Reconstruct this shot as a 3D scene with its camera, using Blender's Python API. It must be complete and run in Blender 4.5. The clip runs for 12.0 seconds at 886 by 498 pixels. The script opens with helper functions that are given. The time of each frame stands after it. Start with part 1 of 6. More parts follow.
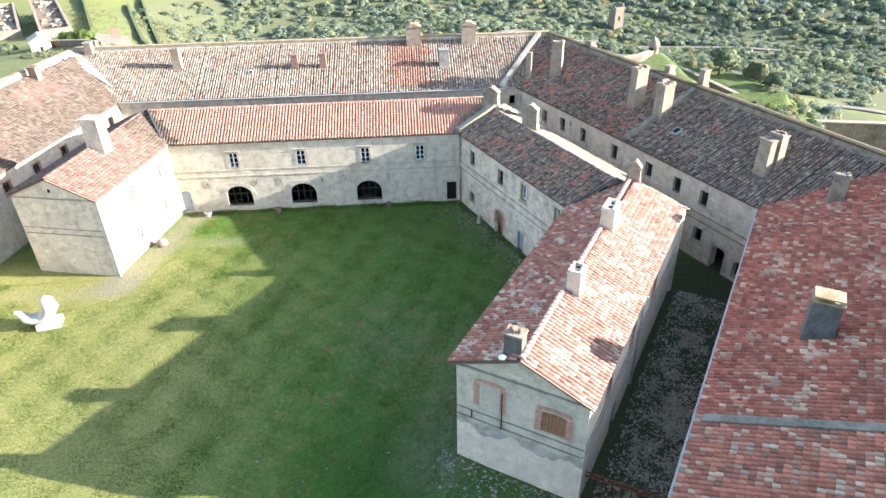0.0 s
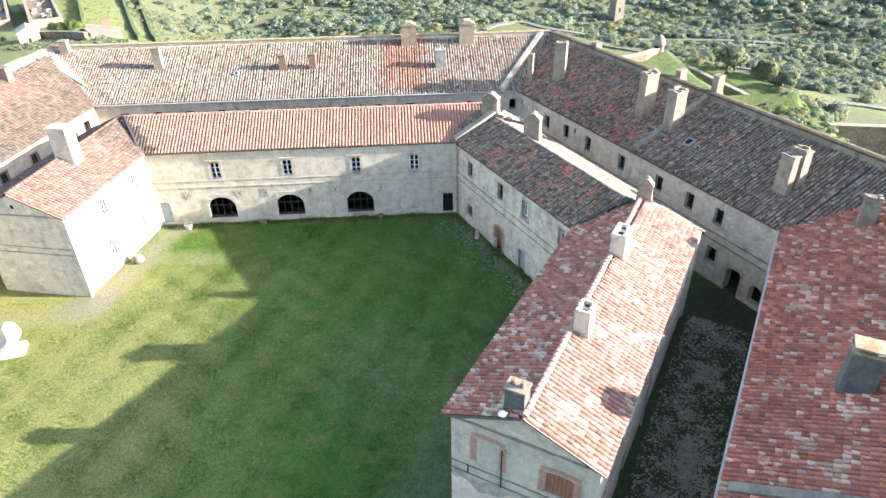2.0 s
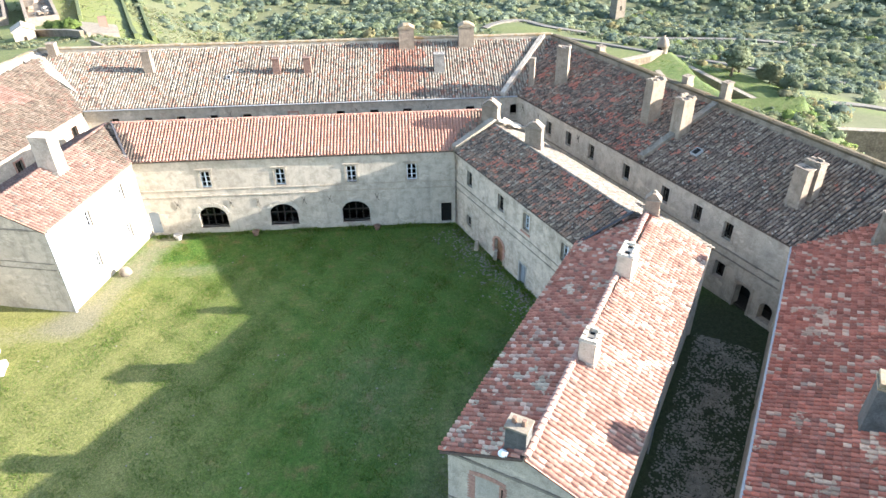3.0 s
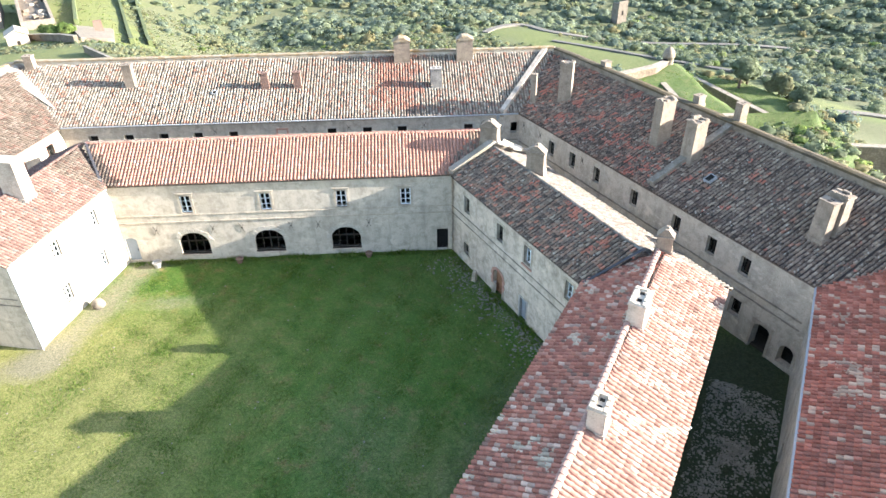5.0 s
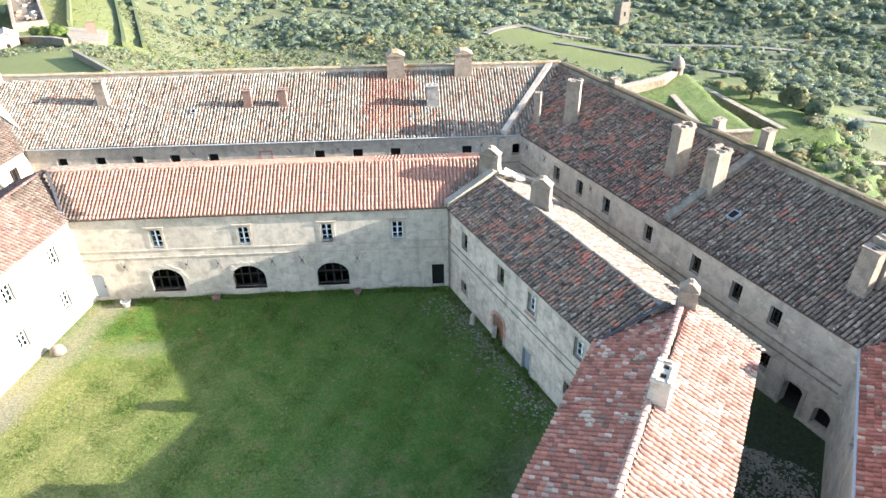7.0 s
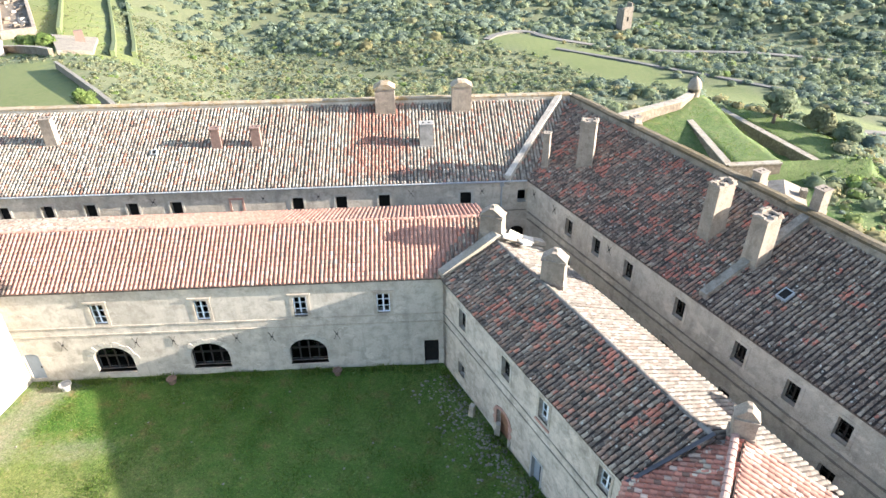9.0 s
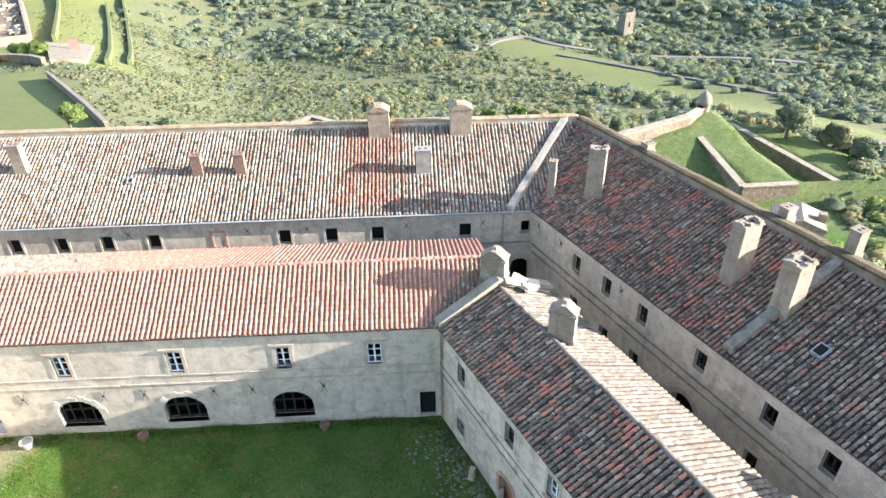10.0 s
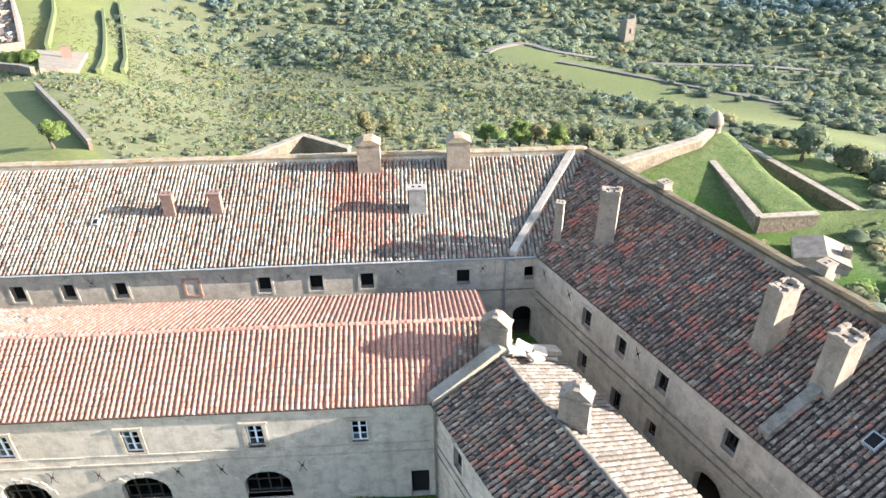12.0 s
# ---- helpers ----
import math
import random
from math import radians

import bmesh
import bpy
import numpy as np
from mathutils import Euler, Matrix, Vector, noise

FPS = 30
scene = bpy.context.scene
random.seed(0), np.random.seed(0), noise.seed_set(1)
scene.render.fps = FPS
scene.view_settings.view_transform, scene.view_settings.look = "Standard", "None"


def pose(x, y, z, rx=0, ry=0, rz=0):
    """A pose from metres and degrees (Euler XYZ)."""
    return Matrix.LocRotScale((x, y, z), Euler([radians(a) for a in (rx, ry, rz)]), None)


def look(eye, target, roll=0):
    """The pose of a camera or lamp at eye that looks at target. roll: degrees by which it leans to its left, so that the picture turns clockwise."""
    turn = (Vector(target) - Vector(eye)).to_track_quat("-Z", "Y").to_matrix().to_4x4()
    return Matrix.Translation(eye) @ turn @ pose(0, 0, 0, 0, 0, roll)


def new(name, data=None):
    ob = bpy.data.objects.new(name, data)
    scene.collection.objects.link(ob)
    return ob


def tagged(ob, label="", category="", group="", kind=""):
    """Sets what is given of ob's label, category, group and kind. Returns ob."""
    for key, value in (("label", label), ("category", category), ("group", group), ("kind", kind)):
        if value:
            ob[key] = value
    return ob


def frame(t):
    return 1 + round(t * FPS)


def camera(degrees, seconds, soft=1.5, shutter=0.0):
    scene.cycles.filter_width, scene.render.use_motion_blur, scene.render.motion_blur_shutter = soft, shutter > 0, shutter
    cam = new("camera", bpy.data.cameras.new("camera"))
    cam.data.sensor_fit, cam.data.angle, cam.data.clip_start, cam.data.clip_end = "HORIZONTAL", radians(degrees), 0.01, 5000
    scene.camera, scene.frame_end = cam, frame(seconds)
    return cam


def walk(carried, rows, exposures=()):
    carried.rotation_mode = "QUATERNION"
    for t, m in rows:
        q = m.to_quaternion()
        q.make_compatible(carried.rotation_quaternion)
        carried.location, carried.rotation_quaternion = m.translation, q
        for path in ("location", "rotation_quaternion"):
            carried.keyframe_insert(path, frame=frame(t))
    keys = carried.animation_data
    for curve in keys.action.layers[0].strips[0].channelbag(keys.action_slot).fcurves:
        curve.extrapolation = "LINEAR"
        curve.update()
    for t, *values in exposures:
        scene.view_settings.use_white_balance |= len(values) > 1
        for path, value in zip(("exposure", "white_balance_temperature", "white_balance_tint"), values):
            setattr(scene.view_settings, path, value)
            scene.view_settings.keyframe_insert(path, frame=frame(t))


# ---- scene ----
cam = camera(68.0, 12.0)
PATH = [
    (0, (-3.776, -59.305, 31.179), (-3.7, -57.612, 30.116), -1.4),
    (0.5, (-3.695, -58.343, 31.172), (-3.617, -56.655, 30.102), -1.3),
    (1, (-3.583, -57.222, 31.165), (-3.504, -55.539, 30.088), -1.2),
    (1.5, (-3.454, -56.024, 31.185), (-3.374, -54.345, 30.101), -1.2),
    (2, (-3.31, -54.821, 31.116), (-3.229, -53.144, 30.029), -1.1),
    (2.5, (-3.178, -53.642, 31.109), (-3.097, -51.968, 30.018), -1.0),
    (3, (-3.023, -52.47, 31.123), (-2.942, -50.797, 30.029), -1.0),
    (5, (-2.408, -48.275, 31.106), (-2.327, -46.599, 30.018), -0.8),
    (5.5, (-2.297, -47.244, 31.059), (-2.215, -45.566, 29.973), -0.7),
    (6, (-2.168, -46.016, 31.054), (-2.084, -44.339, 29.969), -0.7),
    (6.5, (-1.949, -44.457, 31.082), (-1.868, -42.782, 29.994), -0.7),
    (7, (-1.726, -42.648, 31.042), (-1.646, -40.973, 29.951), -0.7),
    (7.2, (-1.563, -41.81, 31.062), (-1.487, -40.138, 29.968), -0.8),
    (8.8, (-0.881, -34.741, 31.004), (-0.803, -33.065, 29.915), -0.9),
    (9, (-0.832, -33.781, 31.0), (-0.753, -32.104, 29.913), -0.7),
    (9.5, (-0.62, -31.498, 30.992), (-0.541, -29.818, 29.91), -0.8),
    (10, (-0.367, -29.307, 30.983), (-0.29, -27.624, 29.905), -0.8),
    (10.5, (-0.115, -27.396, 31.025), (-0.04, -25.711, 29.951), -0.8),
    (11, (0.042, -25.778, 31.088), (0.117, -24.092, 30.015), -0.8),
    (11.5, (0.155, -24.609, 31.14), (0.232, -22.921, 30.069), -0.8),
    (12, (0.184, -23.859, 31.157), (0.263, -22.17, 30.088), -0.7),
]
walk(cam, [(t, look(e, g, r)) for t, e, g, r in PATH], [(0.0, 3.08, 6600, 12), (6.5, 3.08, 6600, 12), (12.0, 2.92, 6650, 13.5)])

# ---- world, sun, exposure ----
SUN_ELEV, SUN_DIR = radians(17.65), Vector((0.949, -0.088, 0.303)).normalized()
world = bpy.data.worlds.new("sky")
scene.world = world
world.use_nodes = True
wn = world.node_tree.nodes
sky_tex = wn.new("ShaderNodeTexSky")
sky_tex.sky_type = "NISHITA"
sky_tex.sun_disc = False
sky_tex.sun_elevation = SUN_ELEV
sky_tex.sun_rotation = math.atan2(SUN_DIR.x, SUN_DIR.y)
world.node_tree.links.new(sky_tex.outputs[0], wn["Background"].inputs[0])
wn["Background"].inputs[1].default_value = 0.08
sun = new("sun", bpy.data.lights.new("sun", "SUN"))
sun.data.energy = 3.0
sun.data.angle = radians(0.4)
sun.data.color = (1.0, 0.945, 0.87)
sun.matrix_world = look(SUN_DIR * 300, (0, 0, 0))


# ---- mesh building ----
class Geo:
    """Vertices and faces of one mesh, with a material number for each face."""

    def __init__(self):
        self.v, self.f, self.m = [], [], []

    def face(self, pts, m=0):
        n = len(self.v)
        self.v += [tuple(p) for p in pts]
        self.f.append(tuple(range(n, n + len(pts))))
        self.m.append(m)

    def box(self, mat, x0, x1, y0, y1, z0, z1, top=1.0, m=0):
        """A box in the space of mat; top scales its upper face about its middle."""
        cx, cy = (x0 + x1) / 2, (y0 + y1) / 2
        n = len(self.v)
        for z, k in ((z0, 1.0), (z1, top)):
            for x, y in ((x0, y0), (x1, y0), (x1, y1), (x0, y1)):
                self.v.append(tuple(mat @ Vector((cx + (x - cx) * k, cy + (y - cy) * k, z))))
        for q in ((3, 2, 1, 0), (4, 5, 6, 7), (0, 1, 5, 4), (1, 2, 6, 5), (2, 3, 7, 6), (3, 0, 4, 7)):
            self.f.append(tuple(n + i for i in q))
            self.m.append(m)

    def prism(self, mat, poly, y0, y1, m=0):
        """A polygon in x and z, carried from y0 to y1."""
        n, k = len(self.v), len(poly)
        for y in (y0, y1):
            self.v += [tuple(mat @ Vector((x, y, z))) for x, z in poly]
        self.f.append(tuple(range(n, n + k)))
        self.f.append(tuple(range(n + 2 * k - 1, n + k - 1, -1)))
        self.m += [m, m]
        for i in range(k):
            j = (i + 1) % k
            self.f.append((n + i, n + k + i, n + k + j, n + j))
            self.m.append(m)

    def slab(self, poly, down, m=0):
        """A polygon of points in space with a thickness straight down."""
        n, k = len(self.v), len(poly)
        self.v += [tuple(p) for p in poly] + [(p[0], p[1], p[2] - down) for p in poly]
        self.f.append(tuple(range(n, n + k)))
        self.f.append(tuple(range(n + 2 * k - 1, n + k - 1, -1)))
        self.m += [m, m]
        for i in range(k):
            j = (i + 1) % k
            self.f.append((n + i, n + k + i, n + k + j, n + j))
            self.m.append(m)

    def tube(self, pts, r, sides=6, m=0):
        pts = [Vector(p) for p in pts]
        rings = []
        for i, p in enumerate(pts):
            d = (pts[min(i + 1, len(pts) - 1)] - pts[max(i - 1, 0)]).normalized()
            a = d.orthogonal().normalized()
            b = d.cross(a)
            rr = r[i] if isinstance(r, (list, tuple)) else r
            n = len(self.v)
            self.v += [tuple(p + rr * (math.cos(t) * a + math.sin(t) * b)) for t in (2 * math.pi * k / sides for k in range(sides))]
            rings.append(n)
        for n0, n1 in zip(rings, rings[1:]):
            for k in range(sides):
                j = (k + 1) % sides
                self.f.append((n0 + k, n0 + j, n1 + j, n1 + k))
                self.m.append(m)
        self.f.append(tuple(rings[0] + k for k in reversed(range(sides))))
        self.f.append(tuple(rings[-1] + k for k in range(sides)))
        self.m += [m, m]

    def mesh(self, name, mats, smooth=False):
        me = bpy.data.meshes.new(name)
        me.from_pydata(self.v, [], self.f)
        for mt in mats if isinstance(mats, (list, tuple)) else [mats]:
            me.materials.append(mt)
        me.polygons.foreach_set("material_index", self.m)
        if smooth:
            me.polygons.foreach_set("use_smooth", [True] * len(self.f))
        bm = bmesh.new()
        bm.from_mesh(me)
        bmesh.ops.recalc_face_normals(bm, faces=bm.faces)
        bm.to_mesh(me)
        bm.free()
        return me


def part(name, geo, mats, parent=None, label="", smooth=False):
    ob = new(name, geo.mesh(name, mats, smooth) if isinstance(geo, Geo) else geo)
    ob.parent = parent
    return tagged(ob, label) if label else ob


def thing(name, label, category, at=(0, 0, 0), group="", kind=""):
    ob = new(name)
    ob.location = at
    ob.empty_display_size = 0.2
    return tagged(ob, label, category, group, kind)


def soup(name, verts, faces, mats, index=None, smooth=False, parent=None, label=""):
    """One mesh from numpy arrays: verts (n, 3) and faces (k, 3) or (k, 4)."""
    me = bpy.data.meshes.new(name)
    k = faces.shape[1]
    me.vertices.add(len(verts))
    me.vertices.foreach_set("co", np.ascontiguousarray(verts, np.float32).ravel())
    me.loops.add(faces.size)
    me.loops.foreach_set("vertex_index", np.ascontiguousarray(faces, np.int32).ravel())
    me.polygons.add(len(faces))
    me.polygons.foreach_set("loop_start", np.arange(0, faces.size, k, dtype=np.int32))
    for mt in mats if isinstance(mats, (list, tuple)) else [mats]:
        me.materials.append(mt)
    if index is not None:
        me.polygons.foreach_set("material_index", np.ascontiguousarray(index, np.int32))
    me.polygons.foreach_set("use_smooth", np.full(len(faces), smooth))
    me.update(calc_edges=True)
    ob = new(name, me)
    ob.parent = parent
    return tagged(ob, label) if label else ob


# ---- materials ----
def material(name, rough=0.9, metal=0.0):
    mt = bpy.data.materials.new(name)
    mt.use_nodes = True
    b = mt.node_tree.nodes["Principled BSDF"]
    b.inputs["Roughness"].default_value = rough
    b.inputs["Metallic"].default_value = metal
    b.inputs["Specular IOR Level"].default_value = 0.25
    return mt, mt.node_tree.nodes, mt.node_tree.links, b


def noise_of(nodes, links, pos, scale, detail=4.0, rough=0.6, stretch=None):
    n = nodes.new("ShaderNodeTexNoise")
    n.inputs["Scale"].default_value = scale
    n.inputs["Detail"].default_value = detail
    n.inputs["Roughness"].default_value = rough
    if stretch:
        mp = nodes.new("ShaderNodeMapping")
        mp.inputs["Scale"].default_value = stretch
        links.new(pos, mp.inputs["Vector"])
        pos = mp.outputs[0]
    links.new(pos, n.inputs["Vector"])
    return n.outputs["Fac"]


def ramp(nodes, links, fac, stops, constant=False):
    r = nodes.new("ShaderNodeValToRGB")
    r.color_ramp.interpolation = "CONSTANT" if constant else "LINEAR"
    e = r.color_ramp.elements
    while len(e) < len(stops):
        e.new(0.5)
    for k, (p, c) in enumerate(stops):
        e[k].position = p
        e[k].color = (*c, 1) if len(c) == 3 else c
    links.new(fac, r.inputs[0])
    return r.outputs[0]


def mix(nodes, links, fac, a, b, how="MIX"):
    m = nodes.new("ShaderNodeMix")
    m.data_type = "RGBA"
    m.blend_type = how
    for sock, val in ((m.inputs[0], fac), (m.inputs[6], a), (m.inputs[7], b)):
        if hasattr(val, "is_output"):
            links.new(val, sock)
        elif isinstance(val, (int, float)):
            sock.default_value = val
        else:
            sock.default_value = (*val, 1)
    return m.outputs[2]


def grey(a):
    return (a, a, a)


def bump(nodes, links, b, height, strength, dist=0.02):
    n = nodes.new("ShaderNodeBump")
    n.inputs["Strength"].default_value = strength
    n.inputs["Distance"].default_value = dist
    links.new(height, n.inputs["Height"])
    links.new(n.outputs[0], b.inputs["Normal"])


def where(nodes):
    return nodes.new("ShaderNodeNewGeometry").outputs["Position"]


def plaster(name, light, dark, stain, amount=0.5, rubble=0.0):
    """Old lime render: cloudy colour, damp streaks that run down, bare patches and fine grain."""
    mt, nd, ln, b = material(name, 0.95)
    p = where(nd)
    big = noise_of(nd, ln, p, 0.28, 6, 0.62)
    mid = noise_of(nd, ln, p, 1.4, 7, 0.68)
    run = noise_of(nd, ln, p, 1.0, 5, 0.6, (1.6, 1.6, 0.16))
    fine = noise_of(nd, ln, p, 16, 5, 0.7)
    c = ramp(nd, ln, mid, [(0.33, dark), (0.55, light)])
    c = mix(nd, ln, ramp(nd, ln, big, [(0.46, grey(0.0)), (0.72, grey(amount * 0.6))]), c, stain)
    c = mix(nd, ln, ramp(nd, ln, run, [(0.53, grey(0.0)), (0.72, grey(amount * 0.55))]), c, stain)
    worn = noise_of(nd, ln, p, 0.62, 8, 0.72, (1.0, 1.0, 1.5))
    c = mix(nd, ln, ramp(nd, ln, worn, [(0.56, grey(0.0)), (0.63, grey(0.75))]), c, tuple(min(1.0, x * 1.22) for x in light))
    c = mix(nd, ln, ramp(nd, ln, noise_of(nd, ln, p, 2.6, 8, 0.8), [(0.33, grey(0.6)), (0.43, grey(0.0))]), c, tuple(x * 0.7 for x in dark))
    if rubble:
        vor = nd.new("ShaderNodeTexVoronoi")
        vor.inputs["Scale"].default_value = 2.4
        ln.new(p, vor.inputs["Vector"])
        bare = ramp(nd, ln, noise_of(nd, ln, p, 0.45, 6, 0.7), [(0.46, grey(0.0)), (0.56, grey(rubble))])
        joint = ramp(nd, ln, vor.outputs["Distance"], [(0.15, light), (0.45, dark), (0.6, tuple(x * 0.6 for x in stain))])
        c = mix(nd, ln, bare, c, joint)
    c = mix(nd, ln, 0.6, c, ramp(nd, ln, fine, [(0.3, grey(0.25)), (0.7, grey(0.85))]), "SOFT_LIGHT")
    ln.new(c, b.inputs["Base Color"])
    bump(nd, ln, b, mix(nd, ln, 0.5, fine, worn), 0.6, 0.04)
    return mt


def plain(name, base, rough=0.8, metal=0.0, vary=0.18, scale=6.0, relief=0.15):
    mt, nd, ln, b = material(name, rough, metal)
    p = where(nd)
    n1 = noise_of(nd, ln, p, scale, 5, 0.65)
    n2 = noise_of(nd, ln, p, scale * 6, 4, 0.65)
    lo = tuple(x * (1 - vary) for x in base)
    hi = tuple(min(1.0, x * (1 + vary)) for x in base)
    c = ramp(nd, ln, mix(nd, ln, 0.4, n1, n2), [(0.35, lo), (0.65, hi)])
    ln.new(c, b.inputs["Base Color"])
    if relief:
        bump(nd, ln, b, n2, relief, 0.02)
    return mt


def tiles_of(name, stops, lichen, lichen_amount, soot=0.35, patch=None, patch_at=0.56, jitter=0.85, spots=0.0):
    """Fired clay tiles: each one has its own colour, some stretches were relaid in patch; lichen and dirt lie across them."""
    mt, nd, ln, b = material(name, 0.95)
    b.inputs["Specular IOR Level"].default_value = 0.08
    p = where(nd)

    def calc(how, x, y):
        n = nd.new("ShaderNodeMath")
        n.operation = how
        ln.new(x, n.inputs[0])
        if isinstance(y, (int, float)):
            n.inputs[1].default_value = y
        elif y is not None:
            ln.new(y, n.inputs[1])
        return n.outputs[0]

    info = nd.new("ShaderNodeObjectInfo").outputs["Random"]
    isle = nd.new("ShaderNodeNewGeometry").outputs["Random Per Island"]
    rnd = calc("FRACT", calc("ADD", info, isle), None)
    rnd2 = calc("FRACT", calc("MULTIPLY", rnd, 13.7), None)
    rnd3 = calc("FRACT", calc("MULTIPLY", rnd, 57.3), None)
    c = ramp(nd, ln, rnd, stops, True)
    if patch:
        area = noise_of(nd, ln, p, 0.55, 4, 0.7)
        hit = calc("MULTIPLY", calc("GREATER_THAN", area, patch_at), calc("LESS_THAN", rnd2, 0.72))
        c = mix(nd, ln, hit, c, patch)
    c = mix(nd, ln, jitter, c, ramp(nd, ln, rnd3, [(0.0, grey(0.62)), (1.0, grey(1.25))]), "MULTIPLY")
    big = noise_of(nd, ln, p, 0.35, 5, 0.6)
    fine = noise_of(nd, ln, p, 7, 6, 0.75)
    c = mix(nd, ln, ramp(nd, ln, big, [(0.36, grey(soot)), (0.6, grey(0.0))]), c, mix(nd, ln, 0.7, c, (0.04, 0.036, 0.032)))
    c = mix(nd, ln, ramp(nd, ln, fine, [(0.53, grey(0.0)), (0.62, grey(lichen_amount))]), c, lichen)
    c = mix(nd, ln, ramp(nd, ln, noise_of(nd, ln, p, 11, 5, 0.8), [(0.3, grey(0.7)), (0.45, grey(0.0))]), c, mix(nd, ln, 0.65, c, (0.03, 0.026, 0.022)))
    if spots:
        vor = nd.new("ShaderNodeTexVoronoi")
        vor.inputs["Scale"].default_value = 2.6
        ln.new(p, vor.inputs["Vector"])
        seen = noise_of(nd, ln, p, 0.9, 3, 0.6)
        dot = mix(nd, ln, ramp(nd, ln, vor.outputs["Distance"], [(0.12, grey(1.0)), (0.2, grey(0.0))]), grey(0.0), ramp(nd, ln, seen, [(0.42, grey(0.0)), (0.55, grey(spots))]))
        c = mix(nd, ln, dot, c, (0.52, 0.49, 0.42))
    ln.new(c, b.inputs["Base Color"])
    bump(nd, ln, b, fine, 0.4, 0.02)
    return mt


RENDER_GREY = plaster("lime_render_grey", (0.510, 0.452, 0.373), (0.334, 0.290, 0.235), (0.186, 0.162, 0.133), 0.6)
RENDER_ROUGH = plaster("rough_worn_render", (0.574, 0.502, 0.415), (0.331, 0.281, 0.226), (0.199, 0.171, 0.139), 0.5, 0.25)
RENDER_PALE = plaster("lime_render_pale", (0.462, 0.419, 0.354), (0.376, 0.339, 0.282), (0.275, 0.249, 0.209), 0.35)
RENDER_OUTER = plaster("lime_render_outer", (0.508, 0.450, 0.366), (0.347, 0.299, 0.244), (0.196, 0.174, 0.147), 0.6)
RENDER_CHIMNEY = plaster("chimney_render", (0.278, 0.229, 0.179), (0.179, 0.146, 0.115), (0.098, 0.082, 0.066), 0.7)
RENDER_SOOT = plaster("sooty_slate_render", (0.105, 0.108, 0.105), (0.062, 0.064, 0.062), (0.040, 0.040, 0.038), 0.6)
RENDER_DARK = plaster("chimney_render_grey", (0.275, 0.264, 0.242), (0.187, 0.178, 0.165), (0.110, 0.105, 0.094), 0.55)
RENDER_DAMP = plaster("damp_render", (0.37, 0.34, 0.295), (0.25, 0.23, 0.2), (0.16, 0.15, 0.13), 0.6)
RENDER_COAT = plaster("pinkish_render", (0.646, 0.532, 0.437), (0.513, 0.418, 0.342), (0.342, 0.285, 0.228), 0.4)
STONE = plaster("dressed_stone", (0.44, 0.38, 0.305), (0.30, 0.255, 0.205), (0.19, 0.165, 0.135), 0.5)
# ledge stone darkened so string courses show as shadow lines
STONE_DARK = plaster("weathered_shadow_ledge", (0.26, 0.23, 0.19), (0.15, 0.13, 0.11), (0.08, 0.072, 0.06), 0.6)
COPING = plaster("coping_stone", (0.27, 0.24, 0.20), (0.17, 0.148, 0.12), (0.20, 0.155, 0.075), 0.6)
COPING_LICHEN = plaster("lichened_coping", (0.290, 0.250, 0.190), (0.215, 0.140, 0.060), (0.240, 0.150, 0.045), 0.9)
COPING_MOSS = plaster("mossy_coping", (0.090, 0.075, 0.051), (0.045, 0.038, 0.027), (0.090, 0.063, 0.018), 0.8)
RAMPART = plaster("lichened_rampart", (0.235, 0.205, 0.165), (0.120, 0.102, 0.080), (0.075, 0.064, 0.050), 0.75)
BRICK = plain("brick", (0.415, 0.240, 0.188), 0.9, vary=0.35, scale=5)
BRICK_OLD = plain("sooty_brick", (0.20, 0.13, 0.105), 0.95, vary=0.35, scale=4)
WOOD_BROWN = plain("weathered_wood_brown", (0.26, 0.13, 0.075), 0.8, vary=0.3, scale=4)
WOOD_DARK = plain("dark_wood", (0.030, 0.024, 0.020), 0.7, vary=0.3, scale=4)
PAINT_WHITE = plain("white_window_paint", (0.72, 0.76, 0.80), 0.5, vary=0.06)
PAINT_GREY = plain("pale_grey_door_paint", (0.250, 0.281, 0.314), 0.55, vary=0.1)
IRON = plain("black_iron", (0.035, 0.03, 0.028), 0.6, 0.3, vary=0.4)
RUST = plain("rusty_iron", (0.14, 0.05, 0.03), 0.8, 0.2, vary=0.4)
ZINC = plain("zinc_gutter", (0.33, 0.35, 0.36), 0.6, 0.3, vary=0.12)
LEAD = plain("lead_flashing", (0.055, 0.055, 0.062), 0.8, 0.0, vary=0.2)
# near-black shade of rooms, flues and openings, put into the colour
DARK_IN = plain("interior_shade", (0.014, 0.013, 0.012), 0.95, vary=0.3)
FLOOR_IN = plain("unlit_floor", (0.05, 0.042, 0.034), 0.9, vary=0.3)
DECK = plain("roof_bed_mortar", (0.12, 0.09, 0.075), 0.95, vary=0.3)
WHITE_STONE = plain("white_marble", (0.372, 0.360, 0.336), 0.6, vary=0.1, scale=3)
CLAY_POT = plain("terracotta_pot", (0.210, 0.135, 0.099), 0.85, vary=0.2)

glass_mat, *_, g_b = material("window_glass", 0.04)
g_b.inputs["Base Color"].default_value = (0.75, 0.85, 0.9, 1)
g_b.inputs["Transmission Weight"].default_value = 1.0
g_b.inputs["IOR"].default_value = 1.12

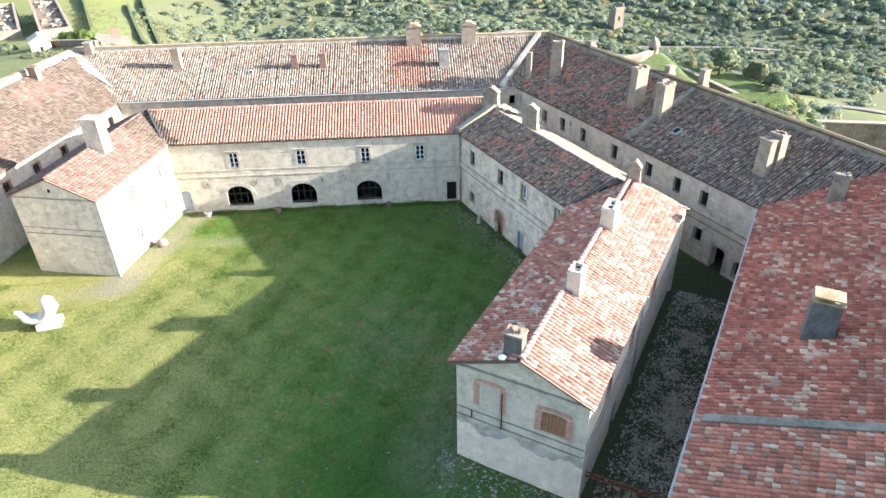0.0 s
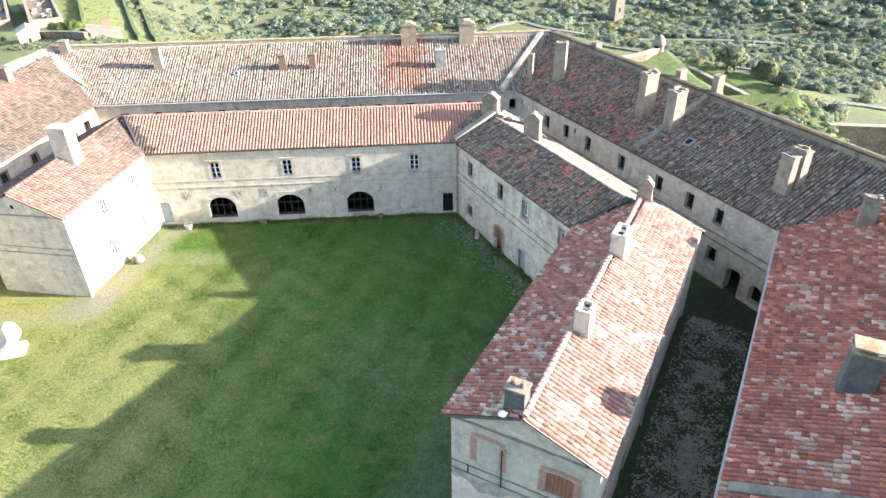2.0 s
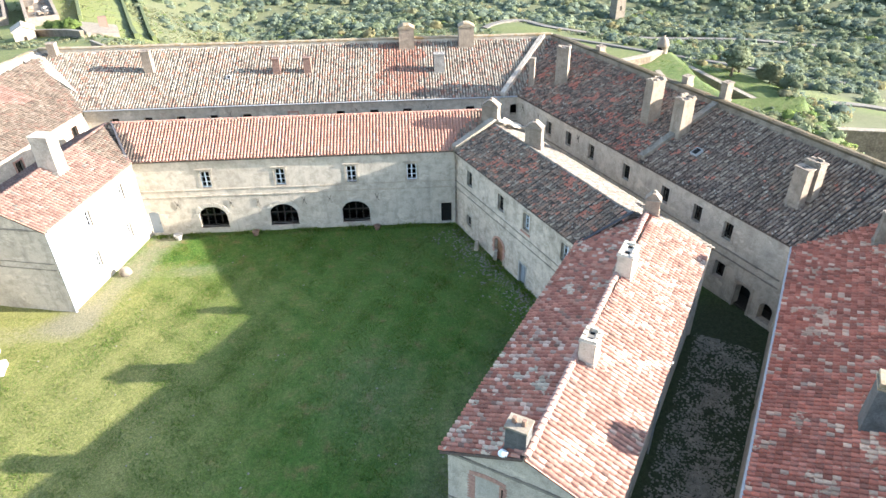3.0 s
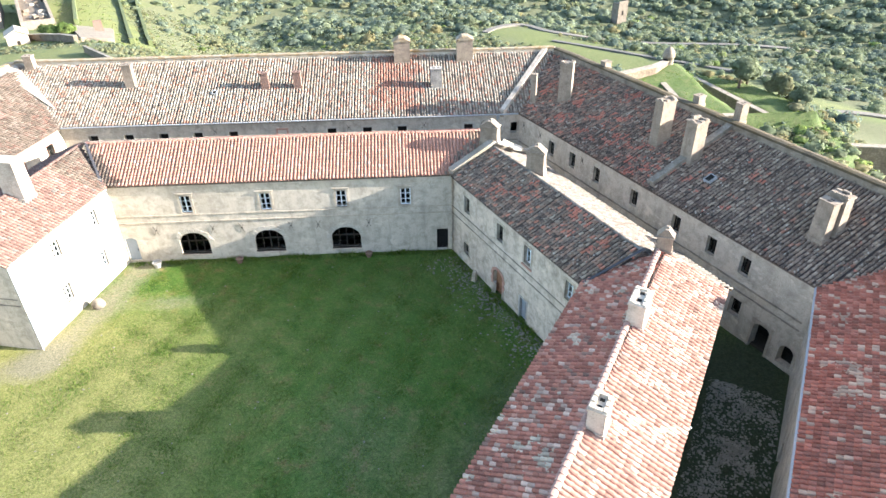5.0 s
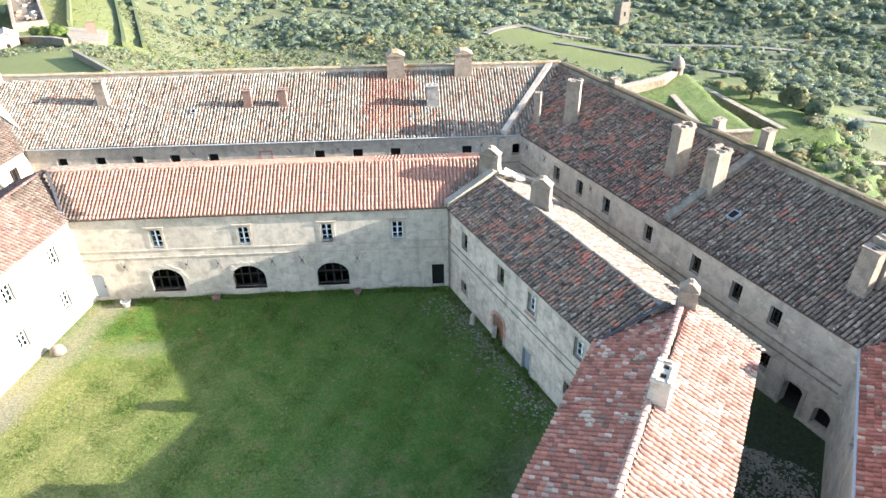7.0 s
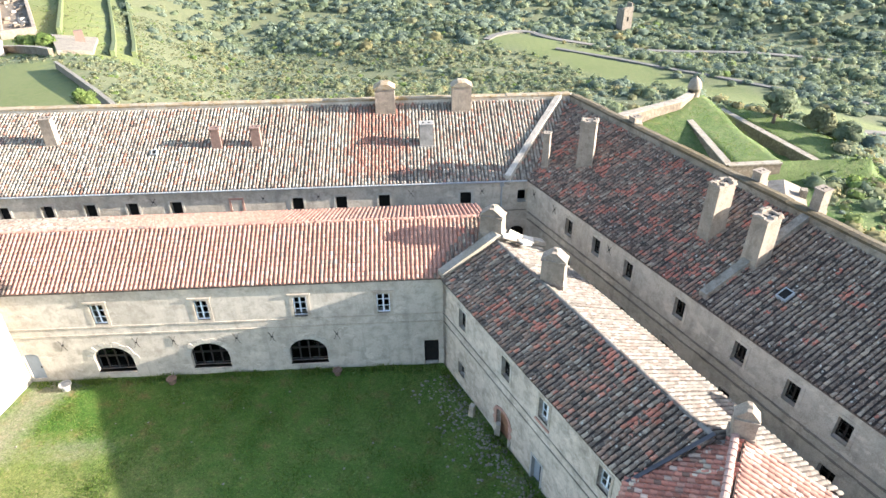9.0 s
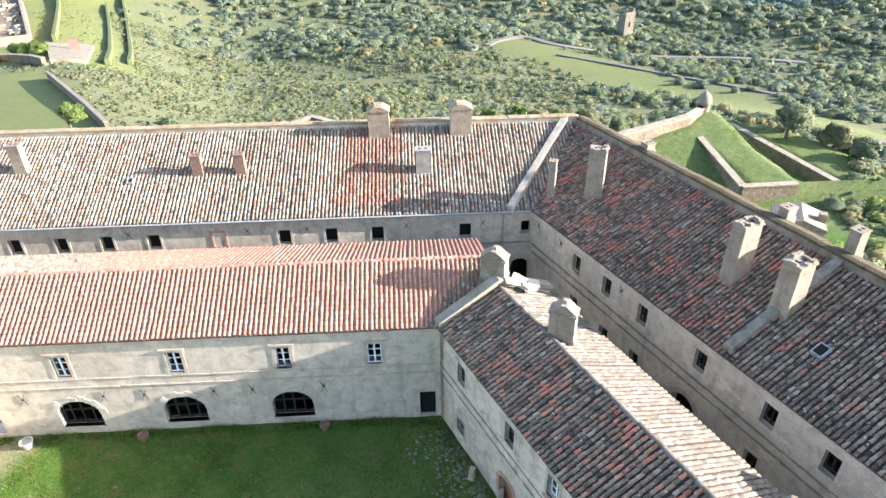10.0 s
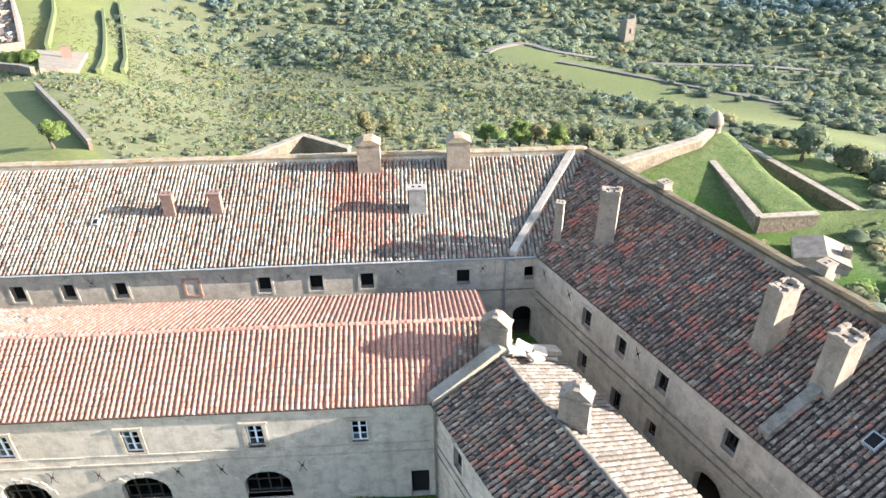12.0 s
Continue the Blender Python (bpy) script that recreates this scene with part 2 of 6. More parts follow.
CREAM = (0.46, 0.38, 0.30)
T_NORTH = tiles_of("tiles_salmon", [(0, (0.399, 0.216, 0.164)), (0.3, (0.430, 0.241, 0.185)), (0.62, (0.365, 0.193, 0.145)), (0.965, (0.381, 0.297, 0.247)), (0.985, (0.240, 0.193, 0.164))], (0.320, 0.289, 0.247), 0.1, 0.1, jitter=0.4)
T_OUTER_N = tiles_of("tiles_lichen_grey", [(0, (0.310, 0.273, 0.221)), (0.3, (0.254, 0.211, 0.169)), (0.52, (0.362, 0.324, 0.268)), (0.74, (0.301, 0.202, 0.155)), (0.87, (0.338, 0.169, 0.122)), (0.94, (0.150, 0.122, 0.103))], (0.395, 0.362, 0.301), 0.5, 0.35, (0.357, 0.221, 0.174), 0.62, 0.8, 0.5)
T_NEW = tiles_of("tiles_orange", [(0, (0.349, 0.182, 0.134)), (0.45, (0.303, 0.152, 0.112)), (0.7, (0.339, 0.227, 0.179)), (0.85, (0.250, 0.197, 0.164))], (0.303, 0.265, 0.225), 0.25, 0.25)
T_OUTER_E = tiles_of("tiles_dark_mossy", [(0, (0.159, 0.116, 0.091)), (0.34, (0.226, 0.164, 0.124)), (0.56, (0.285, 0.174, 0.127)), (0.80, (0.346, 0.272, 0.205)), (0.90, (0.437, 0.170, 0.113)), (0.96, (0.091, 0.074, 0.061))], (0.542, 0.469, 0.385), 0.5, 0.4, (0.496, 0.170, 0.118), 0.575, 0.65, 0.9)
T_OUTER_E_GREY = tiles_of("tiles_grey_mossy", [(0, (0.159, 0.116, 0.091)), (0.34, (0.226, 0.164, 0.124)), (0.56, (0.235, 0.180, 0.140)), (0.80, (0.346, 0.272, 0.205)), (0.94, (0.330, 0.170, 0.120)), (0.96, (0.091, 0.074, 0.061))], (0.542, 0.469, 0.385), 0.5, 0.4, (0.496, 0.170, 0.118), 0.635, 0.65, 1.0)
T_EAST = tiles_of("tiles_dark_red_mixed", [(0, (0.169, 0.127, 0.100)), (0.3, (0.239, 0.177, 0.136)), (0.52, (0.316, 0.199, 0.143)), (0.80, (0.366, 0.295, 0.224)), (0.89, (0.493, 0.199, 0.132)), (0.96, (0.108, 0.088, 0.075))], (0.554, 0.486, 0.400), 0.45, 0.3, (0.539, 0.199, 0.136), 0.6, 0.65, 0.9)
# sun-side counterpart of T_EAST, its colour set for full sun
T_EAST_SUN = tiles_of("tiles_cream_weathered_sun", [(0, (0.150, 0.136, 0.118)), (0.3, (0.178, 0.162, 0.142)), (0.6, (0.132, 0.118, 0.102)), (0.85, (0.160, 0.126, 0.106))], (0.195, 0.182, 0.162), 0.4, 0.1)
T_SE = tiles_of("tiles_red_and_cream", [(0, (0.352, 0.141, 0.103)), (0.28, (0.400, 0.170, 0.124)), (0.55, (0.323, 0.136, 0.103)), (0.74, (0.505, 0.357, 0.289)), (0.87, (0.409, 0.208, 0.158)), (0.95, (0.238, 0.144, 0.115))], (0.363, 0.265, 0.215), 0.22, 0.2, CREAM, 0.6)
# sunlit copy of T_SE: tones changed for the sun-facing slope
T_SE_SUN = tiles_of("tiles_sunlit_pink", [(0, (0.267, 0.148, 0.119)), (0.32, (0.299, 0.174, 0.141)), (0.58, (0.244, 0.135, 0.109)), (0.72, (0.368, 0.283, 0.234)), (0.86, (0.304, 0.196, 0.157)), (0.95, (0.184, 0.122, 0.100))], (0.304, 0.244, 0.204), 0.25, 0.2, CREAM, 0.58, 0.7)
T_RIGHT = tiles_of("tiles_brick_red", [(0, (0.402, 0.139, 0.095)), (0.3, (0.345, 0.119, 0.082)), (0.55, (0.443, 0.170, 0.120)), (0.80, (0.529, 0.361, 0.265)), (0.90, (0.310, 0.124, 0.090))], (0.391, 0.278, 0.210), 0.25, 0.3, (0.506, 0.346, 0.250), 0.59)
T_PATCHY = tiles_of("tiles_red_and_buff", [(0, (0.448, 0.167, 0.111)), (0.25, (0.370, 0.141, 0.096)), (0.5, (0.482, 0.202, 0.140)), (0.66, (0.470, 0.302, 0.217)), (0.78, (0.280, 0.131, 0.096)), (0.92, (0.515, 0.383, 0.279))], (0.392, 0.302, 0.231), 0.3, 0.2)
T_WEST = tiles_of("tiles_pale_red", [(0, (0.173, 0.109, 0.092)), (0.35, (0.189, 0.122, 0.104)), (0.7, (0.152, 0.095, 0.081)), (0.94, (0.147, 0.137, 0.124))], (0.201, 0.203, 0.187), 0.22, 0.12)
T_OUTER_W = tiles_of("tiles_grey_pink", [(0, (0.131, 0.106, 0.087)), (0.3, (0.111, 0.089, 0.073)), (0.55, (0.144, 0.119, 0.100)), (0.75, (0.125, 0.083, 0.068)), (0.9, (0.089, 0.071, 0.059))], (0.161, 0.140, 0.119), 0.4, 0.3, (0.150, 0.087, 0.071), 0.62)
RIDGE_PINK = plain("pink_ridge_mortar", (0.36, 0.235, 0.195), 0.95, vary=0.3)
PAN_RED = plain("under_tile_red", (0.410, 0.230, 0.173), 0.95, vary=0.35)
# grey and dark pans put gap shade between the cap tiles into colour
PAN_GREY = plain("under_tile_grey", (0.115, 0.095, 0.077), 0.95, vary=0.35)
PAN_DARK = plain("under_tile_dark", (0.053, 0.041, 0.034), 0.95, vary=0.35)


# ---- walls, openings, roofs ----
def along(p, q):
    """The frame of a wall from p to q: x along it, y into it, z up; its outer face looks to the right of the way from p to q."""
    d = (Vector(q) - Vector(p)).normalized()
    m = Matrix(((d.x, -d.y, 0, p[0]), (d.y, d.x, 0, p[1]), (0, 0, 1, 0), (0, 0, 0, 1)))
    return m, (Vector(q) - Vector(p)).length


def arc(s0, s1, zt, rise, n=10):
    """Points of an arch's underside from its left springing to the right one."""
    c, h = (s0 + s1) / 2, (s1 - s0) / 2
    return [(c - h * math.cos(math.pi * k / n), zt - rise + rise * math.sin(math.pi * k / n)) for k in range(n + 1)]


def wall(parent, p, q, z0, z1, mats, openings=(), thick=0.6, gable=None, name="wall", label=""):
    """A wall with openings (s0, s1, bottom, top, rise of the arch or 0). gable: (s, z) of its point."""
    m, length = along(p, q)
    g = Geo()

    def put(pts, y):
        g.face([m @ Vector((s, y, z)) for s, z in pts])

    ss = sorted({0.0, length, *(o[0] for o in openings), *(o[1] for o in openings)})
    zs = sorted({z0, z1, *(o[2] for o in openings), *(o[3] for o in openings)})
    for a, b in zip(ss, ss[1:]):
        for c, d in zip(zs, zs[1:]):
            sm, zm = (a + b) / 2, (c + d) / 2
            if any(o[0] < sm < o[1] and o[2] < zm < o[3] for o in openings):
                continue
            for y in (0, thick):
                put([(a, c), (b, c), (b, d), (a, d)], y)
    for s0, s1, zb, zt, rise in openings:
        pts = [(s0, zb), (s1, zb)]
        if rise:
            crown = arc(s0, s1, zt, rise)
            pts += crown[::-1]
            half = len(crown) // 2
            for y in (0, thick):
                for k in range(half):
                    put([(s0, zt), crown[k], crown[k + 1]], y)
                    put([(s1, zt), crown[-1 - k], crown[-2 - k]], y)
        else:
            pts += [(s1, zt), (s0, zt)]
        for (a, c), (b, d) in zip(pts, pts[1:] + pts[:1]):
            if (a, c) != (b, d):
                g.face([m @ Vector((a, 0, c)), m @ Vector((b, 0, d)), m @ Vector((b, thick, d)), m @ Vector((a, thick, c))])
    for s in (0, length):
        g.face([m @ Vector((s, y, z)) for y, z in ((0, z0), (thick, z0), (thick, z1), (0, z1))])
    g.face([m @ Vector((s, y, z1)) for s, y in ((0, 0), (length, 0), (length, thick), (0, thick))])
    if gable:
        g.prism(m, [(0, z1), (length, z1), gable], 0, thick)
    return part(name, g, mats, parent, label), m


def opening_frame(g, m, s0, s1, z0, z1, w, y0, y1):
    """Four bars round an opening."""
    g.box(m, s0 - w, s0, y0, y1, z0 - w, z1 + w)
    g.box(m, s1, s1 + w, y0, y1, z0 - w, z1 + w)
    g.box(m, s0, s1, y0, y1, z1, z1 + w)
    g.box(m, s0, s1, y0, y1, z0 - w, z0)


def window(parent, m, s, z, w, h, frame_mat, surround_mat=None, band=0.16, bars=(2, 3), panes=True, label="", proud=0.03, depth=0.2, sill=False, hood=False):
    """A casement in a wall: window > pane, surround, sill."""
    s0, s1, z0, z1 = s - w / 2, s + w / 2, z - h / 2, z + h / 2
    g = Geo()
    t = 0.07
    g.box(m, s0, s0 + t, depth, depth + 0.06, z0, z1)
    g.box(m, s1 - t, s1, depth, depth + 0.06, z0, z1)
    g.box(m, s0 + t, s1 - t, depth, depth + 0.06, z0, z0 + t)
    g.box(m, s0 + t, s1 - t, depth, depth + 0.06, z1 - t, z1)
    bars_at = []
    for k in range(1, bars[0]):
        x = s0 + (s1 - s0) * k / bars[0]
        bars_at.append((x - 0.05, x + 0.05, depth - 0.01, depth + 0.06, z0 + t, z1 - t))
    for k in range(1, bars[1]):
        x = z0 + (z1 - z0) * k / bars[1]
        bars_at.append((s0 + t, s1 - t, depth + 0.005, depth + 0.05, x - 0.025, x + 0.025))
    win = part("window", g, frame_mat, parent, label)
    for bar in bars_at:
        gb = Geo()
        gb.box(m, *bar)
        part("glazing_bar", gb, frame_mat, win)
    if panes:
        gp = Geo()
        gp.box(m, s0 + t, s1 - t, depth + 0.025, depth + 0.035, z0 + t, z1 - t)
        part("pane", gp, glass_mat, win)
    if surround_mat:
        gs = Geo()
        opening_frame(gs, m, s0, s1, z0, z1, band, -proud, 0.08)
        part("surround", gs, surround_mat, win)
    if hood:
        gs = Geo()
        gs.box(m, s0 - band - 0.1, s1 + band + 0.1, -0.12, 0.05, z1 + band, z1 + band + 0.09)
        part("cornice", gs, surround_mat, win)
    if sill:
        gs = Geo()
        gs.box(m, s0 - band - 0.05, s1 + band + 0.05, -0.1, 0.1, z0 - band - 0.1, z0 - band)
        part("sill", gs, STONE, win)
    return win


def ledge(parent, m, s0, s1, z, h=0.08, out=0.05, mat=None, name="string_course"):
    """A worn projecting course: its edge comes and goes where the render has broken away."""
    r = random.Random(int(s1 * 100 + z * 1000))
    g = Geo()
    s = s0
    while s < s1:
        e = min(s1, s + r.uniform(0.25, 0.9))
        k = 0.35 if r.random() < 0.12 and name != "cornice" else r.uniform(0.75, 1.2)
        g.box(m, s, e, -out * k, 0.02, z + r.uniform(-0.012, 0.012), z + h * r.uniform(0.75, 1.15))
        s = e
    return tagged(part(name, g, mat or STONE_DARK, parent), kind="stuff")


def anchor(parent, m, s, z, size=0.42):
    """An iron wall tie shaped like an X with curled arms."""
    g = Geo()
    for sx in (-1, 1):
        pts = []
        for k in range(9):
            a = -1 + 2 * k / 8
            pts.append(m @ Vector((s + sx * (0.05 + 0.16 * a * a), -0.04, z + a * size)))
        g.tube(pts, 0.017, 4)
    g.box(m, s - 0.07, s + 0.07, -0.06, 0.01, z - 0.04, z + 0.04)
    return part("wall_anchor", g, IRON, parent)


TILE_R, TILE_STEP, TILE_LEN, TILE_GAP = 0.118, 0.32, 0.40, 0.285


def tile_arrays():
    """One cap tile: x across, y up the slope, z out of it."""
    n, v = 4, []
    for y, r, lift in ((0, TILE_R, 0.068), (TILE_LEN, TILE_R * 0.8, 0.0)):
        for k in range(n + 1):
            a = math.pi * k / n
            v.append((-r * math.cos(a), y, lift + r * 0.95 * math.sin(a)))
    v.append((0, 0, 0.03))
    f = [(k, k + 1, n + 2 + k, n + 1 + k) for k in range(n)]
    f += [(2 * n + 2, k + 1, k, k) for k in range(n)]
    return np.array(v), f


TILE_V, TILE_F = tile_arrays()
TILE_QUADS = [q for q in TILE_F[:4]]
TILE_TRIS = [q[:3] for q in TILE_F[4:]]


def span_at(poly, u):
    """Where the line across at u runs inside a convex polygon of (u, v)."""
    vs = []
    for (a, b), (c, d) in zip(poly, poly[1:] + poly[:1]):
        if (a - u) * (c - u) <= 0 and a != c:
            vs.append(b + (d - b) * (u - a) / (c - a))
    return (min(vs), max(vs)) if len(vs) > 1 else None


def tiled_roof(parent, origin, a, b, poly, mats, choose=None, singles=None, seed=1, label="", thick=0.16, messy=1.0, gap=TILE_GAP, width=1.0, flat=1.0):
    """A tiled slope. origin: its eave's end; a: along the eave; b: up the slope (both unit); poly: its outline in (u, v).
    choose(u, v) gives the number of the tile's material; singles: the stretch (u0, u1, v0, v1) whose tiles are objects of their own."""
    rng = np.random.RandomState(seed)
    o, a, b = np.array(origin, float), np.array(a, float), np.array(b, float)
    n = np.cross(a, b)
    g = Geo()
    g.slab([o + u * a + v * b for u, v in poly], thick)
    roof = part("roof", g, DECK, parent, label)
    mats = mats if isinstance(mats, (list, tuple)) else [mats]
    u0, u1 = min(p[0] for p in poly), max(p[0] for p in poly)
    cols = max(1, int(round((u1 - u0) / gap)))
    step = (u1 - u0) / cols
    rows = []
    pans = Geo()
    for c in range(cols):
        u = u0 + (c + 0.5) * step
        s = span_at(poly, u)
        if s:
            drift = rng.normal(0, 0.012 * messy)
            v = s[0] - 0.06
            while v < s[1] - 0.2:
                rows.append((u + drift + rng.normal(0, 0.008 * messy), v + rng.normal(0, 0.012 * messy), rng.normal(0, 0.022 * messy), rng.normal(0, 0.008 * messy) + 0.02))
                v += TILE_STEP
        s = span_at(poly, min(max(u0 + c * step, u0 + 0.01), u1 - 0.01))
        if s and s[1] - s[0] > 0.1:
            x0, x1, xm = u0 + (c - 0.32) * step, u0 + (c + 0.32) * step, u0 + c * step
            lo, hi = s[0] - 0.08, s[1] - 0.05
            pts = [o + x * a + v * b + z * n for v in (lo, hi) for x, z in ((x0, 0.055), (xm, 0.012), (x1, 0.055))]
            pans.face([pts[0], pts[1], pts[4], pts[3]])
            pans.face([pts[1], pts[2], pts[5], pts[4]])
    me = bpy.data.meshes.new("under_tiles")
    me.from_pydata(pans.v, [], pans.f)
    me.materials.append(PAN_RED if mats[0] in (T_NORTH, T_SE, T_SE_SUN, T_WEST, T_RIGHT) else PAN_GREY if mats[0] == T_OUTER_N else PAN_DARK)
    under = new("under_tiles", me)
    under.parent = roof
    tagged(under, kind="stuff")
    rows = np.array(rows)
    pick = np.array([choose(u, v) if choose else 0 for u, v, *_ in rows])
    alone = np.zeros(len(rows), bool)
    if singles:
        alone = (rows[:, 0] > singles[0]) & (rows[:, 0] < singles[1]) & (rows[:, 1] > singles[2]) & (rows[:, 1] < singles[3])
        extra = np.flatnonzero(alone)[300:]
        alone[extra] = False
    cs, sn = np.cos(rows[:, 2]), np.sin(rows[:, 2])
    ax = cs[:, None] * a + sn[:, None] * b
    bx = -sn[:, None] * a + cs[:, None] * b
    at = o + rows[:, :1] * a + rows[:, 1:2] * b + rows[:, 3:4] * n
    joined = ~alone
    k = joined.sum()
    if k:
        V = at[joined][:, None] + TILE_V[None, :, :1] * width * ax[joined][:, None] + TILE_V[None, :, 1:2] * bx[joined][:, None] + TILE_V[None, :, 2:] * flat * n
        tris = [t for q in TILE_QUADS for t in ((q[0], q[1], q[2]), (q[0], q[2], q[3]))] + TILE_TRIS
        F = (np.array(tris)[None] + (np.arange(k) * len(TILE_V))[:, None, None]).reshape(-1, 3)
        many = soup("roof_tiles", V.reshape(-1, 3), F, mats, np.repeat(pick[joined], len(tris)), True, roof)
        tagged(many, kind="stuff")
    protos = {}
    for i in np.flatnonzero(alone):
        if pick[i] not in protos:
            me = bpy.data.meshes.new("roof_tile")
            me.from_pydata(TILE_V.tolist(), [], TILE_QUADS + TILE_TRIS)
            me.materials.append(mats[pick[i]])
            me.polygons.foreach_set("use_smooth", [True] * len(me.polygons))
            protos[pick[i]] = me
        ob = new("roof_tile", protos[pick[i]])
        ob.parent = roof
        ob.matrix_world = Matrix(((width * ax[i][0], bx[i][0], flat * n[0], at[i][0]), (width * ax[i][1], bx[i][1], flat * n[1], at[i][1]), (width * ax[i][2], bx[i][2], flat * n[2], at[i][2]), (0, 0, 0, 1)))
    return roof


def ridge_row(parent, p, q, mat, r=0.15, seed=3, name="ridge_tiles"):
    """A row of half-round tiles bedded along a ridge."""
    rng = random.Random(seed)
    p, q = Vector(p), Vector(q)
    length = (q - p).length
    d = (q - p) / length
    side = d.cross(Vector((0, 0, 1))).normalized()
    up = side.cross(d)
    g = Geo()
    k, n = int(length / 0.38), 5
    for i in range(k):
        s0, s1 = i * length / k - 0.03, (i + 1) * length / k + 0.03
        off = rng.uniform(-0.015, 0.015)
        base = len(g.v)
        for s, rr, lift in ((s0, r, 0.02), (s1, r * 0.86, 0.0)):
            for j in range(n + 1):
                t = math.pi * j / n
                g.v.append(tuple(p + d * s + side * (off + rr * math.cos(t)) + up * (lift + rr * 0.8 * math.sin(t))))
        for j in range(n):
            g.f.append((base + j, base + j + 1, base + n + 2 + j, base + n + 1 + j))
            g.m.append(0)
        g.f.append(tuple(base + j for j in range(n + 1)))
        g.m.append(0)
    me = bpy.data.meshes.new(name)
    me.from_pydata(g.v, [], g.f)
    me.materials.append(mat)
    ob = new(name, me)
    ob.parent = parent
    return tagged(ob, kind="stuff")


def chimney(parent, x, y, z0, z1, w, d, turn, mat=None, top="slab", label="", brick=False):
    """A chimney stack: shaft, cap, and what stands on it. z0: at the roof; the shaft goes on below it."""
    m = pose(x, y, 0, 0, 0, turn)
    mat = mat or RENDER_CHIMNEY
    g = Geo()
    h = z1 - z0
    g.box(m, -w / 2, w / 2, -d / 2, d / 2, z0 - 1.2, z1 - 0.1, 0.94)
    g.box(m, -w / 2 - 0.05, w / 2 + 0.05, -d / 2 - 0.05, d / 2 + 0.05, z0 - 1.2, z0 + 0.12, 0.98)
    st = part("chimney", g, mat, parent, label)
    c = Geo()
    c.box(m, -w / 2 - 0.03, w / 2 + 0.03, -d / 2 - 0.03, d / 2 + 0.03, z1 - 0.1, z1, 1.0)
    if top == "hood":
        c.prism(m, [(-w / 2 - 0.06, z1 - 0.02), (w / 2 + 0.06, z1 - 0.02), (w * 0.18, z1 + 0.34), (-w * 0.18, z1 + 0.34)], -d / 2 - 0.05, d / 2 + 0.05)
    elif top == "peak":
        c.prism(m, [(-w / 2 - 0.04, z1 - 0.02), (w / 2 + 0.04, z1 - 0.02), (w * 0.1, z1 + 0.48), (-w * 0.1, z1 + 0.48)], -d * 0.42, d * 0.42)
        c.box(m, -0.12, 0.12, -0.12, 0.12, z1 + 0.46, z1 + 0.62, 0.6)
    elif top == "gaps":
        for sx in (-1, 1):
            for sy in (-1, 1):
                c.box(m, sx * (w / 2 - 0.12) - 0.11, sx * (w / 2 - 0.12) + 0.11, sy * (d / 2 - 0.1) - 0.09, sy * (d / 2 - 0.1) + 0.09, z1, z1 + 0.16)
        c.box(m, -w / 2, w / 2, -d / 2, d / 2, z1 + 0.16, z1 + 0.24, 0.97)
    part("cap", c, COPING_LICHEN if top in ("hood", "gaps") else COPING if top == "pots" else mat, st)
    if top == "ragged":
        rr = random.Random(int(abs(x * 37 + y * 91)))
        n = max(3, int(w / 0.32))
        spots = [(-w / 2 + (i + 0.5) * w / n, sy * d * 0.36, w / n * 0.46, d * 0.12) for i in range(n) for sy in (-1, 1) if rr.random() < 0.8]
        for cx, cy, hx, hy in spots + [(sx * w * 0.42, 0, 0.09, d * 0.22) for sx in (-1, 1)]:
            c = Geo()
            c.box(m @ pose(0, 0, 0, 0, 0, rr.uniform(-2, 2)), cx - hx, cx + hx, cy - hy, cy + hy, z1, z1 + rr.uniform(0.05, 0.2), 0.85)
            part("cap_stone", c, mat, st)
    if top in ("pots", "plain", "ragged"):
        # near-black slabs for the shade down the flues
        f = Geo()
        for k in (-1, 1):
            f.box(m, k * w * 0.2 - w * 0.08, k * w * 0.2 + w * 0.08, -d * 0.13, d * 0.13, z1 - 0.02, z1 + 0.012)
        part("flue", f, DARK_IN, st)
    if top == "pots":
        f = Geo()
        for k in (-1, 1):
            f.tube([m @ Vector((k * w * 0.22, 0, z1)), m @ Vector((k * w * 0.22, 0, z1 + 0.28))], [0.13, 0.1], 8)
        part("chimney_pot", f, CLAY_POT, st)
    return st


# ---- the plan ----
RISE = 0.4


def up_dir(h, k=RISE):
    f = math.sqrt(1 + k * k)
    return (h[0] / f, h[1] / f, k / f)


def run(h, k=RISE):
    """The length up a slope over the level distance h."""
    return h * math.sqrt(1 + k * k)


# corners of the outer ring's courtyard walls, from the south-west end round to the south-east end
RING_A, RING_B, RING_C, RING_D, RING_E = (-45.0, -25.7), (-36.4, 13.4), (8.4, 13.4), (22.3, -17.2), (1.0, -51.0)
OUT_A, OUT_B, OUT_C, OUT_D, OUT_E = (-53.0, -23.9), (-43.4, 21.9), (13.2, 21.7), (31.2, -17.8), (7.7, -55.2)
RING_EAVE, LOW = 6.92, -1.2


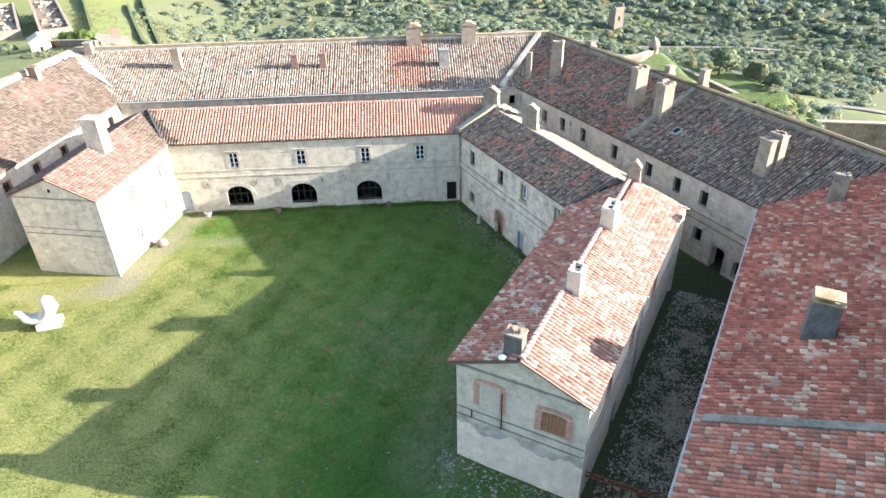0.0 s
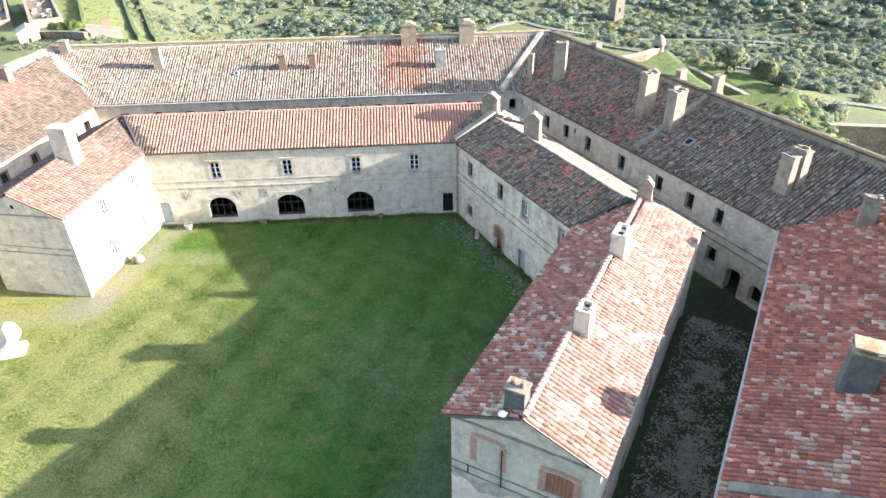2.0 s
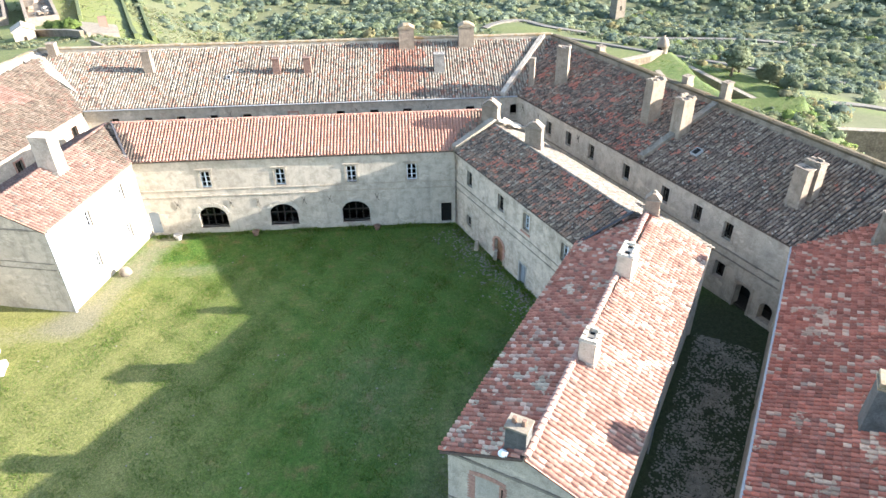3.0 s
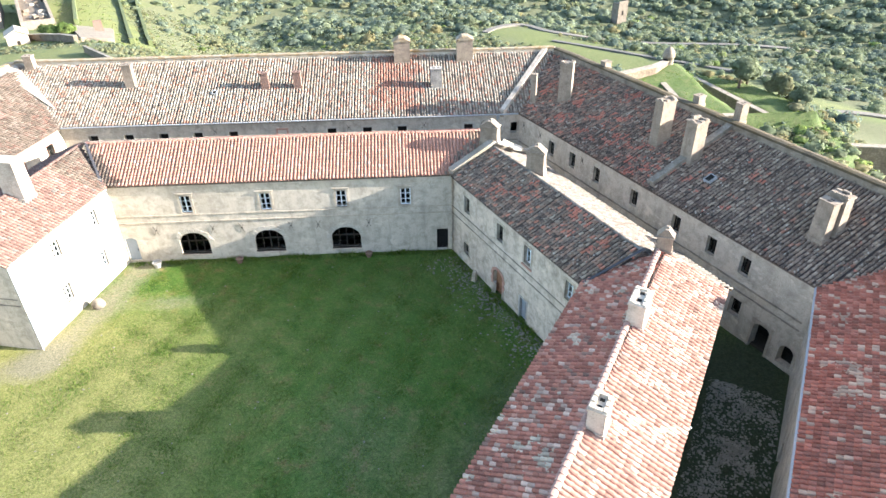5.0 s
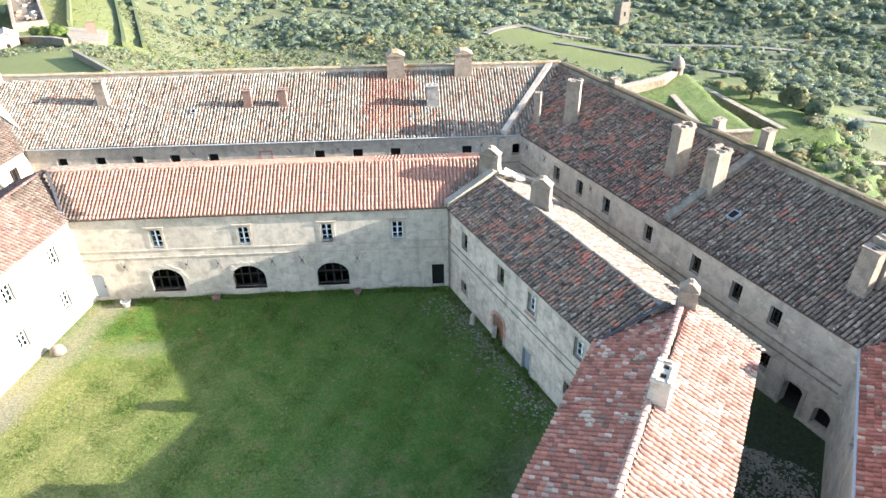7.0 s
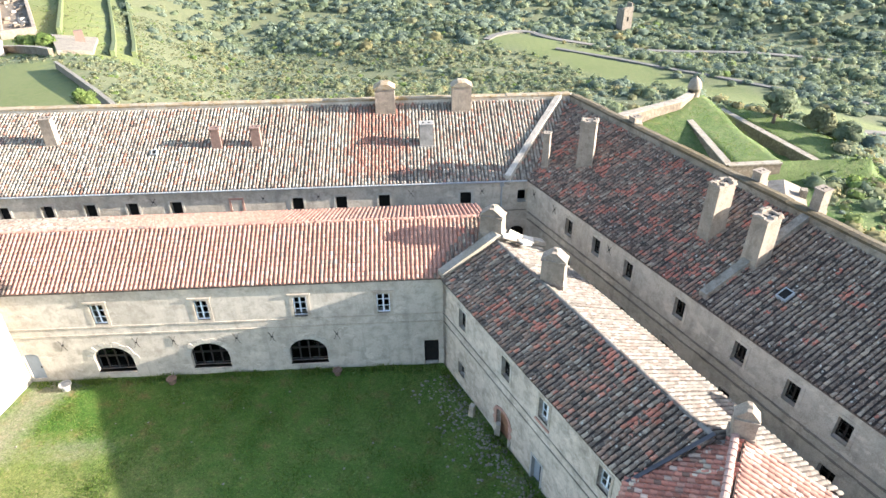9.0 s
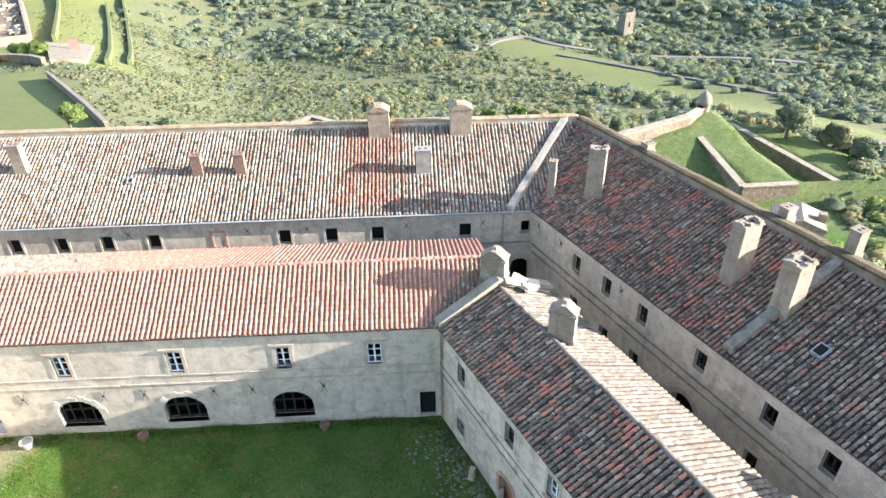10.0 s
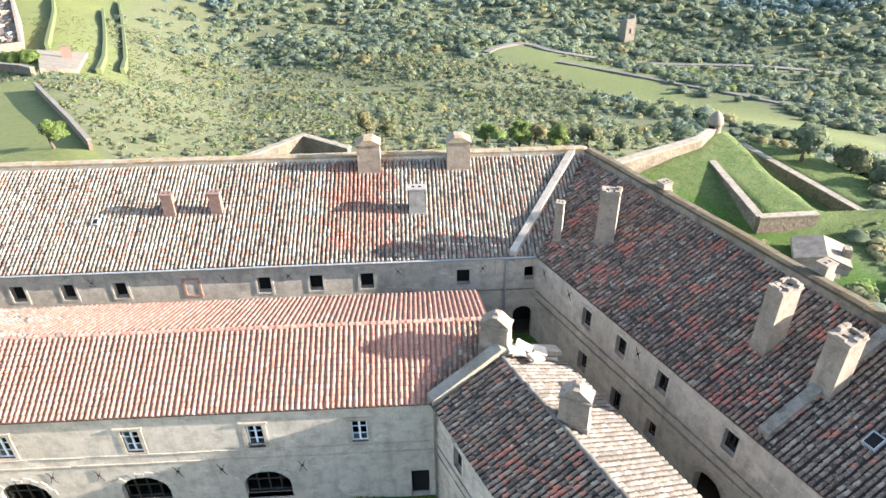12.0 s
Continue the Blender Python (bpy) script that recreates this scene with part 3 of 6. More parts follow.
def height(x, y):
    """Ground height; the courtyard is slightly domed, the hill falls away outside the ring."""
    x, y = np.asarray(x, float), np.asarray(y, float)
    inner = -0.32 + 0.75 * np.exp(-((x + 10) ** 2 + (y + 19) ** 2) / 150.0)
    r = np.hypot(x + 12, y + 6) - 42
    r = np.maximum(r, 0)
    west = np.clip((-(x + 12) / np.maximum(y + 6, 40.0) - 0.2) / 0.35, 0, 1)
    west = west * west * (3 - 2 * west)
    fall = -2.0 - (0.28 - 0.13 * west) * np.minimum(r, 240) - 0.1 * np.clip(r - 240, 0, 160) + 0.11 * np.clip(r - 430, 0, 2600)
    fall = fall + (1 - west) * np.clip((r - 40) / 120, 0, 1) * (3 * np.sin(x * 0.021 + 1.0) * np.cos(y * 0.017) + 1.4 * np.sin(x * 0.06 + y * 0.045))
    # the north-east outwork: a terrace, a walled mound on it and a ditch
    w = np.clip((31 - np.hypot(x - 38, (y - 41) * 0.95)) / 13, 0, 1)
    w = w * w * (3 - 2 * w)
    behind = np.minimum((-7.4 * (x - 21.5) + 13.2 * (y - 41.2)) / 15.13, (-4.0 * (x - 34.7) + 3.3 * (y - 48.6)) / 5.19)
    w = w * np.clip(1 - (behind - 0.4) / 2.5, 0, 1)
    terrace = -3.7 + 2.3 * np.clip((y - 34) / 12, 0, 1)
    mound = np.clip((x - 34.7) / 0.7, 0, 1) * np.clip((y - 32.0) / 0.7, 0, 1)
    terrace = terrace * (1 - mound) + np.maximum(terrace, -1.95) * mound
    terrace = terrace - 4.0 * np.clip((y - 53.5) / 4, 0, 1)
    ditch = 44.6 + 0.328 * (57.6 - y)
    t = np.clip((x - 41.4 + 0.05 * (y - 32.6)) / 2.6, 0, 1) * np.clip((y - 33) / 3, 0, 1) * np.clip((60 - y) / 3, 0, 1)
    terrace = terrace * (1 - t) - 6.9 * t
    t = np.clip((x - ditch + 0.1) / 0.9, 0, 1)
    terrace = terrace * (1 - t) + (-5.1 - 0.036 * (57.6 - y)) * t
    fall = fall * (1 - w) + terrace * w
    k = np.clip((r - 1) / 10, 0, 1)
    return inner * (1 - k) + fall * k


# ---- north range, along the head of the courtyard ----
north_range = thing("north_range", "two-storey grey rendered barrack range with a salmon tiled roof", "building")
ARCHES = ((-22.45, -19.95), (-16.15, -13.63), (-9.62, -7.12))
N_WIN = (-21.13, -14.67, -8.45, -3.13)
N0 = -27.05
holes = [(a - N0, b - N0, 0.3, 2.43, 1.05) for a, b in ARCHES]
holes += [(x - 0.42 - N0, x + 0.42 - N0, 4.36, 5.88, 0) for x in N_WIN]
holes += [(-0.58 - N0, 0.4 - N0, -0.2, 1.85, 0), (-26.9 - N0, -25.95 - N0, -0.1, 2.1, 0.22)]
_, mN = wall(north_range, (N0, 0), (0.7, 0), LOW, 7.1, RENDER_GREY, holes)
wall(north_range, (3.8, 9.0), (-32.0, 9.0), LOW, 6.85, RENDER_OUTER)
wall(north_range, (3.8, 1.4), (3.8, 9.0), LOW, 6.85, RENDER_OUTER, gable=(2.35, 8.9))
NK, RIDGE_Y, RIDGE_Z = 0.5, 3.75, 9.1
n_top = run(3.95, NK)
tiled_roof(north_range, (-27.2, -0.2, 7.12), (1, 0, 0), up_dir((0, 1), NK), [(0, 0), (27.75, 0), (31.0, run(1.5, NK)), (31.0, n_top), (-2.25, n_top)], [T_NORTH, T_EAST, T_OUTER_W], choose=lambda u, v: 1 if u > 27.45 + 0.53 * v else 2 if u < 1.3 - 0.75 * v + 0.3 * math.sin(v * 5) else 0, singles=(19.5, 27.0, -1, 3.6), seed=11, label="salmon pink half-round clay tiles in straight rows", messy=0.7)
tiled_roof(north_range, (3.8, 9.2, 6.92), (-1, 0, 0), up_dir((0, -1)), [(0, 0), (36, 0), (33.2, run(5.45)), (0, run(5.45))], [T_NORTH, T_OUTER_N], choose=lambda u, v: 1 if u > 26 + 2 * math.sin(v * 2) else 0, seed=12, messy=0.8)
ridge_row(north_range, (-29.4, RIDGE_Y, RIDGE_Z + 0.05), (3.7, RIDGE_Y, RIDGE_Z + 0.05), T_NORTH, seed=5)

# ---- west range, with its gable towards the open courtyard ----
west_range = thing("west_range", "pale sunlit rendered range with a pinkish tiled gable roof", "building")
WK = 0.44
WS, WN = (-29.5, -11.1), (-27.05, 0.0)
holes = [(s - 0.4, s + 0.4, z - 0.7, z + 0.7, 0) for s, z in ((4.45, 5.4), (8.95, 5.4), (8.6, 1.86), (4.05, 1.86))]
_, mW = wall(west_range, WS, WN, LOW, 7.1, RENDER_PALE, holes)
_, mWg = wall(west_range, (-36.85, -9.5), WS, LOW, 7.1, RENDER_GREY, gable=(3.76, 8.72))
wall(west_range, (-33.4, 6.0), (-36.85, -9.5), LOW, 7.1, RENDER_GREY, [(4, 5, 1, 2.6, 0), (8, 9, 4.8, 6.2, 0)])
tiled_roof(west_range, (-29.3, -11.35, 7.1), (0.215, 0.977, 0), up_dir((-0.977, 0.215), WK), [(0, 0), (11.4, 0), (14.7, run(3.95, WK)), (0, run(3.95, WK))], [T_WEST, T_OUTER_W], choose=lambda u, v: 1 if u > 10.6 and v > (u - 11.4) + 0.4 else 0, seed=13, label="pale red half-round clay tiles", messy=0.6)
tiled_roof(west_range, (-33.7, 6.2, 7.1), (-0.215, -0.977, 0), up_dir((0.977, -0.215), WK), [(0, 0), (16.2, 0), (16.2, run(3.9, WK)), (0.6, run(3.9, WK))], [T_WEST], seed=14)
ridge_row(west_range, (-33.15, -10.5, 8.86), (-30.1, 4.0, 8.95), T_WEST, seed=6)

# ---- east range, between the courtyard and the back lane ----
east_range = thing("east_range", "grey rendered range with dark mossy and cream tiled slopes", "building")
EK = 0.44
EU, EN = (0.412, -0.911), (0.911, 0.412)
E0 = (0.7, 0.0)


def e_at(s, d):
    return (E0[0] + EU[0] * s + EN[0] * d, E0[1] + EU[1] * s + EN[1] * d)


E_UP = ((2.66, 5.4), (7.65, 5.5), (11.3, 5.6), (16.1, 5.6))
holes = [(s - 0.42, s + 0.42, z - 0.72, z + 0.72, 0) for s, z in E_UP]
holes += [(2.2, 3.0, 0.75, 1.75, 0), (6.95, 8.25, -0.6, 2.0, 0.35), (10.6, 11.7, -0.6, 1.75, 0), (15.2, 15.9, 1.4, 2.4, 0)]
_, mE = wall(east_range, E0, e_at(17.6, 0), LOW, 7.1, RENDER_ROUGH, holes)
wall(east_range, e_at(0, 7.3), E0, LOW, 7.25, RENDER_GREY, gable=(3.65, 8.95), thick=0.45)
wall(east_range, e_at(22.1, 7.3), e_at(0.4, 7.3), LOW, 7.1, RENDER_OUTER)
o = e_at(0.3, -0.2)
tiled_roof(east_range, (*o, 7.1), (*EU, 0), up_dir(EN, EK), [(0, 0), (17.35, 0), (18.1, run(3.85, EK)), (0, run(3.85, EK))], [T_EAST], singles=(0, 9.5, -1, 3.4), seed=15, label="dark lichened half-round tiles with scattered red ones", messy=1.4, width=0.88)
o = e_at(22.2, 7.5)
tiled_roof(east_range, (*o, 7.1), (-EU[0], -EU[1], 0), up_dir((-EN[0], -EN[1]), EK), [(0, 0), (21.2, 0), (21.9, run(3.85, EK)), (3.7, run(3.85, EK))], [T_EAST_SUN], seed=16, label="cream weathered half-round tiles, toned for the sunlit slope", messy=1.2, flat=0.5)
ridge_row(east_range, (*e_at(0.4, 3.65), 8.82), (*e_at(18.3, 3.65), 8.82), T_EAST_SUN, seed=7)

# ---- south-east range, with its gable towards the camera's start ----
south_east_range = thing("south_east_range", "two-storey plastered range with red and cream tiles and a gable end", "building")
SV, SN = (0.52, 0.854), (0.854, -0.52)
SA, SB, SJ, SG = (-2.0, -32.5), (4.4, -36.35), (7.95, -16.0), (16.2, -17.2)
wall(south_east_range, SJ, SA, LOW, 7.2, RENDER_GREY, [(4, 4.9, 4.6, 6.1, 0), (9, 9.9, 4.6, 6.1, 0)])
holes = [(5.0, 6.35, 4.25, 5.75, 0.12)]
_, mG = wall(south_east_range, SA, SB, LOW, 7.2, RENDER_OUTER, holes, gable=(3.72, 8.72))
_, mSE = wall(south_east_range, SB, SG, LOW, 7.2, RENDER_PALE, [(3.5, 4.4, 4.5, 6.0, 0), (8.5, 9.4, 4.5, 6.0, 0), (14, 14.9, 4.5, 6.0, 0), (5.8, 6.8, -0.6, 1.6, 0)])
o = (SJ[0] - 0.2 * SN[0], SJ[1] - 0.2 * SN[1])
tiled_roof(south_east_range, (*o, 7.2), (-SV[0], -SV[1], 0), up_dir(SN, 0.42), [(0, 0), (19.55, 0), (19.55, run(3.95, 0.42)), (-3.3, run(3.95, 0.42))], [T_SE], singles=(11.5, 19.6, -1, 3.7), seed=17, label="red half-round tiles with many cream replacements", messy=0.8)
o = (SB[0] + 0.2 * SN[0] - 0.25 * SV[0], SB[1] + 0.2 * SN[1] - 0.25 * SV[1])
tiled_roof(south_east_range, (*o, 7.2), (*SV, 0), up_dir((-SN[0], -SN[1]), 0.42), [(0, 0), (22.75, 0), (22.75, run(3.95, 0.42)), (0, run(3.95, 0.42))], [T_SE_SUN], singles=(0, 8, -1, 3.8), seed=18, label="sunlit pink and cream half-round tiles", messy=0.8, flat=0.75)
ridge_row(south_east_range, (1.15, -34.55, 8.92), (12.6, -15.0, 8.92), RIDGE_PINK, r=0.19, seed=8)

# ---- outer ring ----
ring_north = thing("outer_north_range", "long casemate range under a lichen-grey tiled lean-to roof", "building")
NN_WIN = (-33.5, -30.1, -26.73, -23.42, -19.97, -15.17, -10.31, -6.8, -3.33, 3.31)
holes = [(x - 0.45 + 36.4, x + 0.45 + 36.4, 4.6, 5.85, 0) for x in NN_WIN if x != -15.17]
holes += [(7.55 + 36.4, 8.25 + 36.4, 4.75, 5.9, 0.1), (6.9 + 36.4, 8.3 + 36.4, LOW, 2.5, 0.7)]
_, mNN = wall(ring_north, RING_B, RING_C, LOW - 0.3, 6.9, RENDER_OUTER, holes)
tiled_roof(ring_north, (-36.4, 13.2, RING_EAVE), (1, 0, 0), up_dir((0, 1)), [(0, 0), (44.75, 0), (49.5, run(8.5)), (-6.95, run(8.5))], [T_OUTER_N, T_NEW], choose=lambda u, v: 1 if 30.2 + 0.5 * math.sin(v * 3) < u < 35.0 + 0.6 * math.sin(v * 2.1) and v > 0.8 else 0, singles=(24, 37, -1, 2.6), seed=19, label="lichen-grey half-round tiles with a newer orange patch", messy=1.2, width=1.0)

ring_east = thing("outer_east_range", "long casemate range under a dark mossy tiled lean-to roof", "building")
EO_UP = ((5.6, 5.2), (8.8, 5.3), (12.23, 5.3), (17.0, 5.3), (21.7, 5.3), (25.2, 5.3), (28.2, 5.3))
EO_LOW = ((5.7, 1.7, 0.85, 1.5), (9.1, 1.1, 0.9, 1.9), (12.15, 1.5, 0.8, 1.4), (21.5, 1.5, 0.85, 1.5), (28.3, 1.9, 0.95, 1.4))
holes = [(s - 0.42, s + 0.42, z - 0.7, z + 0.7, 0) for s, z in EO_UP]
holes += [(s - w / 2, s + w / 2, z - h / 2, z + h / 2, 0) for s, z, w, h in EO_LOW]
holes += [(15.6, 17.5, LOW, 2.2, 0.9), (30.1, 31.4, LOW, 1.9, 0.4), (32.3, 33.4, LOW + 1.2, 1.6, 0.5)]
_, mEO = wall(ring_east, RING_C, RING_D, LOW - 0.3, 6.9, RENDER_OUTER, holes)
RU, RN = (0.415, -0.91), (0.91, 0.415)
o = (RING_C[0] - 0.2 * RN[0], RING_C[1] - 0.2 * RN[1])
tiled_roof(ring_east, (*o, RING_EAVE), (*RU, 0), up_dir(RN), [(0.1, 0), (33.6, 0), (37.85, run(8.0)), (-5.5, run(8.0))], [T_OUTER_E, T_OUTER_E_GREY], choose=lambda u, v: 1 if u > 18.6 and not (20.2 < u < 22.2 and 2.4 < v < 4.8) else 0, singles=(2, 14, -1, 2.6), seed=20, label="dark mossy half-round tiles with scattered red ones", messy=1.6, width=0.88)

ring_right = thing("outer_south_east_range", "long range under brick-red and cream half-round tiles", "building")
QU, QN = (-0.533, -0.846), (0.846, -0.533)
wall(ring_right, RING_D, RING_E, LOW - 0.3, 6.9, RENDER_OUTER, [(5, 5.9, 4.5, 5.9, 0), (12, 12.9, 4.5, 5.9, 0), (19, 19.9, 4.5, 5.9, 0), (8, 9, LOW, 1.5, 0.4)])
o = (RING_D[0] - 0.2 * QN[0], RING_D[1] - 0.2 * QN[1])
tiled_roof(ring_right, (*o, RING_EAVE), (*QU, 0), up_dir(QN), [(0.05, 0), (39, 0), (39, run(8.0)), (-4.2, run(8.0))], [T_RIGHT, T_PATCHY], choose=lambda u, v: 1 if u > 24.3 else 0, singles=(24.6, 31, -1, 4.5), seed=21, label="brick-red half-round tiles with scattered cream ones", messy=0.7)

ring_west = thing("outer_west_range", "long range under a grey-pink tiled lean-to roof", "building")
_, mRW = wall(ring_west, RING_A, RING_B, LOW - 0.3, 6.9, RENDER_OUTER, [(22 + 4 * k - 0.45, 22 + 4 * k + 0.45, 4.6, 5.9, 0) for k in range(5)])
tiled_roof(ring_west, (-44.8, -25.7, RING_EAVE), (0.215, 0.977, 0), up_dir((-0.977, 0.215)), [(0, 0), (40, 0), (46.8, run(8.2)), (0, run(8.2))], [T_OUTER_W, T_WEST], choose=lambda u, v: 1 if 33 < u < 38.5 and 4.6 + 0.8 * math.sin(u * 1.3) < v < 7.6 else 0, seed=22, label="grey and pink half-round tiles", messy=1.2)


def parapet(parent, p, q, z, thick=0.8, depth=12.0, cope=None):
    """The thick rampart wall behind a lean-to roof, with a sloping coping."""
    m, length = along(p, q)
    g = Geo()
    g.box(m, -0.3, length + 0.3, 0, thick, z - depth, z)
    ob = part("rampart_wall", g, RAMPART if cope else RENDER_OUTER, parent)
    n = max(2, int(length / 1.4))
    for k in range(n):
        c = Geo()
        s0, s1 = k * length / n, (k + 1) * length / n
        dz = random.uniform(-0.03, 0.03)
        c.prism(m @ pose(0, 0, 0, 0, 0, 90), [(-0.05, z), (thick + 0.06, z), (thick + 0.06, z + 0.08 + dz), (0.25, z + 0.22 + dz), (-0.05, z + 0.16 + dz)], -s1 + 0.012, -s0 - 0.012)
        part("coping_stone", c, cope or COPING_LICHEN, ob)
    return ob


PZ = RING_EAVE + RISE * 8.3
parapet(ring_north, OUT_B, OUT_C, PZ + 0.45)
parapet(ring_east, OUT_C, OUT_D, PZ + 0.4, cope=COPING_MOSS)
parapet(ring_right, OUT_D, OUT_E, PZ + 0.4, cope=COPING_MOSS)
parapet(ring_west, OUT_A, OUT_B, PZ + 0.4)

# near-black screens and dark floors added a little behind the windows, for unlit rooms
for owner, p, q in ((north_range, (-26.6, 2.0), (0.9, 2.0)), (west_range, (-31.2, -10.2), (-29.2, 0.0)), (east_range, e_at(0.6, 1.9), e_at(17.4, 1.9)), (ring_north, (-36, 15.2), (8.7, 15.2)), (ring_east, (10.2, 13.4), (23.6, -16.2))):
    wall(owner, p, q, LOW, 6.9, DARK_IN, thick=0.2, name="dark_screen")
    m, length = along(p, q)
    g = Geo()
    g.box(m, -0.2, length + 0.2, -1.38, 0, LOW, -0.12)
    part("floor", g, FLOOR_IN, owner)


# ---- ground ----
def seg_dist(x, y, pts):
    """Distance from the points (x, y) to a broken line."""
    best = np.full(np.shape(x), 1e9)
    for (ax, ay), (bx, by) in zip(pts, pts[1:]):
        dx, dy = bx - ax, by - ay
        t = np.clip(((x - ax) * dx + (y - ay) * dy) / (dx * dx + dy * dy), 0, 1)
        best = np.minimum(best, np.hypot(x - ax - t * dx, y - ay - t * dy))
    return best


WEST_PATH = [(-29.0, -12.5), (-27.8, -9.0), (-26.3, -3.0), (-25.5, -1.0)]
TRODDEN = [(-38.0, -13.0), (-33.0, -13.8), (-29.0, -12.5)]
MEADOW = [(62, 352), (84, 318), (103, 285), (112, 240), (113, 200), (118, 172), (130, 145), (160, 125), (146, 165), (138, 200), (127, 236)]


def dense_side(x, y):
    """Towards 1 in the thick woods across the valley."""
    return np.clip((x - 0.33 * y + 8) / 40, 0, 1) * np.clip((np.hypot(x, y) - 110) / 60, 0, 1)


def grass_material():
    mt, nd, ln, b = material("hill_grass", 0.95)
    p = where(nd)
    big = noise_of(nd, ln, p, 0.07, 5, 0.6)
    mid = noise_of(nd, ln, p, 0.85, 7, 0.7)
    fine = noise_of(nd, ln, p, 3.2, 7, 0.78)
    tiny = noise_of(nd, ln, p, 13, 4, 0.75)
    c = ramp(nd, ln, mid, [(0.28, (0.031, 0.083, 0.010)), (0.44, (0.051, 0.111, 0.015)), (0.56, (0.076, 0.123, 0.022)), (0.62, (0.107, 0.115, 0.031)), (0.70, (0.148, 0.096, 0.036))])
    c = mix(nd, ln, ramp(nd, ln, big, [(0.42, grey(0.0)), (0.64, grey(0.5))]), c, (0.099, 0.139, 0.034))
    c = mix(nd, ln, ramp(nd, ln, fine, [(0.54, grey(0.0)), (0.68, grey(0.55))]), c, (0.167, 0.191, 0.067))
    c = mix(nd, ln, ramp(nd, ln, fine, [(0.34, grey(0.7)), (0.45, grey(0.0))]), c, (0.022, 0.056, 0.008))
    c = mix(nd, ln, 0.75, c, ramp(nd, ln, tiny, [(0.25, grey(0.12)), (0.75, grey(0.9))]), "SOFT_LIGHT")
    tuft = noise_of(nd, ln, p, 8.0, 3, 0.8)
    # darker green: lusher turf plus shade put into the colour
    lush_shade = nd.new("ShaderNodeAttribute")
    lush_shade.attribute_name = "lush_shade"
    c = mix(nd, ln, ramp(nd, ln, mix(nd, ln, 0.3, lush_shade.outputs["Fac"], mid), [(0.3, grey(0.0)), (0.75, grey(0.8))]), c, ramp(nd, ln, fine, [(0.3, (0.015, 0.059, 0.006)), (0.7, (0.030, 0.093, 0.011))]))
    # paler yellow: drier turf, on the west lawn also sunlight put into the colour
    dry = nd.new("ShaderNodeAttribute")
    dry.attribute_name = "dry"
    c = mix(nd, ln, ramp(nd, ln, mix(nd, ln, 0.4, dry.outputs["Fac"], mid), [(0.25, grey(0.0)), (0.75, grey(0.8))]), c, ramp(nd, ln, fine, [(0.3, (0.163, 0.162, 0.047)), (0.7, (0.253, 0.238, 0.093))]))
    wild = nd.new("ShaderNodeAttribute")
    wild.attribute_name = "wild"
    rough_grass = ramp(nd, ln, mix(nd, ln, 0.5, fine, mid), [(0.36, (0.068, 0.078, 0.040)), (0.47, (0.108, 0.114, 0.062)), (0.60, (0.172, 0.166, 0.102))])
    c = mix(nd, ln, wild.outputs["Fac"], c, rough_grass)
    dark_ground = nd.new("ShaderNodeAttribute")
    dark_ground.attribute_name = "dark_ground"
    c = mix(nd, ln, dark_ground.outputs["Fac"], c, ramp(nd, ln, fine, [(0.3, (0.020, 0.032, 0.012)), (0.7, (0.056, 0.062, 0.034))]))
    wear = nd.new("ShaderNodeAttribute")
    wear.attribute_name = "wear"
    edge = mix(nd, ln, 0.5, wear.outputs["Fac"], fine)
    dirt = ramp(nd, ln, tiny, [(0.3, (0.125, 0.118, 0.075)), (0.7, (0.235, 0.215, 0.160))])
    c = mix(nd, ln, ramp(nd, ln, edge, [(0.46, grey(0.0)), (0.70, grey(0.85))]), c, dirt)
    c = mix(nd, ln, 1.0, c, ramp(nd, ln, tuft, [(0.34, grey(0.62)), (0.5, grey(0.98)), (0.66, grey(1.35))]), "MULTIPLY")
    ln.new(c, b.inputs["Base Color"])
    bump(nd, ln, b, mix(nd, ln, 0.55, tiny, fine), 0.55, 0.05)
    return mt


GRASS = grass_material()


def lines(dense, half, step, far, grow=1.13):
    out, x, s = [], half, step
    while x < far:
        s *= grow
        x += s
        out.append(x)
    mid = list(np.arange(-half, half + 0.01, dense))
    return np.array([-v for v in out[::-1]] + mid + out)


gx, gy = lines(0.9, 72, 1.2, 4200) - 2, lines(0.9, 72, 1.2, 4200) + 5
GX, GY = np.meshgrid(gx, gy)
GZ = height(GX, GY) + 0.04 * np.sin(GX * 1.7 + GY * 0.6) * np.cos(GY * 1.3)
nx, ny = len(gx), len(gy)
idx = np.arange(nx * ny).reshape(ny, nx)
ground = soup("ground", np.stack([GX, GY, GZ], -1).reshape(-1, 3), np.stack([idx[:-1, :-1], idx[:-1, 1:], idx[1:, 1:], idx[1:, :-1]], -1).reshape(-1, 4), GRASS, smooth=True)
tagged(ground, "grassy courtyard and hillside falling away to a valley", "ground", kind="structure")
wear = np.exp(-(seg_dist(GX, GY, WEST_PATH) / 1.9) ** 2) * 0.9 + np.exp(-(seg_dist(GX, GY, TRODDEN) / 1.8) ** 2) * 0.6
wear += 0.75 * np.exp(-(((GX + 21.8) / 3.2) ** 2 + ((GY + 6.2) / 1.3) ** 2))
wear += 0.6 * np.exp(-(seg_dist(GX, GY, [(1.2, -2.0), (7.0, -14.5)]) / 1.3) ** 2)
wear += 0.5 * np.exp(-(seg_dist(GX, GY, [(-26, -0.6), (0, -0.6)]) / 0.5) ** 2)
wear += 0.75 * np.exp(-(seg_dist(GX, GY, [(9.5, 8.5), (17.0, -8.0)]) / 2.0) ** 2)
wear += 0.8 * np.exp(-(seg_dist(GX, GY, [(-34, 11.5), (7, 11.5)]) / 1.6) ** 2)
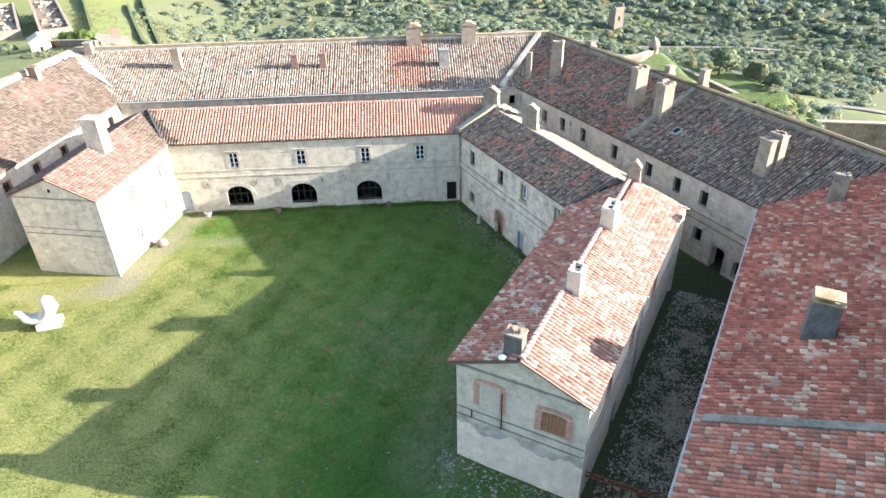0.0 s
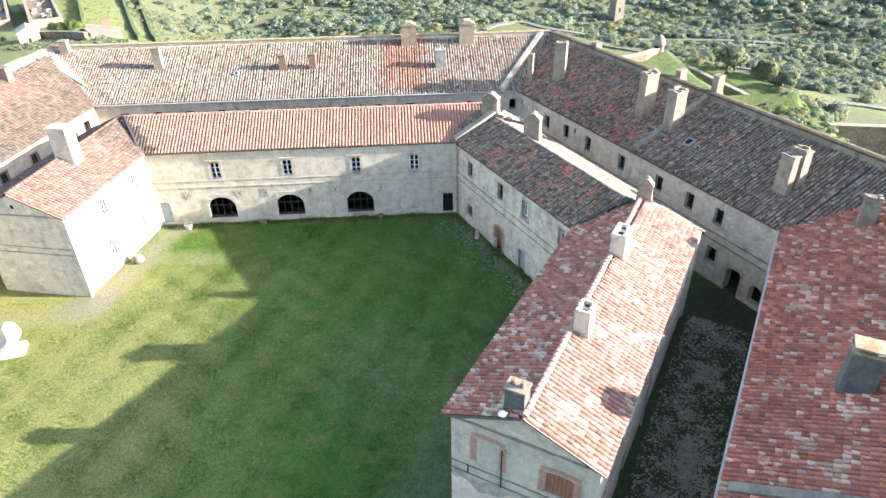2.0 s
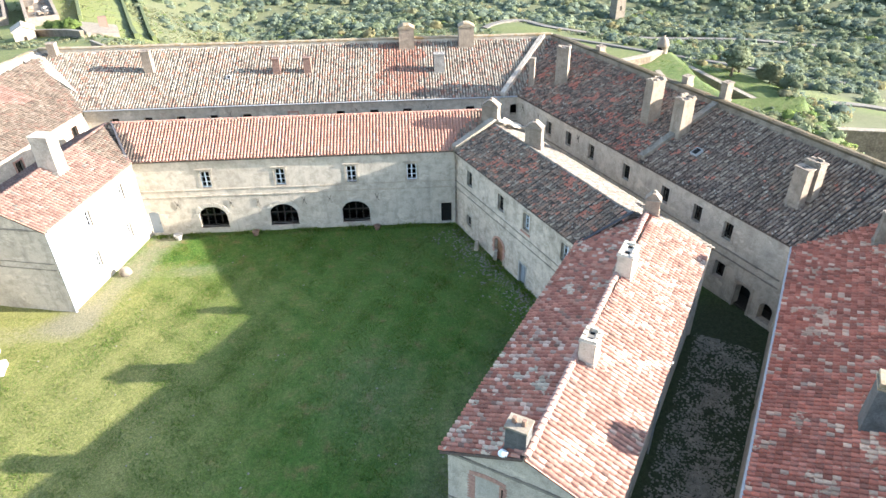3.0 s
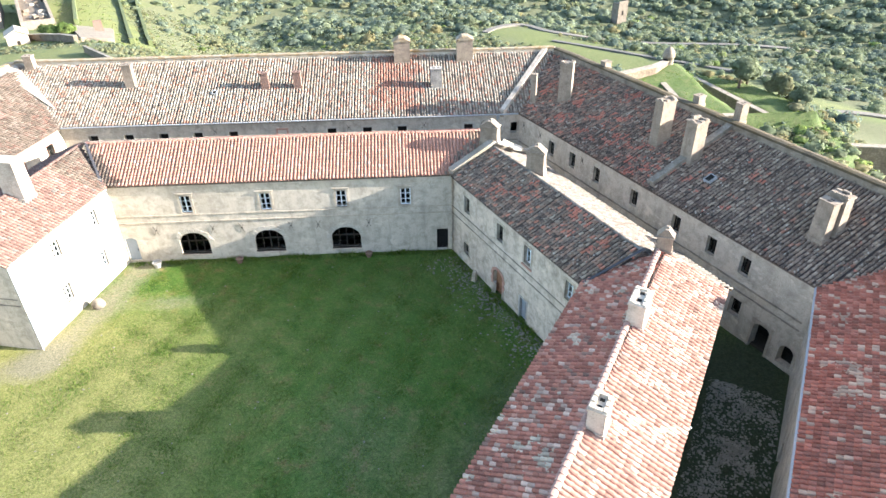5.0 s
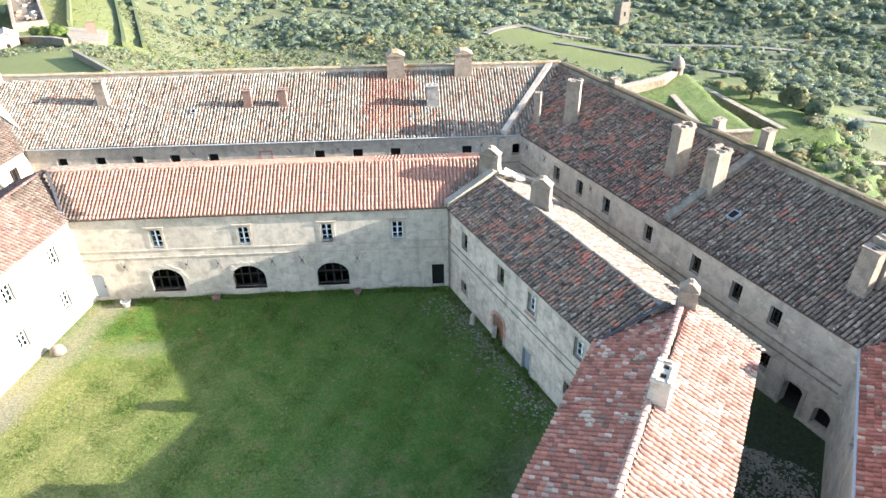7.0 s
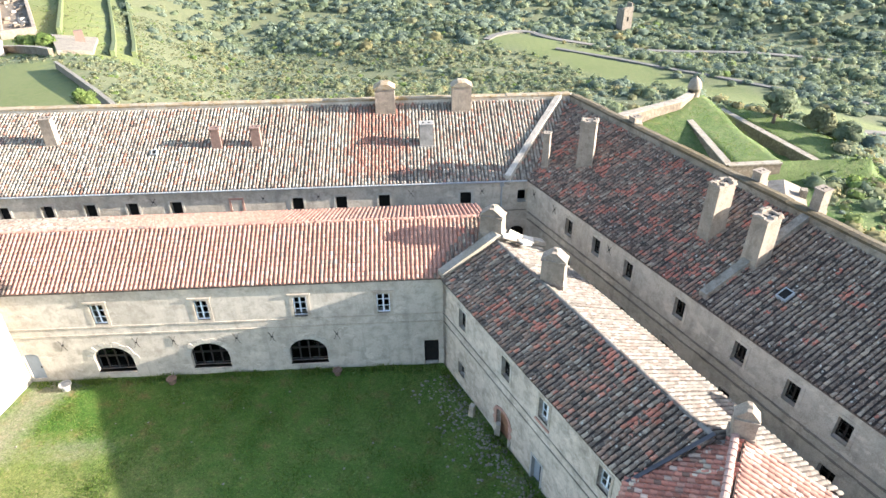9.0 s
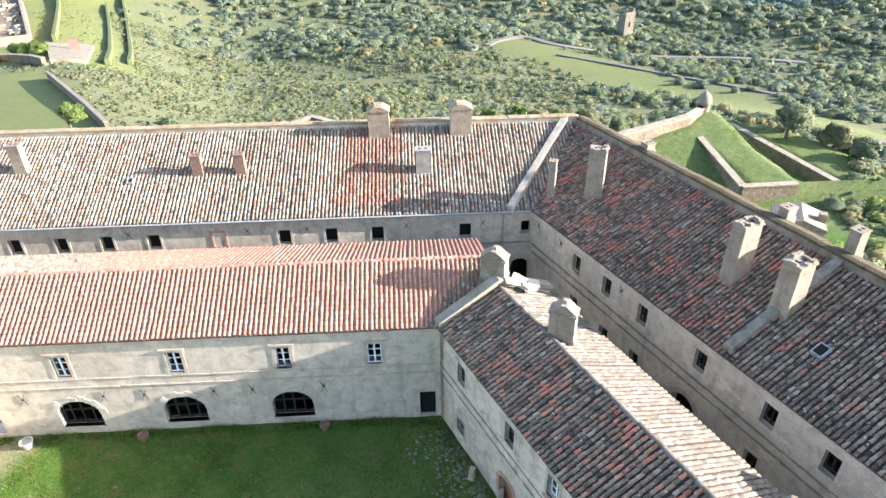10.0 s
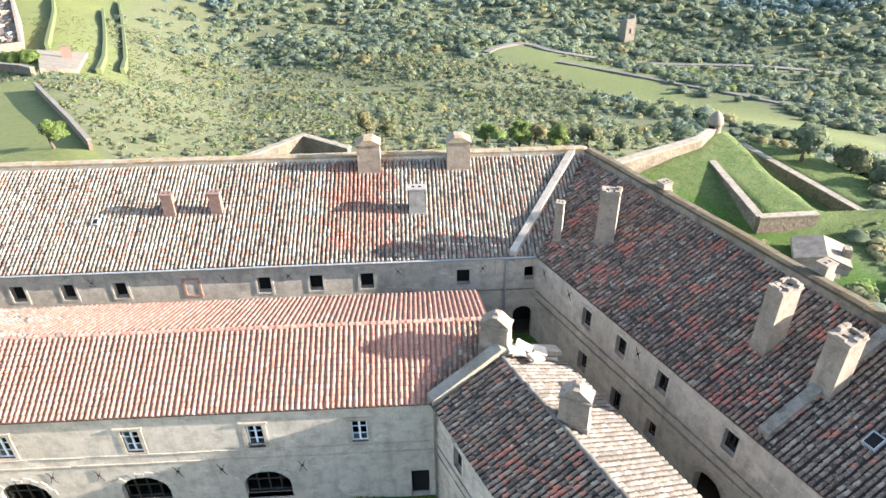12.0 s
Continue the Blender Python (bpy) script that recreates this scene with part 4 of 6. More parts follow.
wear += 0.5 * np.exp(-(seg_dist(GX, GY, [(-3.0, -34.5), (3.5, -38.0)]) / 1.5) ** 2)
wear = wear * 0.75 + 0.15 + 0.2 * (((GX + 49.2) * 62.5 + (GY - 72.5) * 40.4 < 60) & (GX < -30) & (GY > 40) & (GY < 150))
att = ground.data.attributes.new("wear", "FLOAT", "POINT")
att.data.foreach_set("value", np.clip(wear, 0, 1).astype(np.float32).ravel())
# rough unmown growth on the hillside, mown turf in the court and on the outwork
wild = np.clip((np.hypot(GX + 12, GY + 6) - 62) / 12, 0, 1) * np.clip((seg_dist(GX, GY, MEADOW) - 9) / 14, 0, 1) * np.clip((np.hypot(GX - 38, GY - 42) - 18) / 8, 0, 1)
wild = np.clip(wild, np.where(np.hypot(GX + 12, GY + 6) > 62, 0.45, 0), 1) * 0.85
wild += 0.7 * np.exp(-(seg_dist(GX, GY, [(-3.6, -33.0), (4.5, -18.0)]) / 2.2) ** 2) + 0.35 * np.exp(-(((GX + 6) / 4) ** 2 + ((GY + 22) / 5) ** 2))
wild = np.where(((GX + 49.2) * 62.5 + (GY - 72.5) * 40.4 < 60) & (GX < -30) & (GY > 40) & (GY < 150) | (GX < -0.455 * GY - 4) & (GY > 168), 0.2, wild)
att = ground.data.attributes.new("wild", "FLOAT", "POINT")
att.data.foreach_set("value", np.clip(wild, 0, 1).astype(np.float32).ravel())
# a lusher mid-lawn patch deepened for shade, dry trampled grass towards the west paled for sun
lush_shade = 0.75 * np.exp(-(((GX - 50) / 22) ** 2 + ((GY - 22) / 26) ** 2)) + np.exp(-(((GX + 5.5) / 7.5) ** 2 + ((GY + 35.5) / 6.5) ** 2)) + 0.3 * np.exp(-(((GX + 10) / 12) ** 2 + ((GY + 3) / 3) ** 2)) + 0.15 * np.exp(-(((GX + 1) / 6) ** 2 + ((GY + 14) / 10) ** 2))
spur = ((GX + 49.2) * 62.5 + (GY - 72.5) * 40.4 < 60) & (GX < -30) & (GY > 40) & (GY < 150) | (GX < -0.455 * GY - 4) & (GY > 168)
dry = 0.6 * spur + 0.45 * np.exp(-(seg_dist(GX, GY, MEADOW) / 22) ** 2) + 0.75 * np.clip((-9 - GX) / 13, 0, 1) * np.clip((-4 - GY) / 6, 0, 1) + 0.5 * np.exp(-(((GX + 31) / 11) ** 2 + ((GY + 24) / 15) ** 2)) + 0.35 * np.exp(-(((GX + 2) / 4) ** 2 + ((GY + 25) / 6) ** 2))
for field, values in (("lush_shade", lush_shade), ("dry", dry)):
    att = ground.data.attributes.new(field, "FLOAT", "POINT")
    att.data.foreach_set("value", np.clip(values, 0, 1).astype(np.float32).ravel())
# fallen leaves under the thick woods, and darker ground along the back lane
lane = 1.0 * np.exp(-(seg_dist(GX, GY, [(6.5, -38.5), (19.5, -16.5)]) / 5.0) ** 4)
dark_ground = lane + np.minimum(1, dense_side(GX, GY)) * np.clip((seg_dist(GX, GY, MEADOW) - 12) / 12, 0, 1) * 0.3
att = ground.data.attributes.new("dark_ground", "FLOAT", "POINT")
att.data.foreach_set("value", np.clip(dark_ground, 0, 1).astype(np.float32).ravel())


# ---- openings of the north range ----
for k, (a, b) in enumerate(ARCHES):
    g = Geo()
    for i in range(5):
        x = a + (b - a) * i / 4 - N0
        g.box(mN, x - 0.045, x + 0.045, 0.33, 0.42, 0.3, 2.4 if i in (1, 2, 3) else 1.5)
    g.box(mN, a - N0, b - N0, 0.33, 0.42, 0.3, 0.38)
    g.box(mN, a - N0, b - N0, 0.34, 0.41, 1.36, 1.46)
    win = part("arched_window", g, WOOD_DARK, north_range, "dark timber screen in an arched opening")
    gp = Geo()
    gp.box(mN, a - N0, b - N0, 0.37, 0.38, 0.38, 1.4)
    part("pane", gp, glass_mat, win)
    gp = Geo()
    gp.prism(mN, [(s, z) for s, z in arc(a - N0, b - N0, 2.43, 1.0)], 0.37, 0.38)
    part("pane", gp, glass_mat, win)
    gs = Geo()
    gs.box(mN, a - N0 - 0.05, b - N0 + 0.05, -0.06, 0.3, 0.14, 0.3)
    part("sill", gs, STONE, win)
    c, h, n = (a + b) / 2 - N0, (b - a) / 2, 11
    for i in range(n):
        t0, t1 = math.pi * (i + 0.06) / n, math.pi * (i + 0.94) / n
        depth = 0.42 if i % 2 == 0 else 0.3
        pts = []
        for t, e in ((t0, 0.0), (t1, 0.0), (t1, depth), (t0, depth)):
            pts.append((c - (h + e) * math.cos(t), 1.38 + (1.05 + e) * math.sin(t)))
        gv = Geo()
        gv.prism(mN, pts, -0.035 - 0.012 * (i % 3), 0.12)
        part("voussoir", gv, RENDER_PALE, win)
for x in N_WIN:
    window(north_range, mN, x - N0, 5.12, 0.84, 1.52, PAINT_WHITE, STONE, 0.2, (2, 3), depth=0.12, label="white-painted casement in a worn stone surround", hood=True)
rail = None
for x0, x1, z0, z1 in [(-8.87, -8.03, 4.42, 4.46), (-8.87, -8.03, 4.72, 4.75)] + [(-8.85 + 0.135 * i, -8.83 + 0.135 * i, 4.36, 4.78) for i in range(7)]:
    g = Geo()
    g.box(mN, x0 - N0, x1 - N0, -0.12, -0.1, z0, z1)
    bar = part("window_rail" if rail is None else "bar", g, IRON, rail or north_range)
    rail = rail or bar
for z in (3.48, 4.12):
    ledge(north_range, mN, 0.05, 27.7, z, 0.08, 0.06, STONE)
ledge(north_range, mN, 0.05, 27.7, 6.86, 0.2, 0.06, RENDER_GREY, "cornice")
for x in (-24.1, -19.4, -17.0, -12.9, -10.6, -6.35):
    anchor(north_range, mN, x - N0, 2.75)
g = Geo()
g.box(mN, 0.17, 1.08, 0.1, 0.17, -0.1, 1.9)
g.prism(mN, arc(0.17, 1.08, 2.08, 0.2, 8), 0.1, 0.17)
door = part("door", g, PAINT_GREY, north_range, "pale grey painted door with an arched head")
g = Geo()
g.box(mN, 0.96, 1.0, 0.02, 0.1, 0.85, 0.98)
part("handle", g, IRON, door)
# the door takes the near-black interior colour, darkening its recess
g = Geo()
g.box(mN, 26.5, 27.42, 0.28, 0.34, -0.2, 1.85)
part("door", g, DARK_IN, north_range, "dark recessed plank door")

# dark strip over the ragged tile ends in the valley
p, q = Vector((-27.15, -0.25, 7.32)), Vector((-29.4, 3.75, 9.3))
side = Vector((0.871, 0.490, 0)) * 0.1
g = Geo()
g.slab([p - side, p + side, q + side, q - side], 0.08)
part("valley_strip", g, LEAD, north_range, "dark strip along the valley between two roofs")

# ---- openings of the west range ----
for s, z in ((4.45, 5.4), (8.95, 5.4), (8.6, 1.86), (4.05, 1.86)):
    window(west_range, mW, s, z, 0.8, 1.4, PAINT_WHITE, RENDER_PALE, 0.14, (2, 3), depth=0.16, label="white-painted casement")
ledge(west_range, mWg, 0.1, 7.4, 6.95, 0.12, 0.06)
ledge(west_range, mWg, 0.1, 7.4, 3.6, 0.07, 0.05)
ledge(west_range, mWg, 0.1, 7.4, 4.15, 0.06, 0.04)
g = Geo()
g.box(mWg, 3.6, 3.85, -0.01, 0.08, 7.55, 7.85)
part("vent", g, DARK_IN, west_range)
g = Geo()
g.tube([mW @ Vector((0.06, -0.1, z)) for z in (-0.3, 6.7)] + [mW @ Vector((0.06, -0.3, 7.0))], 0.06, 8)
part("downpipe", g, PAINT_WHITE, west_range)
g = Geo()
g.tube([mW @ Vector((s, -0.33, 7.0)) for s in (0.0, 10.9)], 0.07, 8)
part("gutter", g, ZINC, west_range)

# ---- openings of the east range ----
for k, (s, z) in enumerate(E_UP):
    fm = PAINT_WHITE if k > 1 else WOOD_DARK
    w = window(east_range, mE, s, z, 0.84, 1.44, fm, RENDER_OUTER if k < 2 else STONE, 0.17, (2, 3), depth=0.25, label="white-painted casement" if k > 1 else "dark timber casement")
    if k == 2:
        g = Geo()
        g.box(mE, s - 0.6, s + 0.6, -0.1, 0.05, z - 1.0, z - 0.86)
        part("sill", g, BRICK, w)
window(east_range, mE, 2.6, 1.25, 0.8, 1.0, WOOD_DARK, STONE, 0.14, (2, 2), depth=0.25)
window(east_range, mE, 15.55, 1.9, 0.7, 1.0, WOOD_DARK, STONE, 0.14, (2, 2), depth=0.25)
g = Geo()
for i in range(6):
    g.box(mE, 6.96 + 0.215 * i, 6.96 + 0.215 * i + 0.205, 0.3, 0.36, -0.7, 1.98)
door = part("door", g, WOOD_BROWN, east_range, "brown plank door under a brick arch")
for i in range(9):
    t0, t1 = math.pi * (i + 0.05) / 9, math.pi * (i + 0.95) / 9
    gv = Geo()
    gv.prism(mE, [(7.6 - (0.65 + e) * math.cos(t), 1.65 + (0.35 + e) * math.sin(t)) for t, e in ((t0, 0), (t1, 0), (t1, 0.24), (t0, 0.24))], -0.04, 0.1)
    part("brick", gv, BRICK, door)
for sx in (6.72, 8.27):
    for i in range(8):
        gv = Geo()
        wd = 0.23 + (0.1 if i % 2 else 0)
        gv.box(mE, sx - (0.1 if i % 2 and sx < 7 else 0), sx + wd - (0.1 if i % 2 and sx < 7 else 0), -0.035, 0.1, -0.62 + 0.28 * i, -0.36 + 0.28 * i)
        part("quoin", gv, BRICK if i > 3 else STONE, door)
g = Geo()
opening_frame(g, mE, 10.72, 11.58, -0.7, 1.63, 0.14, -0.03, 0.25)
door = part("door_frame", g, WHITE_STONE, east_range, "white-painted door frame")
g = Geo()
g.box(mE, 10.72, 11.2, 0.2, 0.25, -0.7, 1.63)
part("door", g, PAINT_GREY, door)
for z in (3.5, 4.15):
    ledge(east_range, mE, 0.1, 17.5, z, 0.07, 0.05)
gable_m = along(e_at(0, 7.3), E0)[0]
g = Geo()
for s0, s1, z0, z1 in ((3.65, 7.55, 9.02, 7.3), (3.65, -0.2, 9.02, 7.3)):
    g.prism(gable_m, [(s0, z0), (s1, z1), (s1, z1 + 0.3), (s0, z0 + 0.3)], -0.12, 0.52)
part("gable_coping", g, COPING, east_range, "pale mortar coping over the gable")

# ---- openings of the south-east range ----
for s0, s1, z0, z1, inner, txt in ((1.4, 2.6, 4.5, 6.15, RENDER_PALE, "walled-up window in a brick surround"), (5.0, 6.35, 4.25, 5.75, WOOD_BROWN, "window closed by brown board shutters in a brick surround")):
    g, boards = Geo(), []
    if inner is WOOD_BROWN:
        for i in range(7):
            x = s0 + (s1 - s0) * i / 7
            boards.append((x + 0.008, x + (s1 - s0) / 7 - 0.008))
        g.box(mG, s0, s1, 0.11, 0.16, z0, z1)
    else:
        g.box(mG, s0, s1, -0.012, 0.05, z0, z1)
    sh = part("shutter" if inner is WOOD_BROWN else "blind_window", g, inner, south_east_range, txt)
    for b0, b1 in boards:
        gb = Geo()
        gb.box(mG, b0, b1, 0.06, 0.108, z0, z1)
        part("board", gb, inner, sh)
    n = int((z1 - z0) / 0.095)
    for side in (0, 1):
        for i in range(n):
            gb = Geo()
            wd = 0.3 if i % 2 else 0.38
            x0 = s0 - wd if side == 0 else s1
            gb.box(mG, x0, x0 + wd, -0.03, 0.05, z0 + i * 0.095, z0 + i * 0.095 + 0.083)
            part("brick", gb, BRICK, sh)
    n = int((s1 - s0 + 0.6) / 0.1)
    for i in range(n):
        x = s0 - 0.3 + i * (s1 - s0 + 0.6) / n
        up = 0.12 * math.sin(math.pi * (i + 0.5) / n)
        gb = Geo()
        gb.box(mG, x + 0.006, x + (s1 - s0 + 0.6) / n - 0.006, -0.035, 0.05, z1 + up, z1 + up + 0.24)
        part("brick", gb, BRICK, sh)
g = Geo()
rg = random.Random(12)
stain = Geo()
stain.prism(mG, [(0.0, 2.2), (7.47, 2.2)] + [(7.47 - 7.47 * k / 30, 3.05 + rg.uniform(-0.12, 0.12) + 0.2 * math.sin(k * 0.7)) for k in range(31)], -0.012, 0.02)
part("damp_stain", stain, RENDER_DAMP, south_east_range, "dark damp band under the string course")
pts = [(0.0, LOW), (7.47, LOW)] + [(7.47 - 7.47 * k / 30, 2.5 + rg.uniform(-0.18, 0.18) + 0.25 * math.sin(k * 0.5)) for k in range(31)]
g.prism(mG, pts, -0.025, 0.02)
part("render_coat", g, RENDER_COAT, south_east_range, "paler pinkish render coat with a ragged upper edge")
for z in (3.3, 3.9):
    ledge(south_east_range, mG, 0, 7.45, z, 0.07, 0.05)
ledge(south_east_range, mG, 0, 7.45, 7.0, 0.14, 0.07)
g = Geo()
g.tube([mG @ Vector((2.75, -0.06, z)) for z in (3.3, 6.0)], 0.03, 6)
g.tube([mG @ Vector((0.95, -0.06, z)) for z in (3.35, 4.0)], 0.03, 6)
part("cable_conduit", g, IRON, south_east_range)
for s in (3.95, 8.95, 14.45):
    window(south_east_range, mSE, s, 5.25, 0.9, 1.5, WOOD_DARK, BRICK, 0.14, (2, 3), depth=0.2)
for z in (3.5, 4.1):
    ledge(south_east_range, mSE, 0.1, 22, z, 0.07, 0.05)
g = Geo()
g.tube([mSE @ Vector((10.6, -0.1, z)) for z in (-0.5, 6.6)] + [mSE @ Vector((10.6, -0.3, 7.0))], 0.06, 8)
part("downpipe", g, ZINC, south_east_range)

p, q = Vector((*e_at(17.55, -0.3), 7.32)), Vector((*e_at(18.3, 3.62), 9.06))
side = Vector((*EU, 0)) * 0.09
g = Geo()
g.slab([p - side, p + side, q + side, q - side], 0.05)
part("flashing", g, LEAD, south_east_range, "dark blue-grey lead flashing along the roof joint")

# ---- openings of the outer ring ----
for x in NN_WIN:
    if x == -15.17:
        g = Geo()
        g.box(mNN, x + 36.4 - 0.42, x + 36.4 + 0.42, -0.01, 0.05, 4.6, 5.85)
        bl = part("blind_window", g, RENDER_GREY, ring_north, "walled-up window in a brick surround")
        gs = Geo()
        opening_frame(gs, mNN, x + 36.4 - 0.42, x + 36.4 + 0.42, 4.6, 5.85, 0.18, -0.04, 0.05)
        part("surround", gs, BRICK, bl)
    else:
        g = Geo()
        opening_frame(g, mNN, x + 36.4 - 0.45, x + 36.4 + 0.45, 4.6, 5.85, 0.17, -0.035, 0.06)
        w = part("window", g, RENDER_PALE, ring_north, "unglazed window opening in a stone surround")
        # near-black sheet for the unlit room behind, barred at two windows
        g = Geo()
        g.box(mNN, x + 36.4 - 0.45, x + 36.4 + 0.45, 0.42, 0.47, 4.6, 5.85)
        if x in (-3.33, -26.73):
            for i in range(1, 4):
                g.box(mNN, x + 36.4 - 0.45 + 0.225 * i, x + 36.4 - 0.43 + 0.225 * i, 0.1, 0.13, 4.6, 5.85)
        part("dark_fill", g, DARK_IN, w)
ledge(ring_north, mNN, 0.1, 44.7, 4.0, 0.09, 0.07)
ledge(ring_north, mNN, 0.1, 44.7, 6.62, 0.24, 0.08, RENDER_OUTER, "cornice")
for x in (-1.15, 4.63, -8.6, -13.0, -21.7):
    anchor(ring_north, mNN, x + 36.4, 5.9, 0.3)
g = Geo()
g.tube([(s, 13.08, RING_EAVE - 0.06) for s in (-36.2, 8.2)], 0.085, 8)
part("gutter", g, ZINC, ring_north, "pale zinc gutter")
g = Geo()
g.tube([(6.2, 13.1, RING_EAVE - 0.1), (6.2, 13.28, RING_EAVE - 0.5), (6.2, 13.28, -1.0)], 0.075, 8)
g.box(pose(6.2, 13.2, 0), -0.16, 0.16, -0.12, 0.1, RING_EAVE - 0.5, RING_EAVE - 0.2)
part("downpipe", g, ZINC, ring_north, "zinc downpipe")
for k, (s, z) in enumerate(EO_UP):
    window(ring_east, mEO, s, z, 0.84, 1.4, WOOD_DARK, RENDER_GREY, 0.2, (2, 3), panes=k != 4, depth=0.3, label="old casement in a plastered surround")
for s, z, w, h in EO_LOW:
    window(ring_east, mEO, s, z, w, h, WOOD_DARK, RENDER_GREY, 0.16, (2, 2), panes=False, depth=0.4, label="dark window opening")
for z in (3.2, 3.85):
    ledge(ring_east, mEO, 0.2, 33.2, z, 0.1, 0.08)
ledge(ring_east, mEO, 0.1, 33.4, 6.62, 0.22, 0.07, RENDER_OUTER, "cornice")
for s in (0.9, 3.7, 10.2):
    anchor(ring_east, mEO, s, 5.85, 0.32)
g = Geo()
opening_frame(g, mEO, 30.1, 31.4, LOW, 1.9, 0.2, -0.06, 0.08)
part("door_frame", g, STONE, ring_east, "weathered stone door frame")
for i in range(9):
    t0, t1 = math.pi * (i + 0.06) / 9, math.pi * (i + 0.94) / 9
    gv = Geo()
    gv.prism(mEO, [(16.55 - (0.95 + e) * math.cos(t), 1.3 + (0.9 + e) * math.sin(t)) for t, e in ((t0, 0), (t1, 0), (t1, 0.35), (t0, 0.35))], -0.05, 0.1)
    part("voussoir", gv, STONE, ring_east)
g = Geo()
g.tube([(RING_D[0] - 0.32 * QN[0] + QU[0] * s, RING_D[1] - 0.32 * QN[1] + QU[1] * s, RING_EAVE - 0.02) for s in (0.1, 38.8)], 0.1, 8)
part("gutter", g, ZINC, ring_right, "grey-blue zinc gutter")
for i in range(5):
    window(ring_west, mRW, 22 + 4 * i, 5.25, 0.9, 1.3, WOOD_DARK, BRICK, 0.15, (2, 2), panes=True, depth=0.25)


def cross_wall(parent, p, q, z0, z1, w, proud, mat, name="fire_wall", label=""):
    """A wall that climbs a lean-to roof from p at z0 to q at z1, standing proud of the tiles."""
    m, length = along(p, q)
    g = Geo()
    g.prism(m, [(0, z0 - 0.4), (length, z1 - 0.4), (length, z1 + proud), (0, z0 + proud)], -w / 2, w / 2)
    return part(name, g, mat, parent, label)


cross_wall(ring_north, (6.6, 13.15), (12.35, 22.0), 6.95, 10.55, 0.5, 0.38, STONE, label="pale mortar-capped fire wall across the roof")
cross_wall(ring_east, (16.05, -3.25), (23.4, 0.1), 6.95, 10.3, 0.55, 0.5, RAMPART, label="rendered fire wall across the roof")
cross_wall(ring_west, (-37.4, 15.4), (-44.3, 19.9), 7.35, 10.25, 0.45, 0.35, RENDER_DARK, label="grey mortar-capped fire wall at the roof corner")
g = Geo()
g.slab([(-44.2, 20.1, 10.5), (-43.2, 21.8, 10.52), (-37.0, 15.2, 7.85)], 0.3)
part("mortar_fillet", g, RENDER_OUTER, ring_west, "pale smooth mortar fillet behind the fire wall")
_s = 24.0
p0 = (RING_D[0] + QU[0] * _s, RING_D[1] + QU[1] * _s)
cross_wall(ring_right, p0, (p0[0] + 8 * QN[0], p0[1] + 8 * QN[1]), 6.95, 10.15, 0.5, 0.3, RAMPART, label="lichened fire wall across the roof")

# ---- chimneys ----
chimney(ring_north, -30.6, 18.4, 8.9, 11.3, 0.95, 0.75, 0, top="plain", label="tall pale rendered chimney")
for x in (-17.0, -13.75):
    chimney(ring_north, x, 17.55, 8.55, 10.35, 0.8, 0.62, 0, BRICK_OLD, top="plain", label="short sooty brick chimney")
chimney(ring_north, 0.3, 17.1, 8.4, 10.45, 1.15, 0.8, 0, RENDER_DARK, top="plain", label="grey rendered chimney with a flat top")
for x in (-3.1, 3.5):
    chimney(ring_north, x, 21.1, 9.9, 12.2, 1.75, 1.2, 0, top="hood", label="broad lichened chimney with a hooded top")
chimney(ring_north, -41.5, 21.4, 10.2, 11.6, 0.9, 0.8, 0, top="plain", label="low rendered chimney")
chimney(ring_east, 9.75, 13.9, 7.6, 10.6, 0.55, 0.5, -24, RENDER_CHIMNEY, top="plain", label="slender rendered chimney")
chimney(ring_east, 12.6, 12.6, 8.4, 12.0, 1.25, 1.0, -24, top="ragged", label="tall sunlit rendered chimney")
chimney(ring_east, 18.15, 1.45, 8.2, 12.25, 1.45, 0.95, 24, top="ragged", label="tall oblong rendered chimney")
chimney(ring_east, 19.6, -1.75, 8.4, 11.75, 1.25, 1.15, 24, top="ragged", label="tall rendered chimney set on the fire wall")
chimney(ring_east, 24.6, -13.1, 8.6, 11.2, 0.8, 1.3, 24, top="ragged", label="stout rendered chimney")
chimney(ring_east, 23.65, -13.5, 8.2, 11.0, 0.7, 1.1, 24, RENDER_CHIMNEY, top="plain", label="reddish chimney flue beside a stout one")
for x, y, h in ((17.0, 15.0, 11.3), (22.3, 4.6, 11.4), (24.0, 0.4, 12.2)):
    chimney(ring_east, x, y, 10.6, h, 0.8, 0.7, 24, top="plain", label="small chimney on the rampart wall")
chimney(east_range, 4.05, 2.05, 8.9, 10.3, 1.5, 0.95, -24.3, RENDER_CHIMNEY, top="peak", label="pale rendered chimney with a lichened top")
chimney(east_range, 6.95, -3.25, 8.7, 10.35, 1.4, 0.9, -24.3, RENDER_CHIMNEY, top="peak", label="pale rendered chimney with a hooded top")
chimney(east_range, 12.85, -15.0, 8.8, 9.9, 1.0, 0.8, -24.3, RENDER_CHIMNEY, top="peak", label="pale rendered chimney with a hooded top")
chimney(south_east_range, 9.2, -21.5, 8.7, 10.25, 1.6, 0.95, 58.6, RENDER_OUTER, top="ragged", label="broad rendered chimney")
chimney(south_east_range, 5.25, -28.6, 8.7, 10.1, 1.1, 0.85, 58.6, RENDER_OUTER, top="ragged", label="rendered chimney on the ridge")
chimney(south_east_range, 0.95, -33.7, 8.5, 10.0, 1.0, 0.8, -30, RENDER_SOOT, top="pots", label="dark grey rendered chimney near the gable")
chimney(west_range, -31.2, -4.1, 8.5, 11.5, 1.65, 1.15, -12.4, RENDER_OUTER, top="slab", label="stout pale rendered chimney")
